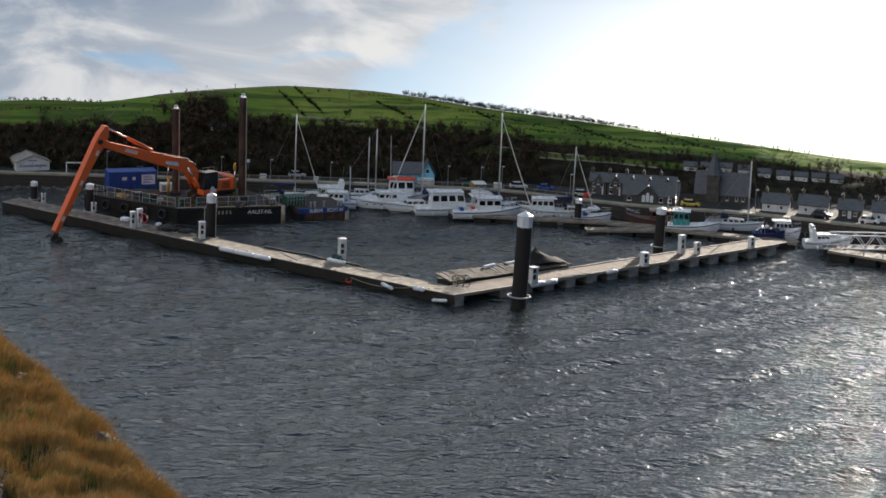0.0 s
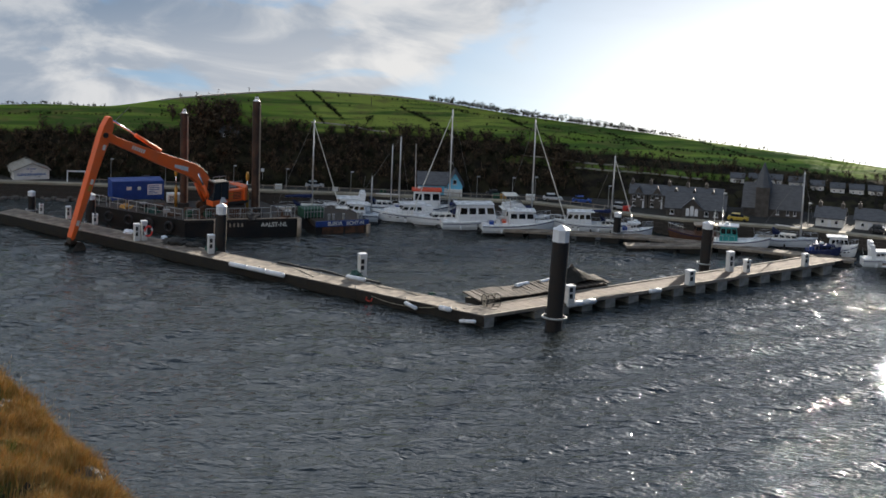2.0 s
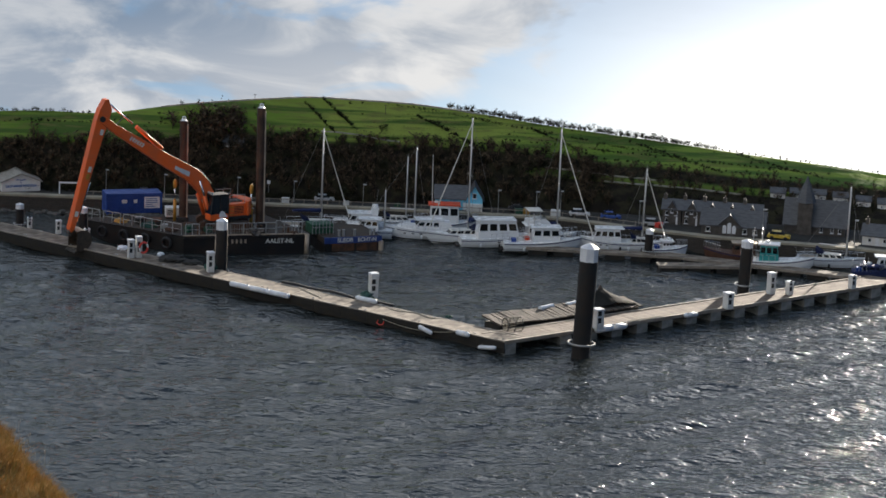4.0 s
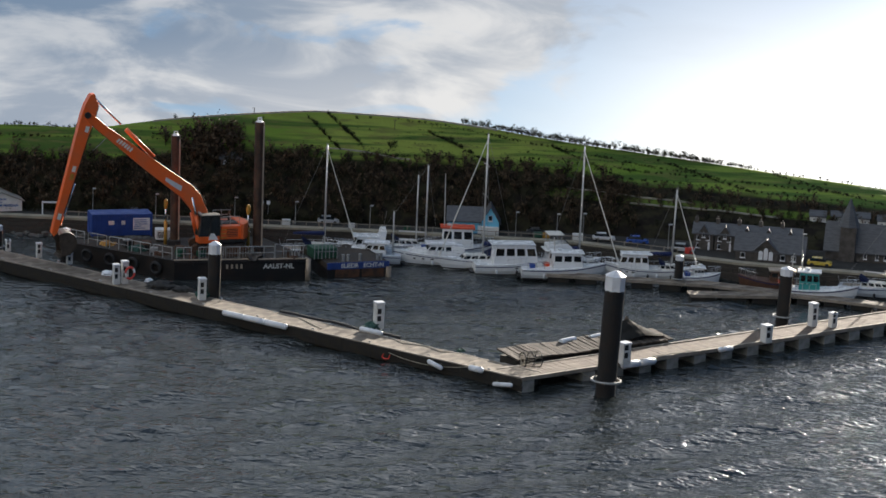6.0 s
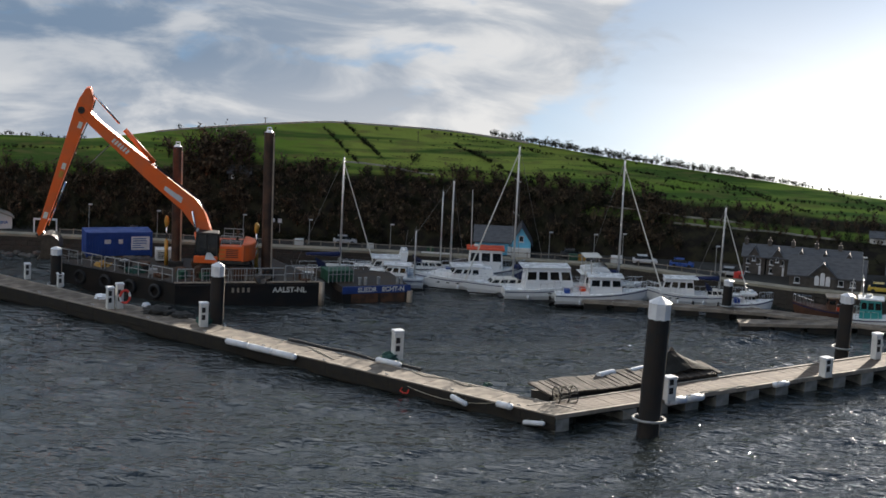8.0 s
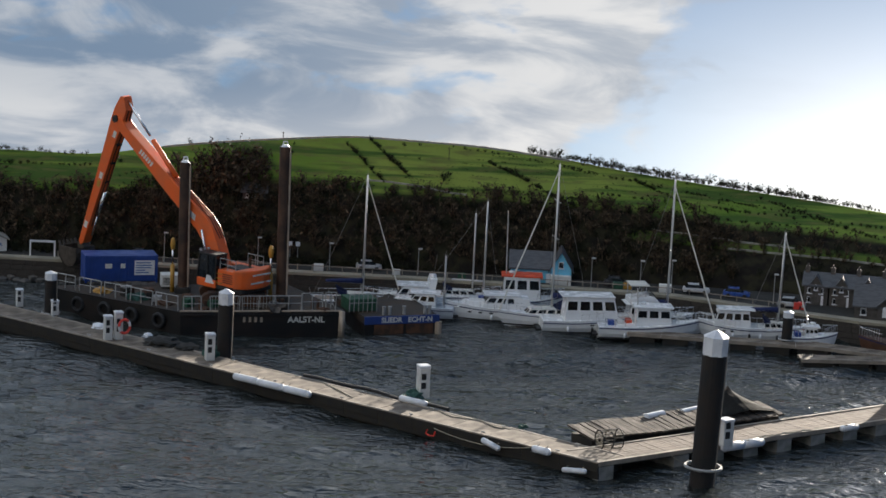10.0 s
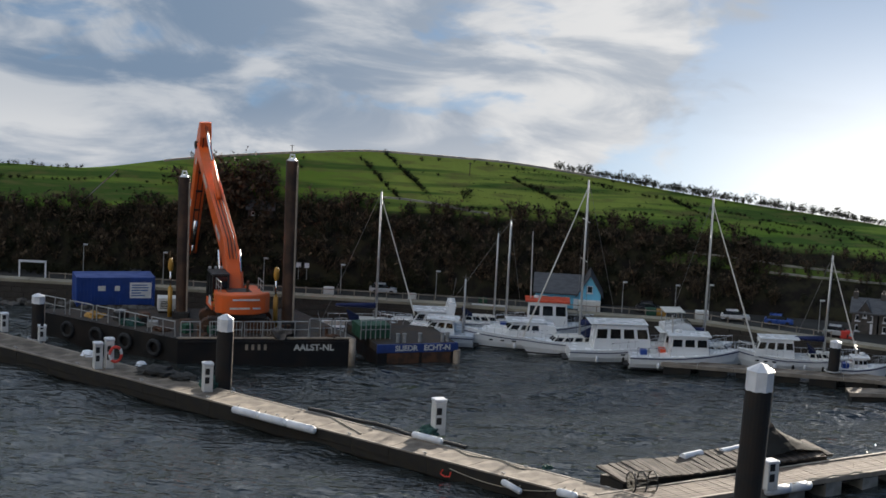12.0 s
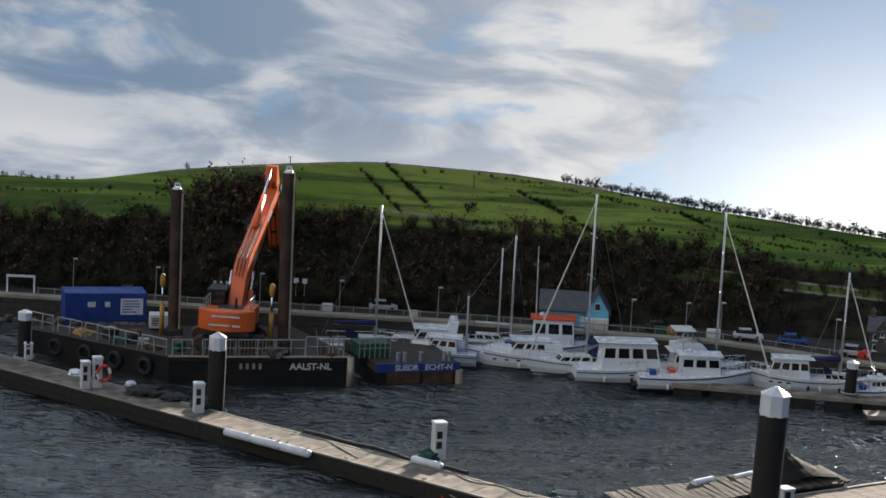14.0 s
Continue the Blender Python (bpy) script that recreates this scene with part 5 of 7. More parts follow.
def mast(t, x, z0, h, boom_len=0.0, cover=None, lean=0.0, spread=(0.55,), r=0.07, jib=True, bowx=None, sternx=None, beam=2.4, deckz=0.9, furl=True):
    b = BM()
    top = Vector((x + h * math.tan(radians(lean)), 0, z0 + h))
    rod(b, (x, 0, z0), top, r, r * 0.75, n=10)
    part("mast", b, M_ALU, t, smooth=True)
    for f in spread:
        b = BM()
        p = Vector((x, 0, z0)).lerp(top, f)
        rod(b, p - Vector((0, beam * 0.34, 0)), p + Vector((0, beam * 0.34, 0)), 0.025, n=5)
        part("spreader", b, M_ALU, t)
    b = BM()
    for s in (-1, 1):
        path_rod(b, [(x - 0.1, s * beam * 0.45, deckz), Vector((x, 0, z0)).lerp(top, spread[0]) + Vector((0, s * beam * 0.34, 0)), top], 0.012, 4)
    if sternx is not None:
        rod(b, (sternx, 0, deckz), top, 0.012, n=4)
    part("stay", b, M_WIRE, t)
    if bowx is not None:
        b = BM()
        rod(b, (bowx, 0, deckz + 0.2), Vector((x, 0, z0)).lerp(top, 0.96), 0.06 if furl else 0.012, 0.03 if furl else 0.012, n=6)
        part("furled_jib" if furl else "forestay", b, M_CREAM if furl else M_WIRE, t)
    if boom_len:
        b = BM()
        rod(b, (x, 0, z0 + 0.9), (x - boom_len, 0, z0 + 0.95), 0.05, n=8)
        part("boom", b, M_ALU, t)
        if cover:
            b = BM()
            rod(b, (x, 0, z0 + 1.06), (x - boom_len, 0, z0 + 1.01), 0.2, 0.1, n=10)
            part("sail_cover", b, cover, t, "stowed sail under a canvas cover", smooth=True)
    b = BM()
    rod(b, top, top + Vector((0, 0, 0.35)), 0.01, n=4)
    rod(b, top + Vector((-0.15, 0, 0.1)), top + Vector((0.2, 0, 0.1)), 0.01, n=4)
    part("masthead_gear", b, M_WIRE, t)


def radar(t, x, y, z):
    b = BM()
    rod(b, (x, y, z), (x, y, z + 0.16), 0.2, n=12)
    part("radar_dome", b, M_WHITE, t, smooth=True)


def sail_yacht(m, ln, beam, mast_h, mt, cover, label, mast_at=0.56, lean=0.0, furl=True):
    t = boat("sailing_yacht", m, ln, beam, 0.75, 0.35, mt, label, "sailing yacht", 1.5)
    x0, x1 = ln * 0.3, ln * 0.72
    part("coachroof", cabin_mesh(x0, x1, beam * 0.62, beam * 0.42, 0.74, 1.22, 0.5, 0.05), M_CREAM, t)
    cabin_windows(t, x0, x1, beam * 0.62, beam * 0.42, 0.74, 1.22, 4, 0.5, 0.05)
    b = BM()
    box(b, ln * 0.05, ln * 0.28, -beam * 0.25, beam * 0.25, 0.72, 0.80, bev=0.02)
    part("cockpit_seat", b, M_EDGE, t)
    b = BM()
    pts = [(ln * 0.3, -beam * 0.3, 1.15), (ln * 0.27, -beam * 0.27, 1.65), (ln * 0.27, beam * 0.27, 1.65), (ln * 0.3, beam * 0.3, 1.15)]
    vs = [b.verts.new(p) for p in pts] + [b.verts.new((ln * 0.4, y, 1.2)) for y in (beam * 0.28, -beam * 0.28)]
    b.faces.new(vs[:4])
    b.faces.new((vs[1], vs[2], vs[4], vs[5]))
    b.faces.new((vs[0], vs[1], vs[5]))
    b.faces.new((vs[2], vs[3], vs[4]))
    bmesh.ops.solidify(b, geom=b.faces[:], thickness=0.03)
    part("sprayhood", b, cover or M_NAVY, t, "canvas sprayhood")
    mast(t, ln * mast_at, 1.0, mast_h - 1.0, ln * 0.4, cover, lean, (0.5, 0.75) if mast_h > 9 else (0.55,), 0.085, True, ln * 0.97, ln * 0.02, beam, 0.8, furl)
    rails(t, ln, beam, 0.75, 0.35, ln * 0.1, 0.45, 1.5)
    stripe(t, ln, beam, 0.75, 0.35, 0.85, M_NAVY, 0.05, 1.5)
    return t


def cruiser(m, ln, beam, mt, label, arch=True, fly=False, canopy=None, cabin_h=0.75, wheelhouse=False):
    free = 0.85
    t = boat("motor_cruiser", m, ln, beam, free, 0.45, mt, label, "motor cruiser")
    x0, x1 = ln * 0.22, ln * 0.78
    if not wheelhouse:
        part("foredeck_cabin", cabin_mesh(ln * 0.45, ln * 0.88, beam * 0.72, beam * 0.4, free, free + 0.5, 0.8, 0.05), M_WHITE, t)
        x1 = ln * 0.62
    h = cabin_h + (0.45 if wheelhouse else 0)
    part("deckhouse", cabin_mesh(x0, x1, beam * 0.78, beam * 0.7, free + 0.02, free + 0.35 + h, 0.75 if not wheelhouse else 0.35, 0.15), M_WHITE, t)
    cabin_windows(t, x0, x1, beam * 0.78, beam * 0.7, free + 0.02, free + 0.35 + h, 4 if wheelhouse else 3, 0.75 if not wheelhouse else 0.35, 0.15, lo=0.45)
    b = BM()
    box(b, x0 - 0.25, x1 - 0.3, -beam * 0.37, beam * 0.37, free + 0.35 + h, free + 0.42 + h, bev=0.03)
    part("roof", b, M_WHITE, t)
    zt = free + 0.42 + h
    if arch:
        b = BM()
        for s in (-1, 1):
            prism(b, [(ln * 0.16, free), (ln * 0.26, free), (ln * 0.2, zt + 0.5), (ln * 0.12, zt + 0.5)], s * beam * 0.4 - 0.05, s * beam * 0.4 + 0.05)
        box(b, ln * 0.12, ln * 0.2, -beam * 0.44, beam * 0.44, zt + 0.44, zt + 0.56, bev=0.02)
        part("radar_arch", b, M_WHITE, t)
        radar(t, ln * 0.16, 0.0, zt + 0.56)
        radar(t, ln * 0.16, 0.5, zt + 0.56)
        b = BM()
        rod(b, (ln * 0.15, -0.6, zt + 0.5), (ln * 0.12, -0.6, zt + 2.0), 0.015, n=4)
        part("aerial", b, M_WIRE, t)
    if fly:
        b = BM()
        prism(b, [(x0, zt), (x1 - 0.2, zt), (x1 - 0.7, zt + 0.5), (x1 - 1.0, zt + 0.55), (x0, zt + 0.35)], -beam * 0.34, beam * 0.34, bev=0.04)
        part("flybridge", b, M_WHITE, t)
        b = BM()
        prism(b, [(x1 - 0.72, zt + 0.52), (x1 - 0.62, zt + 0.52), (x1 - 0.95, zt + 0.85), (x1 - 1.0, zt + 0.85)], -beam * 0.3, beam * 0.3)
        part("fly_screen", b, M_DARKG, t)
        for s in (-1, 1):
            for xx, zz in ((x0 + 0.1, 0.3), (x1 - 1.3, 0.5)):
                b = BM()
                rod(b, (xx, s * beam * 0.3, zt + zz), (xx, s * beam * 0.3, zt + 1.25), 0.02, n=5)
                part("canopy_pole", b, M_STEEL, t)
        b = BM()
        box(b, x0, x1 - 1.1, -beam * 0.34, beam * 0.34, zt + 1.22, zt + 1.3, bev=0.03)
        part("canopy", b, M_CREAM, t, "pale canvas bimini")
    if canopy:
        b = BM()
        prism(b, [(ln * 0.05, free), (x0 + 0.2, free), (x0 + 0.3, zt - 0.1), (ln * 0.1, zt - 0.2)], -beam * 0.38, beam * 0.38, bev=0.06)
        part("cockpit_canopy", b, canopy, t, "canvas cockpit cover")
    for k in range(3):
        for s in (-1, 1):
            b = BM()
            x = ln * (0.5 + 0.11 * k)
            w = beam / 2 * (1 - max(0, (x / ln - 0.35) / 0.65) ** 1.7)
            ball(b, (x, s * w * 0.97, free * 0.72), 0.11, 1.7, 0.25, 0.5)
            part("porthole", b, M_DARKG, t, smooth=True)
    rails(t, ln, beam, free, 0.45, ln * 0.4)
    stripe(t, ln, beam, free, 0.45, 0.8, M_NAVY, 0.06)
    return t


def work_boat(m, ln, beam, mt, house_mt, roof_mt, label, mast_h=3.0, rise=0.7, house=(0.45, 0.72), h=1.5):
    free = 0.8
    t = boat("fishing_boat", m, ln, beam, free, rise, mt, label, "fishing boat", 2.2, 0.9)
    x0, x1 = ln * house[0], ln * house[1]
    part("wheelhouse", cabin_mesh(x0, x1, beam * 0.6, beam * 0.56, free - 0.1, free + h, 0.15, 0.08, 0.94), house_mt, t)
    cabin_windows(t, x0, x1, beam * 0.6, beam * 0.56, free - 0.1, free + h, 3, 0.15, 0.08, 0.94, 0.55, 0.88)
    b = BM()
    box(b, x0 - 0.15, x1 + 0.05, -beam * 0.32, beam * 0.32, free + h, free + h + 0.12, bev=0.03)
    part("wheelhouse_roof", b, roof_mt, t)
    b = BM()
    rod(b, (x0 + 0.2, 0, free + h), (x0 + 0.1, 0, free + h + mast_h), 0.05, 0.035, n=8)
    rod(b, (x0 + 0.15, -0.6, free + h + mast_h * 0.6), (x0 + 0.15, 0.6, free + h + mast_h * 0.6), 0.025, n=5)
    rod(b, (x0 + 0.15, -0.4, free + h + mast_h * 0.8), (x0 + 0.15, 0.4, free + h + mast_h * 0.8), 0.02, n=5)
    part("signal_mast", b, M_ALU, t)
    radar(t, x0 + 0.6, 0.2, free + h + 0.12)
    for s in (-1, 1):
        b = BM()
        for k in range(4):
            rod(b, (ln * (0.06 + 0.1 * k), s * beam * 0.42, free), (ln * (0.06 + 0.1 * k), s * beam * 0.42, free + 0.55), 0.02, n=5)
        rod(b, (ln * 0.06, s * beam * 0.42, free + 0.55), (ln * 0.36, s * beam * 0.42, free + 0.55), 0.02, n=5)
        part("guard_rail", b, M_STEEL, t)
    rails(t, ln, beam, free, rise, ln * 0.72, 0.5, 2.2)
    for k in range(3):
        b = BM()
        box(b, ln * (0.1 + 0.09 * k), ln * (0.1 + 0.09 * k) + 0.4, -0.5 + 0.3 * k, 0.1 + 0.3 * k, free - 0.1, free + 0.3, bev=0.03)
        part("fish_box", b, (M_BLUEC, M_PED, M_REDO)[k], t)
    stripe(t, ln, beam, free, rise, 0.9, M_NAVY, 0.07, 2.2, 0.9)
    return t


def at(x, y, deg):
    return pose(x, y, 0, 0, 0, deg)


# deg is the heading of the bow: 0 to +x, 180 to -x
sail_yacht(at(-11.75, 73.9, 5), 6.6, 2.2, 9.6, M_WHITE, M_NAVY, "white sailing yacht with stowed sail, moored behind the barge")
cruiser(at(-2.2, 74.7, 184), 6.2, 2.3, M_WHITE, "white sports cruiser with a radar arch", arch=True)
t = cruiser(at(-1.6, 72.2, 176), 5.4, 2.0, M_GREYH, "grey-white motor cruiser with a low cabin", arch=False, cabin_h=0.55)
mast(t, 0.7, 0.8, 3.6, beam=1.6)
t = sail_yacht(at(-4.2, 78.05, 0), 6.0, 1.7, 7.9, M_WHITE, None, "white two-masted ketch lying against the quay", 0.78, 0.0, False)
mast(t, 3.85, 1.0, 6.0, beam=1.5)
cruiser(at(4.2, 73.2, 186), 6.6, 2.3, M_WHITE, "white express cruiser with a soft cockpit top", arch=False, canopy=M_WHITE, cabin_h=0.6)
work_boat(at(-0.6, 76.4, 0), 7.0, 2.5, M_WHITE, M_WHITE, M_REDO, "white harbour workboat with an orange wheelhouse roof and masts", 4.7, 0.6, (0.35, 0.75), 1.9)
sail_yacht(at(8.0, 72.7, 197), 6.9, 2.3, 11.3, M_WHITE, M_NAVY, "white sailing yacht with a blue sail cover and tall mast", 0.42)
cruiser(at(4.3, 69.6, 8), 6.6, 2.4, M_WHITE, "white motor sailer with a square wheelhouse", arch=False, wheelhouse=True, cabin_h=0.8)
cruiser(at(8.9, 70.6, 10), 6.0, 2.3, M_WHITE, "white flybridge cruiser with a pale bimini", arch=False, fly=True)
work_boat(at(8.0, 68.6, 4), 6.8, 2.4, M_WHITE, M_WHITE, M_WHITE, "white launch with a wheelhouse amidships", 1.2, 0.45, (0.36, 0.72), 1.25)
sail_yacht(at(10.2, 71.6, -12), 6.4, 2.2, 10.6, M_WHITE, M_NAVY, "white sailing yacht with a tall mast and stowed sail", 0.45)
cruiser(at(19.6, 70.2, 183), 4.6, 1.9, M_WHITE, "small white cabin cruiser with red details", arch=False, wheelhouse=True, cabin_h=0.35)
sail_yacht(at(18.2, 70.4, -6), 4.6, 1.7, 7.4, M_WHITE, M_NAVY, "small white sailing boat with a raked mast", 0.5, lean=1.0)
work_boat(at(20.6, 67.6, 2), 3.2, 1.5, M_WHITE, M_WHITE, M_WHITE, "small white open boat with a little cuddy", 1.0, 0.3, (0.3, 0.6), 0.6)
work_boat(at(29.6, 66.0, 176), 4.8, 1.9, M_WOODB, M_WOODB, M_RUSTPALE, "old brown wooden fishing boat", 1.4, 0.5, (0.1, 0.5), 0.9)
work_boat(at(28.2, 63.9, -12), 5.0, 1.9, M_WHITE, M_TEAL, M_WHITE, "teal and white fishing boat", 1.6, 0.5, (0.1, 0.42), 1.3)
sail_yacht(at(33.0, 66.6, -22), 5.8, 1.9, 7.0, M_GREYH, None, "pale grey sailing yacht under bare poles", 0.72, 0.0, False)
work_boat(at(35.0, 60.6, -6), 3.0, 1.4, M_NAVY, M_NAVY, M_NAVY, "small dark blue motor boat under cover", 0.5, 0.3, (0.25, 0.8), 0.35)
cruiser(at(36.6, 61.2, -4), 3.2, 1.5, M_WHITE, "small white cabin boat", arch=False, wheelhouse=True, cabin_h=0.2)
cruiser(at(38.2, 57.3, 2), 4.2, 1.6, M_WHITE, "white cabin boat beside the gangway", arch=True, cabin_h=0.2)


def finger(p, q, w, label, z=0.55):
    w = w * grow(*p)
    m, ln = between(spot(*p), spot(*q))
    t = thing("pontoon", m, label, "pontoon", "pontoons of the basin", metric=True)
    k = max(1, int(ln / 2.0))
    st = ln / k
    pn = bar_mesh("deck_panel", (0.01, st - 0.01, 0.1, w - 0.1, z - 0.08, z), M_CONC, 0.01)
    ed = bar_mesh("edge_timber", (0.008, st - 0.008, 0.0, 0.095, z - 0.2, z + 0.03), M_EDGE, 0.01)
    fl = bar_mesh("float", (0.15, st - 0.35, 0.08, w - 0.08, -0.3, z - 0.22), M_FASC, 0.03)
    for i in range(k):
        child("deck_panel", pn, t, pose(i * st, 0, random.uniform(-0.01, 0.01)))
        child("edge_timber", ed, t, pose(i * st, 0, 0))
        child("edge_timber", ed, t, pose((i + 1) * st, w, 0, 0, 0, 180))
        child("float", fl, t, pose(i * st, 0, 0))


finger((9.8, 66.9), (22.5, 64.9), 1.1, "narrow finger pontoon with timber edges beside the boats")
finger((20.9, 65.6), (37.5, 57.2), 1.3, "narrow walkway pontoon leading to the gangway")
finger((19.6, 61.0), (26.6, 61.6), 1.2, "short finger pontoon with dark floats")


def gangway():
    m, ln = between(spot(38.6, 54.9), spot(52.0, 51.5), 0.6)
    t = thing("gangway", m @ pose(0, 0, 0, 0, -3), "pale lattice footbridge from the pontoon to the shore", "gangway", metric=True)
    for y in (0, 1.5):
        b = BM()
        rod(b, (0, y, 0.1), (ln, y, 0.1), 0.07, n=6)
        rod(b, (0.6, y, 1.35), (ln, y, 1.35), 0.07, n=6)
        part("chord", b, M_CAP, t)
        k = 9
        for i in range(k):
            b = BM()
            x0, x1 = 0.3 + i * ln / k, 0.3 + (i + 1) * ln / k
            rod(b, (x0, y, 0.1), ((x0 + x1) / 2, y, 1.35), 0.045, n=5)
            rod(b, ((x0 + x1) / 2, y, 1.35), (x1, y, 0.1), 0.045, n=5)
            part("brace", b, M_CAP, t)
    for i in range(24):
        b = BM()
        box(b, i * ln / 24 + 0.01, (i + 1) * ln / 24 - 0.01, 0.08, 1.42, 0.06, 0.12)
        part("plank", b, M_TIMB, t)
    finger((38.3, 53.6), (42.6, 49.6), 2.2, "wide landing pontoon under the gangway", 0.8)


gangway()

# ---------------------------------------------------------------- the shore
def window_on(t, x, z, w, h, y=-0.01, mt=None):
    b = BM()
    box(b, x - w / 2, x + w / 2, y - 0.03, y + 0.01, z, z + h)
    wi = part("window", b, M_CAP, t)
    b = BM()
    box(b, x - w / 2 + 0.04, x + w / 2 - 0.04, y - 0.045, y - 0.032, z + 0.04, z + h - 0.04)
    part("pane", b, M_DARKG, wi)
    b = BM()
    box(b, x - w / 2 - 0.05, x + w / 2 + 0.05, y - 0.08, y - 0.0, z - 0.06, z - 0.003)
    part("sill", b, M_CAP, wi)


def house(m, w, d, eave, ridge, wall_mt, roof_mt, label, cat="house", wins=(), door=None, chimneys=(), over=0.18, group="", gable_front=False):
    """Gabled house, front on y = 0, ridge along x (or along y when the gable is in front)."""
    t = thing("house", m, label, cat, group)
    b = BM()
    if gable_front:
        prism(b, [(0, -0.3), (w, -0.3), (w, eave), (w / 2, ridge), (0, eave)], 0, d)
    else:
        box(b, 0, w, 0, d, -0.3, eave)
        for x in (0.0, w - 0.1):
            a = [b.verts.new(p) for p in ((x, 0, eave), (x, d, eave), (x, d / 2, ridge), (x + 0.1, 0, eave), (x + 0.1, d, eave), (x + 0.1, d / 2, ridge))]
            for f in ((0, 1, 2), (5, 4, 3), (0, 3, 4, 1), (1, 4, 5, 2), (2, 5, 3, 0)):
                b.faces.new([a[i] for i in f])
        bmesh.ops.recalc_face_normals(b, faces=b.faces[:])
    part("wall", b, wall_mt, t)
    b = BM()
    th = 0.1
    if gable_front:
        sl = (ridge - eave) / (w / 2)
        for s in (-1, 1):
            xe, ze = w / 2 + s * (w / 2 + over), eave - sl * over
            pts = [(w / 2, ridge + 0.015), (xe, ze + 0.015), (xe, ze + 0.015 + th), (w / 2, ridge + 0.015 + th)]
            prism(b, pts, -over, d + over)
    else:
        sl = (ridge - eave) / (d / 2)
        for s in (-1, 1):
            ye, ze = d / 2 + s * (d / 2 + over), eave - sl * over
            vs = []
            for x in (-over, w + over):
                vs += [b.verts.new(p) for p in ((x, d / 2, ridge + 0.015), (x, ye, ze + 0.015), (x, ye, ze + 0.015 + th), (x, d / 2, ridge + 0.015 + th))]
            for f in ((0, 1, 2, 3), (7, 6, 5, 4), (0, 4, 5, 1), (1, 5, 6, 2), (2, 6, 7, 3), (3, 7, 4, 0)):
                b.faces.new([vs[i] for i in f])
        bmesh.ops.recalc_face_normals(b, faces=b.faces[:])
    rf = part("roof", b, roof_mt, t)
    for x in chimneys:
        b = BM()
        box(b, x - 0.16, x + 0.16, d / 2 - 0.14, d / 2 + 0.14, ridge - 0.2, ridge + 0.5)
        rod(b, (x, d / 2, ridge + 0.5), (x, d / 2, ridge + 0.68), 0.07, n=6)
        part("chimney", b, M_STONE, rf)
    for x, z, ww, hh in wins:
        window_on(t, x, z, ww, hh)
    if door:
        b = BM()
        box(b, door - 0.18, door + 0.18, -0.05, 0.0, 0.0, 0.75)
        part("door", b, M_CAP, t)
    return t


# white boathouse with its sign
t = house(pose(-39.6, 81.6, QTOP - 0.02, 0, 0, 26), 3.8, 5.4, 1.0, 1.75, M_WALLW, M_PALER, "white boathouse with a painted marina sign and pale sheet roof", "boathouse", gable_front=True)
lettering("sign_lettering", "Welcome", 0.26, M_INK, t, pose(1.9, -0.02, 1.18, 90, 0, 0), "blue painted sign")
lettering("sign_lettering", "to", 0.2, M_INK, t, pose(1.9, -0.02, 0.92, 90, 0, 0), "blue painted sign")
lettering("sign_lettering", "GLENARM MARINA", 0.36, M_INK, t, pose(1.9, -0.02, 0.58, 90, 0, 0), "blue painted sign")
# lean-to as one closed dark box, with no open bay
b = BM()
box(b, 3.83, 5.6, 1.6, 4.6, -0.05, 0.85, bev=0.03)
part("lean_to", b, M_MACH, t, "dark solid lean-to")

# blue harbour house
t = house(pose(2.5, 80.4, QTOP, 0, 0, -3), 3.2, 2.4, 1.15, 2.15, M_BLUEW, M_SLATE, "light blue harbour house with a slate roof", "house",
          wins=[(0.7, 0.3, 0.5, 0.55), (1.5, 0.3, 0.5, 0.55), (2.2, 0.3, 0.5, 0.55)], door=2.9)
t = house(pose(5.5, 80.0, QTOP, 0, 0, -3), 1.6, 2.6, 1.15, 2.45, M_BLUEW, M_SLATE, "pale blue gabled wing of the harbour house", "house", wins=[(0.8, 1.25, 0.4, 0.5)], gable_front=True)
b = BM()
box(b, 0.0, 1.6, -0.5, -0.02, 0, 0.75, bev=0.03)
part("porch", b, M_WALLW, t, "white porch")

# stone hall with arched window, terraces, church
t = house(pose(26.2, 71.6, QTOP, 0, 0, -16), 5.6, 2.2, 0.95, 2.1, M_STONE, M_SLATE, "dark stone hall with a slate roof", "hall", wins=[(0.6, 0.25, 0.4, 0.45), (3.9, 0.25, 0.4, 0.45), (4.8, 0.25, 0.4, 0.45)])
t = house(pose(27.6, 71.0, QTOP, 0, 0, -16), 1.9, 1.4, 0.95, 1.85, M_STONE, M_SLATE, "gabled hall front with a white arched window", "hall", gable_front=True)
b = BM()
for k, hgt in ((0, 0.75), (1, 1.0), (2, 0.75)):
    o = [(-0.17, 0), (0.17, 0)] + [(0.17 * math.cos(a), hgt - 0.17 + 0.17 * math.sin(a)) for a in np.linspace(0, math.pi, 7)]
    prism(b, [(x + 0.5 + 0.42 * k, z + 0.2) for x, z in o], -0.04, -0.005)
part("arched_window", b, M_CAP, t, "white three-light arched window")
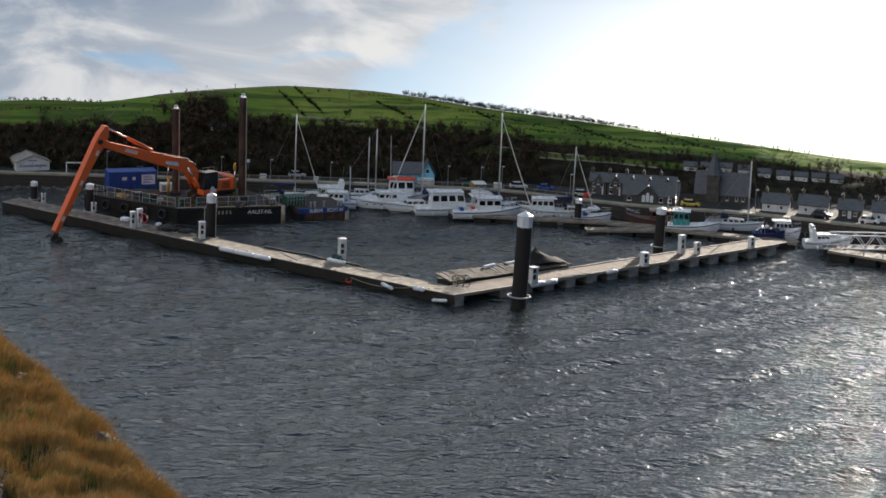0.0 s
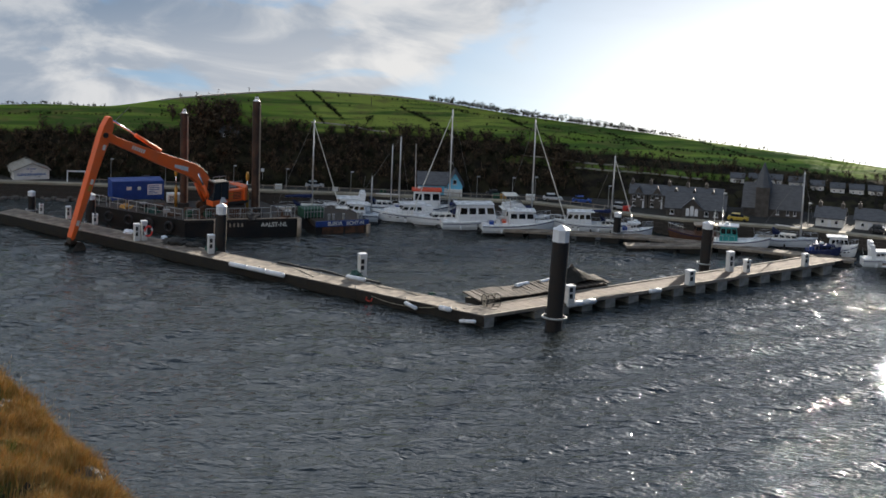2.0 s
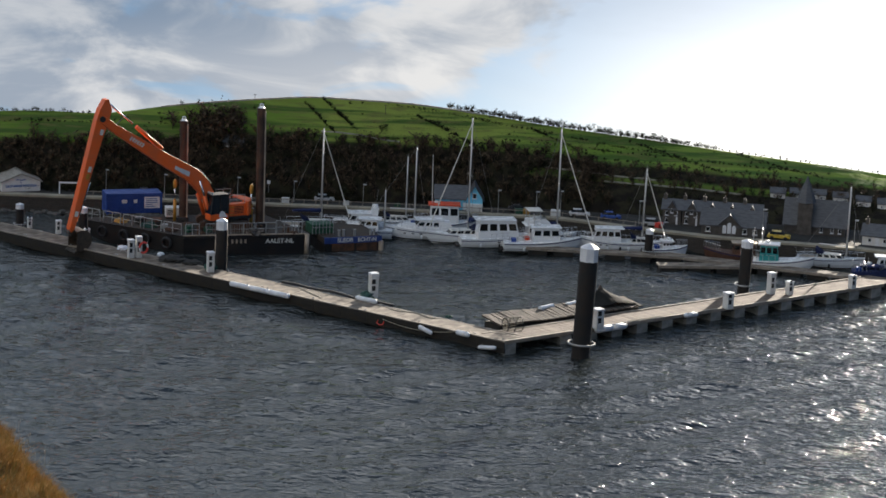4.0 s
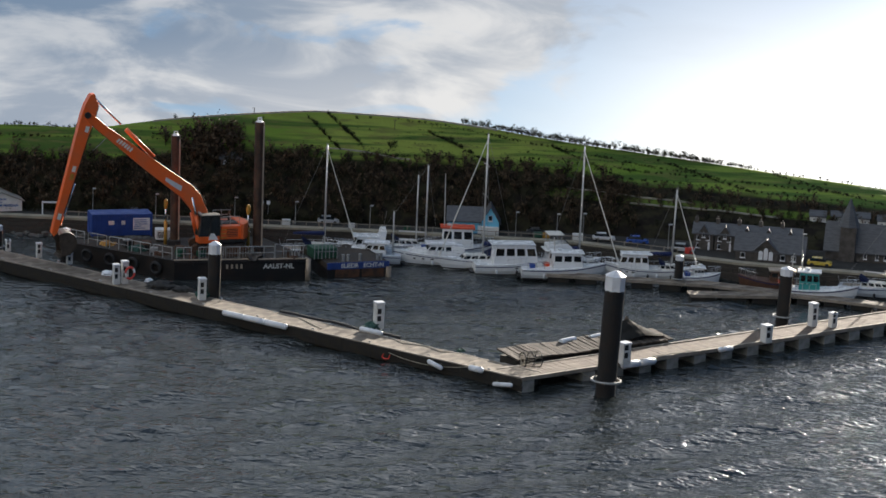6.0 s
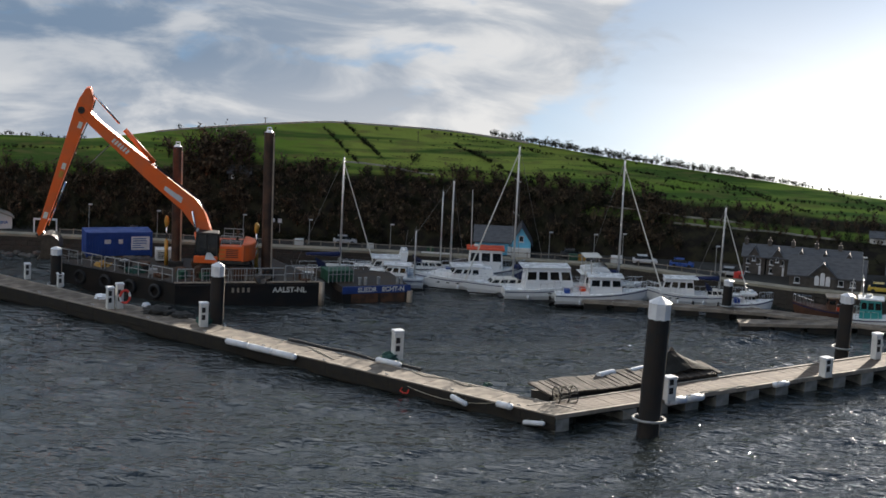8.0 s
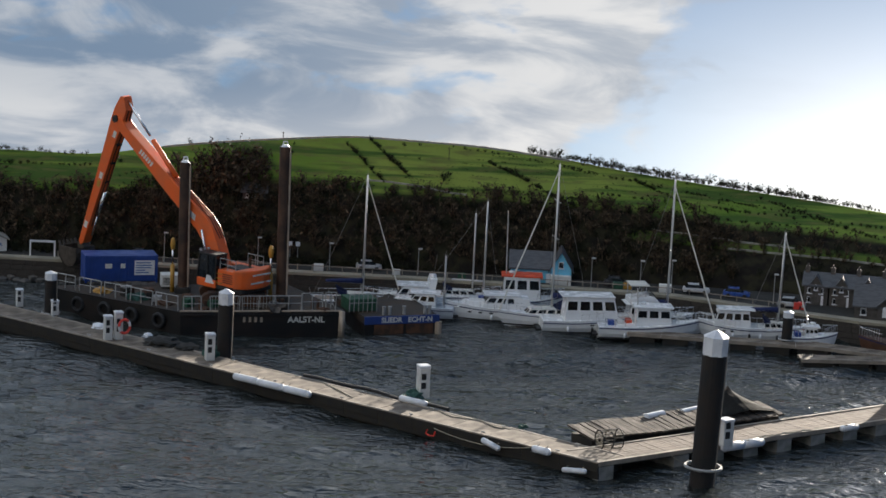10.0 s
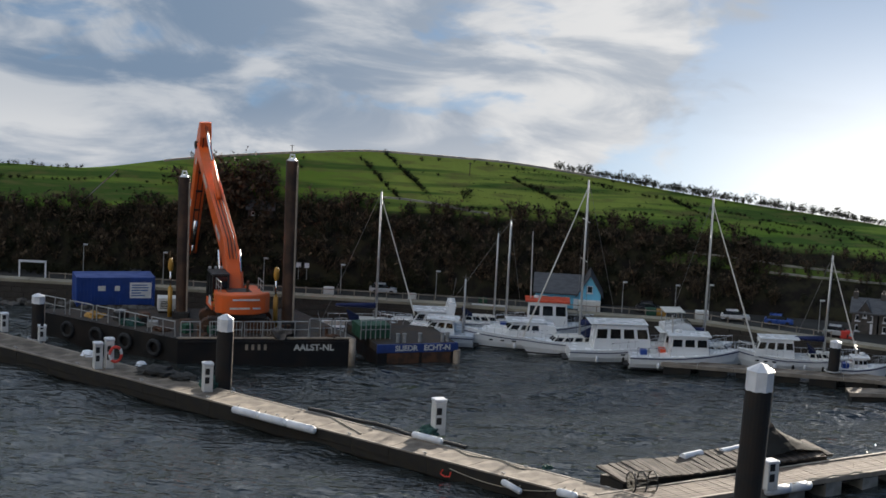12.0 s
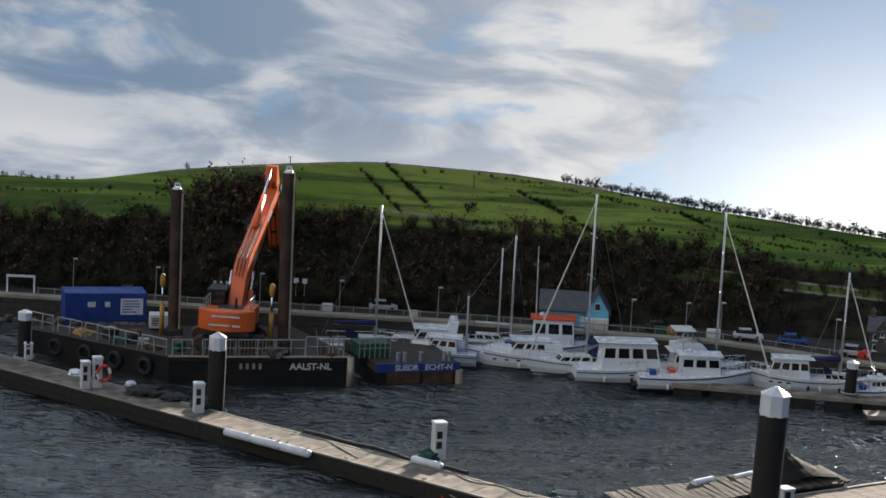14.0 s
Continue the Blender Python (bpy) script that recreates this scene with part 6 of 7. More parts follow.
for i in range(5):
    house(pose(23.9 + i * 1.75, 76.2 - i * 0.45, QTOP, 0, 0, -16), 1.72, 2.0, 1.5, 2.2, M_STONE, M_SLATE, "grey stone terraced house with a gabled dormer", "house",
          wins=[(0.4, 0.9, 0.3, 0.4), (1.25, 0.9, 0.3, 0.4), (0.4, 0.2, 0.3, 0.42)], door=1.25, chimneys=(0.1,), group="terrace by the harbour")
    t = house(pose(24.3 + i * 1.75, 76.0 - i * 0.45, QTOP, 0, 0, -16), 0.8, 1.0, 1.55, 2.15, M_STONE, M_SLATE, "gabled dormer front of a terraced house", "dormer", over=0.08, gable_front=True, wins=[(0.4, 1.15, 0.26, 0.4)], group="dormers of the terrace")


def church():
    t = house(pose(34.6, 73.6, QTOP, 0, 0, -18), 5.6, 2.6, 1.0, 3.0, M_STONE, M_SLATE, "dark stone church with a steep slate roof", "church", wins=[(3.4, 0.3, 0.26, 0.7), (4.4, 0.3, 0.26, 0.7), (5.1, 0.3, 0.26, 0.7)])
    b = BM()
    box(b, 1.2, 2.5, -0.5, 0.8, -0.2, 3.0)
    part("tower", b, M_STONE, t)
    b = BM()
    rod(b, (1.85, 0.15, 3.0), (1.85, 0.15, 5.4), 0.95, 0.03, n=8)
    part("spire", b, M_SLATE, t, "dark pointed spire")


church()
rs = random.Random(11)
for i, (x, y, w, wall, roof, h) in enumerate((
    (39.6, 68.6, 2.6, M_WALLW, M_SLATE, 0.9), (42.8, 67.4, 2.8, M_WALLW, M_SLATE, 1.0), (46.0, 65.8, 2.2, M_STONE, M_SLATE, 0.9), (48.6, 64.4, 2.6, M_WALLW, M_SLATE, 1.0),
    (52.0, 62.6, 2.6, M_STONE, M_SLATE, 1.0), (55.4, 60.6, 3.0, M_WALLW, M_SLATE, 1.0), (60.0, 58.6, 3.0, M_WALLW, M_SLATE, 1.0))):
    house(pose(x, y, QTOP, 0, 0, -24), w, 2.0, h, h + 0.75, wall, roof, "small village house with a slate roof", "house",
          wins=[(w * 0.25, 0.3, 0.3, 0.36), (w * 0.75, 0.3, 0.3, 0.36)], door=w * 0.5, chimneys=(0.25, w - 0.25), group="village houses")
for i in range(9):
    x = 36.5 + i * 2.0
    hx, hy, hz = hill_plan(x, 0.34 + 0.02 * math.sin(i))
    house(pose(x, hy, hz - 0.15, 0, 0, -14), 1.5, 1.4, 0.55, 0.95, M_WALLW, M_SLATE, "small white hillside house with a wet slate roof", "house", wins=[(0.4, 0.15, 0.22, 0.25), (1.1, 0.15, 0.22, 0.25)], over=0.08, group="hillside houses")
hx, hy, hz = hill_plan(-18.4, 0.46)
house(pose(-19.4, hy, hz - 0.1, 0, 0, 4), 1.9, 1.6, 0.7, 1.2, M_STONE, M_SLATE, "grey stone cottage among the hillside trees", "house", wins=[(0.4, 0.2, 0.25, 0.3), (1.4, 0.2, 0.25, 0.3)], door=0.95, chimneys=(0.2,))


def street_lamp(x, y, h):
    t = thing("street_lamp", pose(x, y, QTOP - 0.02), "slim grey quayside lamp post", "street lamp", "quayside lamps")
    b = BM()
    rod(b, (0, 0, 0), (0, 0, h), 0.035, 0.025, n=8)
    part("post", b, M_GALV, t)
    b = BM()
    box(b, -0.05, 0.28, -0.06, 0.06, h - 0.02, h + 0.09, bev=0.02)
    part("lamp_head", b, M_LAMPH, t)


for x, y, h in ((-29.6, 81.5, 2.6), (-24.0, 81.6, 2.3), (-17.0, 82.2, 2.2), (-11.4, 81.6, 2.1), (-4.6, 81.6, 2.0), (8.6, 79.6, 2.2), (12.3, 79.4, 2.2), (14.6, 79.0, 2.4), (21.5, 75.5, 2.2), (31.2, 70.0, 2.6), (38.6, 68.0, 2.2)):
    street_lamp(x, y, h)


def goal_hoop():
    t = thing("gantry", pose(-34.0, 81.3, QTOP - 0.02, 0, 0, 4), "white steel height gantry over the quay road", "gantry")
    for x in (0, 1.85):
        b = BM()
        box(b, x - 0.06, x + 0.06, -0.06, 0.06, 0, 1.15)
        part("post", b, M_CAP, t)
    b = BM()
    box(b, -0.06, 1.91, -0.06, 0.06, 1.153, 1.3)
    part("beam", b, M_CAP, t)


goal_hoop()


def sign_board(x, y, z):
    t = thing("sign_board", pose(x, y, z), "white notice board on posts beside the quay road", "sign", "notice boards")
    b = BM()
    box(b, 0, 0.34, -0.02, 0.02, 0.9, 1.25)
    part("board", b, M_CAP, t)
    b = BM()
    rod(b, (0.17, 0.04, 0), (0.17, 0.04, 1.2), 0.025, n=6)
    part("post", b, M_GALV, t)


for x in (-14.9, -14.3):
    sign_board(x, 83.4, QTOP + 0.6)


def car(x, y, rz, col, label):
    t = thing("car", pose(x, y, QTOP + 0.01, 0, 0, rz), label, "car", "parked cars")
    mt = mat("car_paint_" + col[0], col[1], 0.3, 0.1, var=0.08, bump=0)
    b = BM()
    prism(b, [(0, 0.16), (2.0, 0.16), (2.0, 0.38), (1.55, 0.46), (0.1, 0.48), (0, 0.36)], 0, 0.85, bev=0.05)
    part("body", b, mt, t)
    b = BM()
    prism(b, [(0.15, 0.47), (1.55, 0.45), (1.2, 0.72), (0.35, 0.73)], 0.06, 0.79, bev=0.03)
    part("cabin", b, M_DARKG, t)
    b = BM()
    box(b, 0.36, 1.19, 0.09, 0.76, 0.715, 0.745, bev=0.01)
    part("roof", b, mt, t)
    for x0 in (0.4, 1.6):
        for y0 in (0.02, 0.83):
            b = BM()
            rod(b, (x0, y0 - 0.06, 0.17), (x0, y0 + 0.06, 0.17), 0.17, n=12)
            part("wheel", b, M_BLACK, t)


for i, (x, y, rz, c, lab) in enumerate((
    (21.4, 74.2, -20, ("silver", (0.4, 0.41, 0.42)), "parked silver car on the quay"), (18.2, 77.4, -10, ("blue", (0.03, 0.08, 0.3)), "parked blue car on the quay"),
    (15.4, 78.2, 0, ("white", (0.6, 0.6, 0.6)), "parked white car on the quay"), (31.5, 69.6, -16, ("yellow", (0.5, 0.36, 0.05)), "parked yellow car by the hall"),
    (43.0, 65.4, -24, ("dark", (0.03, 0.03, 0.035)), "parked dark car by the shore road"), (46.4, 63.0, -28, ("white", (0.6, 0.6, 0.6)), "parked white car by the shore road"),
    (-9.4, 82.0, 3, ("silver", (0.4, 0.41, 0.42)), "parked silver car on the quay"), (-27.0, 82.4, 2, ("dark", (0.03, 0.03, 0.035)), "parked dark car on the quay"),
    (9.6, 79.9, -4, ("dark", (0.03, 0.03, 0.035)), "parked dark car on the quay"))):
    car(x, y, rz, c, lab)


def quay_fence():
    t = thing("fence", pose(0, 0, 0), "low timber rail fence along the quay edge", "fence", metric=True)
    xs = np.arange(-22, 27, 1.0)
    for i, x in enumerate(xs):
        b = BM()
        y = quay_y(x) + 0.6
        rod(b, (x, y, QTOP), (x, y, QTOP + 0.5), 0.035, n=5)
        part("post", b, M_EDGE, t)
        if i + 1 < len(xs):
            b = BM()
            y2 = quay_y(xs[i + 1]) + 0.6
            rod(b, (x, y, QTOP + 0.42), (xs[i + 1], y2, QTOP + 0.42), 0.03, n=5)
            part("rail", b, M_EDGE, t)


quay_fence()
for i in range(70):
    b = BM()
    bmesh.ops.create_icosphere(b, subdivisions=1, radius=1)
    for v in b.verts:
        v.co *= 1 + 0.3 * noise.noise(v.co * 1.5 + Vector((i, 0, 0)))
    x = -46 + i * 0.5
    s = random.uniform(0.28, 0.5)
    tagged(link("rock", b, M_ROCK, at=pose(x, quay_y(x) - 0.35 - 0.5 * random.random(), random.uniform(-0.05, 0.25), 0, 0, random.uniform(0, 360)) @ Matrix.Diagonal((s, s, s * 0.7, 1))), "grey armour boulder at the foot of the quay", "rock", "armour rocks")
for x, y, s, mt, lab in ((10.2, 78.9, 0.5, M_GREEN, "green fish crate on the quay"), (11.0, 79.0, 0.45, M_YELLOW, "yellow fish crate on the quay"), (13.6, 78.2, 0.6, M_WALLW, "white tank on the quay"), (-6.5, 80.6, 0.4, M_PED, "pale crate on the quay"), (-1.5, 80.2, 0.4, M_GREEN, "green crate on the quay"), (22.5, 73.6, 0.5, M_RED, "red crate on the quay"), (-12.5, 80.8, 0.5, M_PED, "pale crate on the quay")):
    b = BM()
    box(b, 0, s * 1.5, 0, s, 0, s, bev=0.03)
    tagged(link("crate", b, mt, at=seat(pose(x, y, QTOP + 0.01))), lab, "crate", "crates on the quay")

# ---------------------------------------------------------------- woods, hedges, walls on the hill
def scatter_trees(name, places, mt, label, twigs=26, seed=1, tall=1.0, category="woodland", leafy=0.35):
    """Bare winter trees in one mesh: trunk, forking limbs and a haze of twigs and small leaf clumps."""
    rs = np.random.RandomState(seed)
    V, F = [], []

    def sliver(p, q, w):
        d = q - p
        side = np.cross(d, rs.normal(size=3))
        side = side / (np.linalg.norm(side) + 1e-9) * w
        i = len(V)
        V.extend([p - side, p + side, q])
        F.append((i, i + 1, i + 2))

    for x, y, z, h in places:
        base = np.array([x, y, z - 0.05])
        h = h * tall
        head = base + np.array([rs.normal() * 0.06, rs.normal() * 0.06, h * 0.5])
        sliver(base, head + np.array([0, 0, h * 0.2]), 0.035 * h + 0.01)
        for k in range(twigs):
            f = rs.uniform(0.15, 0.75)
            p = base + (head - base) * f * 1.3
            a = rs.uniform(0, 6.28)
            spread = h * rs.uniform(0.18, 0.42) * (1 - 0.5 * abs(f - 0.45))
            q = p + np.array([math.cos(a) * spread, math.sin(a) * spread, h * rs.uniform(0.12, 0.42)])
            sliver(p, q, 0.012 * h + 0.004)
            mid = p + (q - p) * rs.uniform(0.4, 0.8)
            for _ in range(2):
                sliver(mid, mid + rs.normal(size=3) * h * 0.12 + np.array([0, 0, 0.08 * h]), 0.008 * h + 0.004)
            if rs.rand() < leafy:
                for _ in range(3):
                    c = q + rs.normal(size=3) * h * 0.07
                    i = len(V)
                    s = h * rs.uniform(0.03, 0.07)
                    V.extend([c + rs.normal(size=3) * s, c + rs.normal(size=3) * s, c + rs.normal(size=3) * s])
                    F.append((i, i + 1, i + 2))
    ob = arrays(name, V, F, mt)
    return tagged(ob, label, category, kind="stuff")


def hill_places(n, x0, x1, v0, v1, h0, h1, seed):
    rs = random.Random(seed)
    out = []
    for _ in range(n):
        x = rs.uniform(x0, x1)
        e = wood_edge(x)
        v = v0 + (e * v1 - v0) * rs.random()
        out.append((*hill_point(x, v), rs.uniform(h0, h1)))
    return out


scatter_trees("woodland", hill_places(950, -75, 20, 0.0, 1.02, 0.9, 1.7, 3), M_TWIG, "dense bare brown winter woodland on the lower hillside", 26, 3)
scatter_trees("woodland", hill_places(620, -75, 20, 0.0, 1.0, 0.6, 1.2, 5), M_BUSH, "dark evergreen scrub among the bare trees", 22, 5, leafy=0.9)
scatter_trees("woodland", hill_places(420, 18, 95, 0.3, 1.0, 0.5, 1.1, 7), M_TWIG, "bare brown scrub on the sunny hillside", 22, 7)
scatter_trees("woodland", hill_places(260, 18, 95, 0.1, 0.9, 0.4, 0.9, 8), M_BUSH, "dark scrub above the village", 20, 8, leafy=0.9)
# scrub added to darken the bare road strip behind the quay
_r = random.Random(17)
scatter_trees("scrub", [(*site((x, _r.uniform(82.9, 85.2), QTOP)), _r.uniform(0.4, 0.95)) for x in np.arange(-70, -3, 0.16)], M_BUSH, "dark scrub added to darken the strip behind the quay", 22, 41, 1.0, "scrub", 0.9)
# a taller group behind the barge and a single round tree
scatter_trees("woodland", [(*hill_point(-21 + random.gauss(0, 1.6), 0.45 + random.random() * 0.3), random.uniform(1.6, 2.4)) for _ in range(46)], M_TWIG, "tall bare trees in a group on the slope", 34, 12)
# hedgerows across the pasture
def hedge(a, c, n, h, seed):
    rs = random.Random(seed)
    out = []
    for i in range(n):
        f = i / n + rs.uniform(-0.4, 0.4) / n
        x, v = a[0] + (c[0] - a[0]) * f, a[1] + (c[1] - a[1]) * f
        if rs.random() < 0.86:
            out.append((*hill_point(x, v), h * rs.uniform(0.5, 1.3)))
    return out


H_ = hedge((-9.5, 0.96), (-6.0, 0.66), 26, 0.42, 1) + hedge((0.5, 0.86), (7.5, 0.56), 46, 0.4, 2) + hedge((6, 0.93), (30, 0.78), 70, 0.28, 3) + hedge((-2.5, 0.97), (9, 0.9), 30, 0.25, 4)
H_ += hedge((4, 1.0), (34, 1.0), 170, 0.5, 5) + hedge((6, 0.995), (30, 0.99), 40, 0.8, 55) + hedge((34, 1.0), (62, 1.0), 40, 0.35, 6) + hedge((-46, 1.0), (-33, 0.99), 36, 0.4, 7) + hedge((-46, 0.84), (-30, 0.86), 40, 0.35, 8)
H_ += hedge((-30, 0.72), (-19, 0.80), 26, 0.25, 9) + hedge((12, 0.62), (44, 0.66), 60, 0.3, 10) + [(*hill_point(x, v), h) for x, v, h in ((-3.2, 0.66, 0.9), (-7.8, 0.8, 0.6), (2.9, 0.78, 0.6), (13.6, 1.0, 0.8), (25.5, 1.0, 0.7), (17.5, 1.0, 0.7), (-24.8, 1.0, 0.5))]
for k in range(7):
    v = 0.66 + 0.045 * k
    H_ += hedge((-6.5 + 1.2 * k, v), (1.5 + 1.4 * k, v - 0.03), 70, 0.1, 60 + k) + hedge((5 + 1.5 * k, v), (16 + 2 * k, v - 0.04), 80, 0.1, 80 + k)
H_ += hedge((-11.5, 0.93), (-8.0, 0.6), 30, 0.4, 31) + hedge((-17, 0.9), (-16, 0.66), 14, 0.25, 32) + hedge((13, 0.9), (20, 0.62), 40, 0.32, 33) + hedge((24, 0.92), (33, 0.62), 44, 0.35, 34) + hedge((36, 0.95), (48, 0.6), 44, 0.35, 35) + hedge((-4, 0.58), (12, 0.64), 50, 0.4, 36) + hedge((10, 0.72), (44, 0.8), 80, 0.3, 37)
for k in range(60):
    x = random.uniform(-30, 60)
    H_.append((*hill_point(x, random.uniform(wood_edge(x), 0.97)), random.uniform(0.12, 0.4)))
scatter_trees("hedgerow", H_, M_BUSH, "dark hedgerows and bushes across the green pasture", 26, 21, 1.0, "hedge", 1.0)


def crest_wall():
    bm = BM()
    prev = None
    for gx in np.arange(-27, 8, 0.5):
        x, y, z = hill_point(float(gx), 0.985)
        cur = [bm.verts.new((x, y, z - 0.05)), bm.verts.new((x, y, z + 0.13)), bm.verts.new((x, y + 0.1, z + 0.13)), bm.verts.new((x, y + 0.1, z - 0.05))]
        if prev:
            for i in range(3):
                bm.faces.new((prev[i], cur[i], cur[i + 1], prev[i + 1]))
        prev = cur
    tagged(link("field_wall", bm, M_DRYST), "pale drystone wall along the brow of the hill", "wall", kind="structure")
    for x0, v0, x1, v1 in ((-30.5, 0.93, -32.5, 0.62), (-9.5, 0.62, -1.2, 0.56), (20, 0.34, 34, 0.33), (14, 0.44, 26, 0.40)):
        bm = BM()
        prev = None
        for i in range(25):
            f = i / 24
            x, y, z = hill_point(x0 + (x1 - x0) * f, v0 + (v1 - v0) * f)
            cur = [bm.verts.new((x, y, z - 0.04)), bm.verts.new((x, y, z + 0.12)), bm.verts.new((x + 0.05, y + 0.08, z + 0.12)), bm.verts.new((x + 0.05, y + 0.08, z - 0.04))]
            if prev:
                for j in range(3):
                    bm.faces.new((prev[j], cur[j], cur[j + 1], prev[j + 1]))
            prev = cur
        tagged(link("field_wall", bm, M_DRYST), "low drystone wall crossing the hillside", "wall", kind="structure")


crest_wall()
for x, v, h in ((-2.85, 0.86, 0.9), (9.2, 1.0, 0.8), (11.2, 1.0, 0.8), (20.5, 1.0, 0.7), (-17, 1.0, 0.5)):
    px, py, pz = hill_point(x, v)
    b = BM()
    rod(b, (0, 0, 0), (0, 0, h), 0.025, n=6)
    rod(b, (-0.14, 0, h * 0.92), (0.14, 0, h * 0.92), 0.014, n=4)
    tagged(link("utility_pole", b, M_BARK, at=pose(px, py, pz - 0.05)), "wooden utility pole on the hillside", "utility pole", "poles on the hill")

# ---------------------------------------------------------------- near bank
def bank_inland(x, y):
    """Metres inland of the water's edge."""
    return (-35.9 * (x + 9.6) - 14 * (y + 19.9)) / 38.5


def bank_point(x, y):
    d = bank_inland(x, y)
    z = -0.3 + 0.85 * d if d < 4 else 3.1 + 0.2 * (d - 4)
    z += (1.3 * noise.noise((x * 0.3, y * 0.3, 0)) + 0.5 * noise.noise((x * 1.2, y * 1.2, 3))) * min(1, max(0.2, d))
    return Vector((x, y, max(z, -1.2)))


def near_bank():
    X = np.concatenate([np.arange(-70, -34, 2.0), np.arange(-34, 2, 0.4)])
    Y = np.concatenate([np.arange(-120, -54, 6.0), np.arange(-52, 40, 0.5), np.arange(40, 56, 1.5)])
    V, F = [], []
    for y in Y:
        for x in X:
            V.append(bank_point(float(x), float(y)))
    n = len(X)
    for r in range(len(Y) - 1):
        for c in range(n - 1):
            a = r * n + c
            F.append((a, a + 1, a + n + 1, a + n))
    mt = mat("bank_earth_and_rock", (0.04, 0.032, 0.02), 0.95, var=0.4, scale=0.8, fine=7, bump=0.8, col2=(0.06, 0.055, 0.042), spec=0.1)
    ob = arrays("bank", V, F, mt, smooth=True)
    tagged(ob, "steep rocky earth bank beside the water", "bank", kind="structure")
    rs = np.random.RandomState(8)
    for name, mt2, cnt, lo, hi, lab in (("grass", M_GRASS, 160000, 0.6, 1.7, "long dry golden grass on the bank"), ("grass", M_GRASSG, 40000, 0.35, 0.9, "short green grass among the dry tufts")):
        GV, GF = [], []
        made = 0
        while made < cnt:
            s, d = rs.uniform(-32, 2), rs.uniform(-50, 30)
            k = noise.noise((s * 0.3, d * 0.3, 2.0 if mt2 is M_GRASS else 8.0))
            if k < -0.08 and rs.rand() < 0.9:
                continue
            p = bank_point(s, d)
            if bank_inland(s, d) < 0.15 or bank_inland(s, d) > 13:
                continue
            for _ in range(6):
                q = p + Vector((rs.normal() * 0.2, rs.normal() * 0.2, 0))
                h = rs.uniform(lo, hi) * (1 + 0.5 * k)
                bend = Vector((rs.normal() * 0.22 + 0.16, rs.normal() * 0.22 - 0.05, 0)) * h
                w = Vector((rs.normal(), rs.normal(), 0)).normalized() * 0.022
                i = len(GV)
                GV.extend([q - w, q + w, q + bend * 0.35 + Vector((0, 0, h * 0.6)) + w * 0.7, q + bend * 0.35 + Vector((0, 0, h * 0.6)) - w * 0.7, q + bend + Vector((0, 0, h * 0.82))])
                GF.extend([(i, i + 1, i + 2, i + 3), (i + 3, i + 2, i + 4)])
                made += 1
        tagged(arrays(name, GV, GF, mt2), lab, "grass", kind="stuff")
    for k in range(16):
        d = rs.uniform(-20, 14)
        s = -9.6 - (d + 19.9) * 14 / 35.9 - rs.uniform(0.3, 1.6)
        p = bank_point(s, d)
        b = BM()
        h = rs.uniform(1.6, 3.2)
        path_rod(b, [p, p + Vector((0.03, 0, h * 0.5)), p + Vector((0.1 + rs.normal() * 0.15, 0, h))], 0.014, 4)
        ball(b, p + Vector((0.1, 0, h)), 0.05, 0.6, 0.6, 2.4, 6, 4)
        tagged(link("grass_stalk", b, M_ROPE), "tall dry seed stalk standing above the bank", "grass stalk", "stalks on the bank")
    for k in range(22):
        d = rs.uniform(-20, 6)
        s = -9.6 - (d + 19.9) * 14 / 35.9 - rs.uniform(0.8, 5.0)
        p = bank_point(s, d)
        b = BM()
        bmesh.ops.create_icosphere(b, subdivisions=2, radius=rs.uniform(0.5, 1.1))
        for v in b.verts:
            v.co *= 1 + 0.45 * noise.noise(v.co * 2 + Vector((k, 0, 0)))
        tagged(link("rock", b, M_ROCK, at=pose(p.x, p.y, p.z, rs.uniform(0, 40), 0, rs.uniform(0, 360))), "grey lichened rock showing through the bank's grass", "rock", "rocks of the bank")


near_bank()

# ---------------------------------------------------------------- what moves
KEYS_T = [0, 2, 3.2, 5.3, 6.5, 7.5, 8.2, 10.3, 11.5, 12.5, 13.0, 14.0]
SLEW = [217.0, 215.8, 212.4, 203.0, 195.0, 184.0, 175.5, 134.0, 114.0, 98.7, 92.6, 84.5]
LIFT = [24.6, 29.6, 35.8, 41.6, 44.9, 45.7, 45.9, 40.2, 35.6, 31.8, 29.0, 24.6]
STICK = [-59.9, -70.5, -72.5, -76.5, -74.1, -73.1, -72.6, -70.4, -69.6, -68.0, -66.7, -62.1]
CURL = [-30, 0, 25, 45, 45, 40, 30, -60, -70, -60, -45, -20]


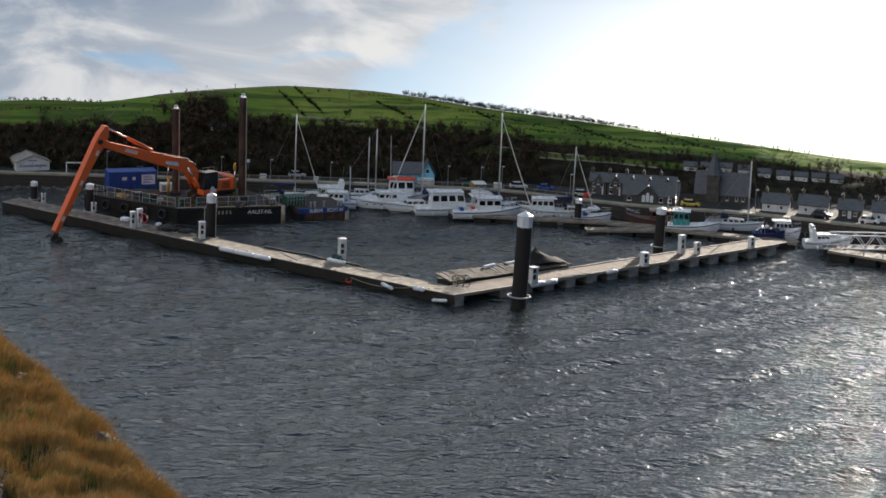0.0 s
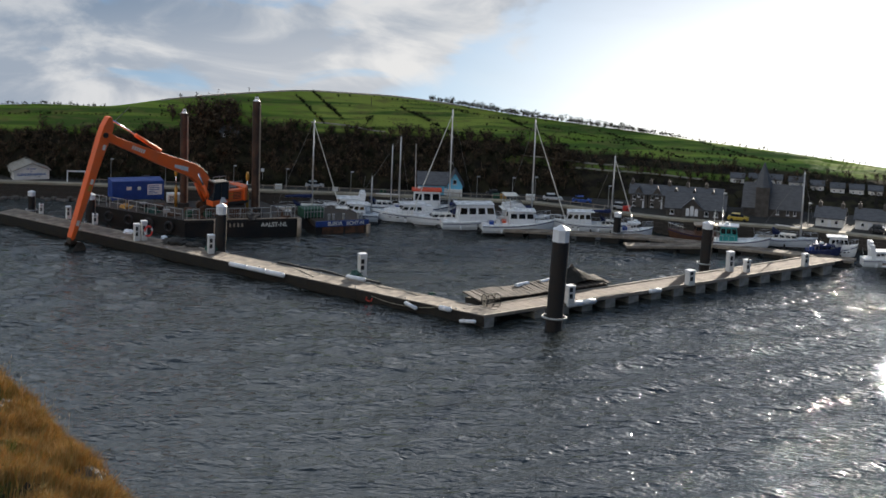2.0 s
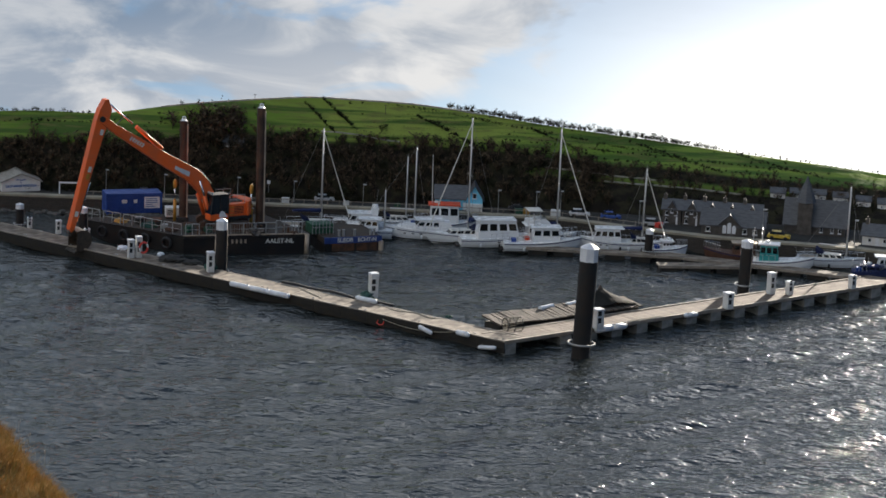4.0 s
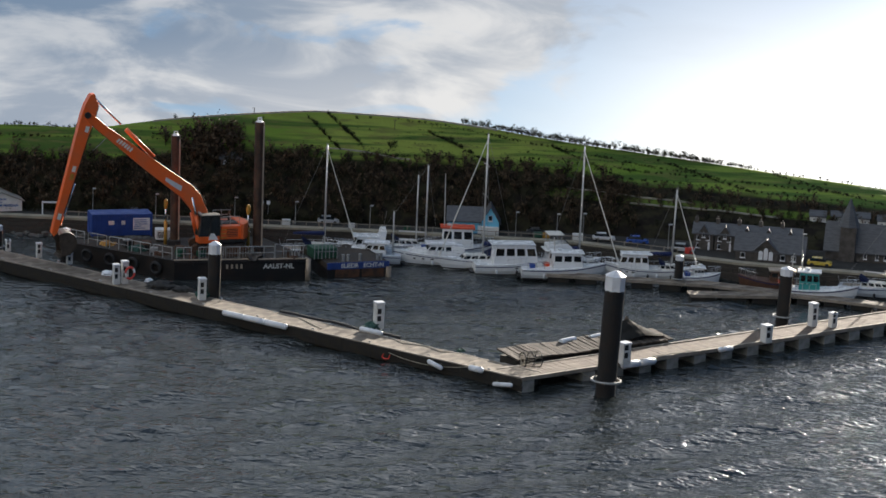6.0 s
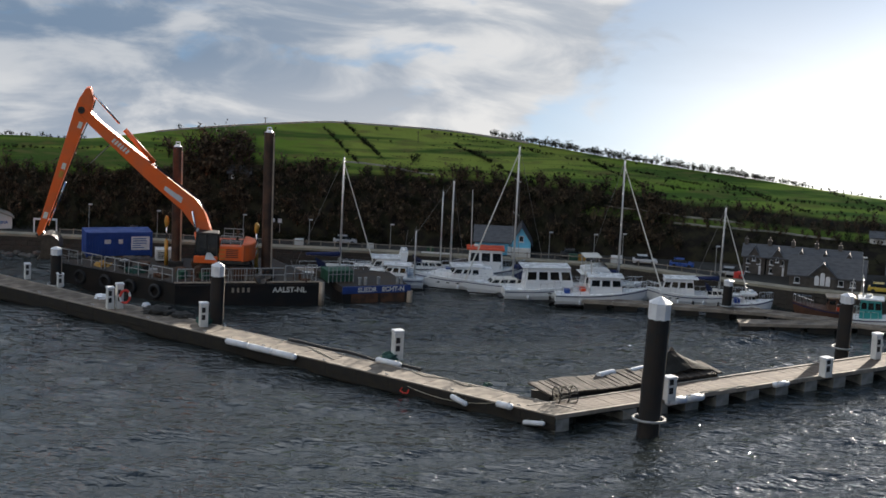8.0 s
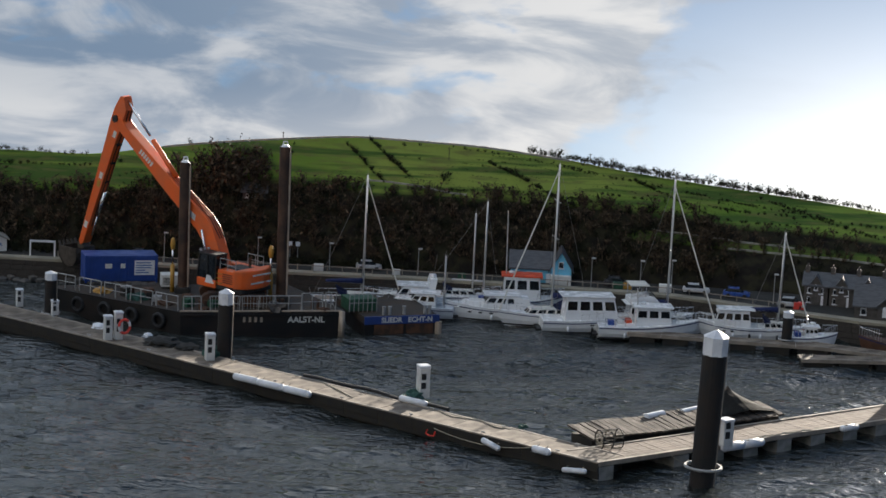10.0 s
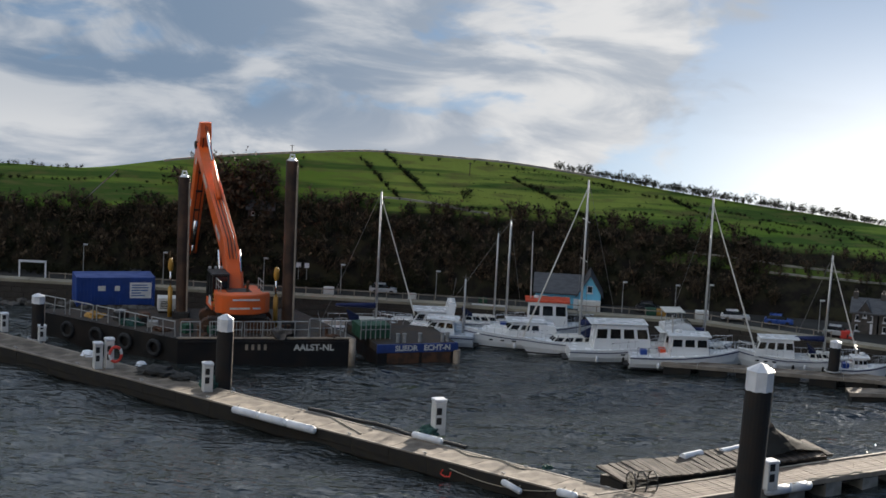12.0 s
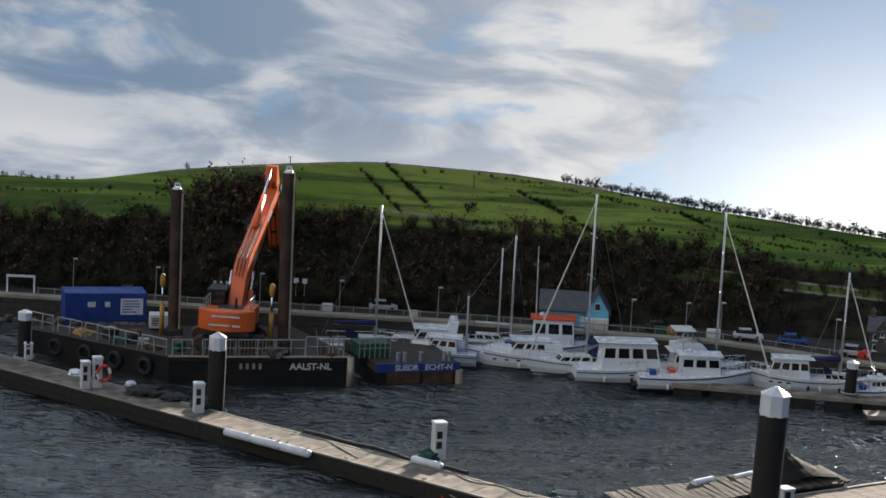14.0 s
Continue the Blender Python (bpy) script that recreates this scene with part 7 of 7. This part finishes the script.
def smooth_at(t, ys):
    """A smooth curve through the keys (monotone cubic)."""
    xs = KEYS_T
    n = len(xs)
    i = min(max(np.searchsorted(xs, t, side="right") - 1, 0), n - 2)
    d = [(ys[k + 1] - ys[k]) / (xs[k + 1] - xs[k]) for k in range(n - 1)]

    def slope(k):
        if k == 0:
            return d[0]
        if k == n - 1:
            return d[-1]
        return 0.0 if d[k - 1] * d[k] <= 0 else 2 * d[k - 1] * d[k] / (d[k - 1] + d[k])

    h = xs[i + 1] - xs[i]
    u = (t - xs[i]) / h
    return ((1 + 2 * u) * (1 - u) ** 2 * ys[i] + u * (1 - u) ** 2 * h * slope(i) + u * u * (3 - 2 * u) * ys[i + 1] + u * u * (u - 1) * h * slope(i + 1))


def aim(p, q):
    """A pose at p whose x axis points at q, kept in the upright plane."""
    d = q - p
    return pose(p.x, p.y, p.z, 0, -math.degrees(math.atan2(d.z, d.x)), 0)


def motions():
    rows = {k: [] for k in EXP}
    for i in range(57):
        t = i * 0.25
        R = pose(0, 0, 0, 0, 0, smooth_at(t, SLEW))
        lift, st, cu = smooth_at(t, LIFT), smooth_at(t, STICK), smooth_at(t, CURL)
        boom = pose(FOOT.x, 0, FOOT.z, 0, -lift, 0)
        pin = boom @ Vector((L1, 0, 0))
        stick = pose(pin.x, 0, pin.z, 0, -st, 0)
        tip = stick @ Vector((L2, 0, 0))
        rows["up"].append((t, R))
        rows["boom"].append((t, R @ boom))
        rows["stick"].append((t, R @ stick))
        rows["bucket"].append((t, R @ pose(tip.x, 0, tip.z, 0, cu, 0)))
        a, c = boom @ Vector((7.4, 0, 1.2)), stick @ Vector((-1.5, 0, 0.05))
        rows["barrel"].append((t, R @ aim(a, c)))
        back = c + (a - c)
        rows["rodp"].append((t, R @ pose(c.x, 0, c.z, 0, -math.degrees(math.atan2((a - c).z, (a - c).x)), 0)))
        for s in (-1, 1):
            f, g = Vector((1.5, s * 0.62, 1.1)), boom @ Vector((3.2, 0, 1.0))
            g.y = s * 0.62
            ang = math.degrees(math.atan2(g.z - f.z, g.x - f.x))
            rows["lift%d" % s].append((t, R @ pose(f.x, f.y, f.z, 0, -ang, 0)))
            rows["liftrod%d" % s].append((t, R @ pose(g.x, g.y, g.z, 0, -ang + 180, 0)))
    for k, ob in EXP.items():
        walk(ob, rows[k])


motions()
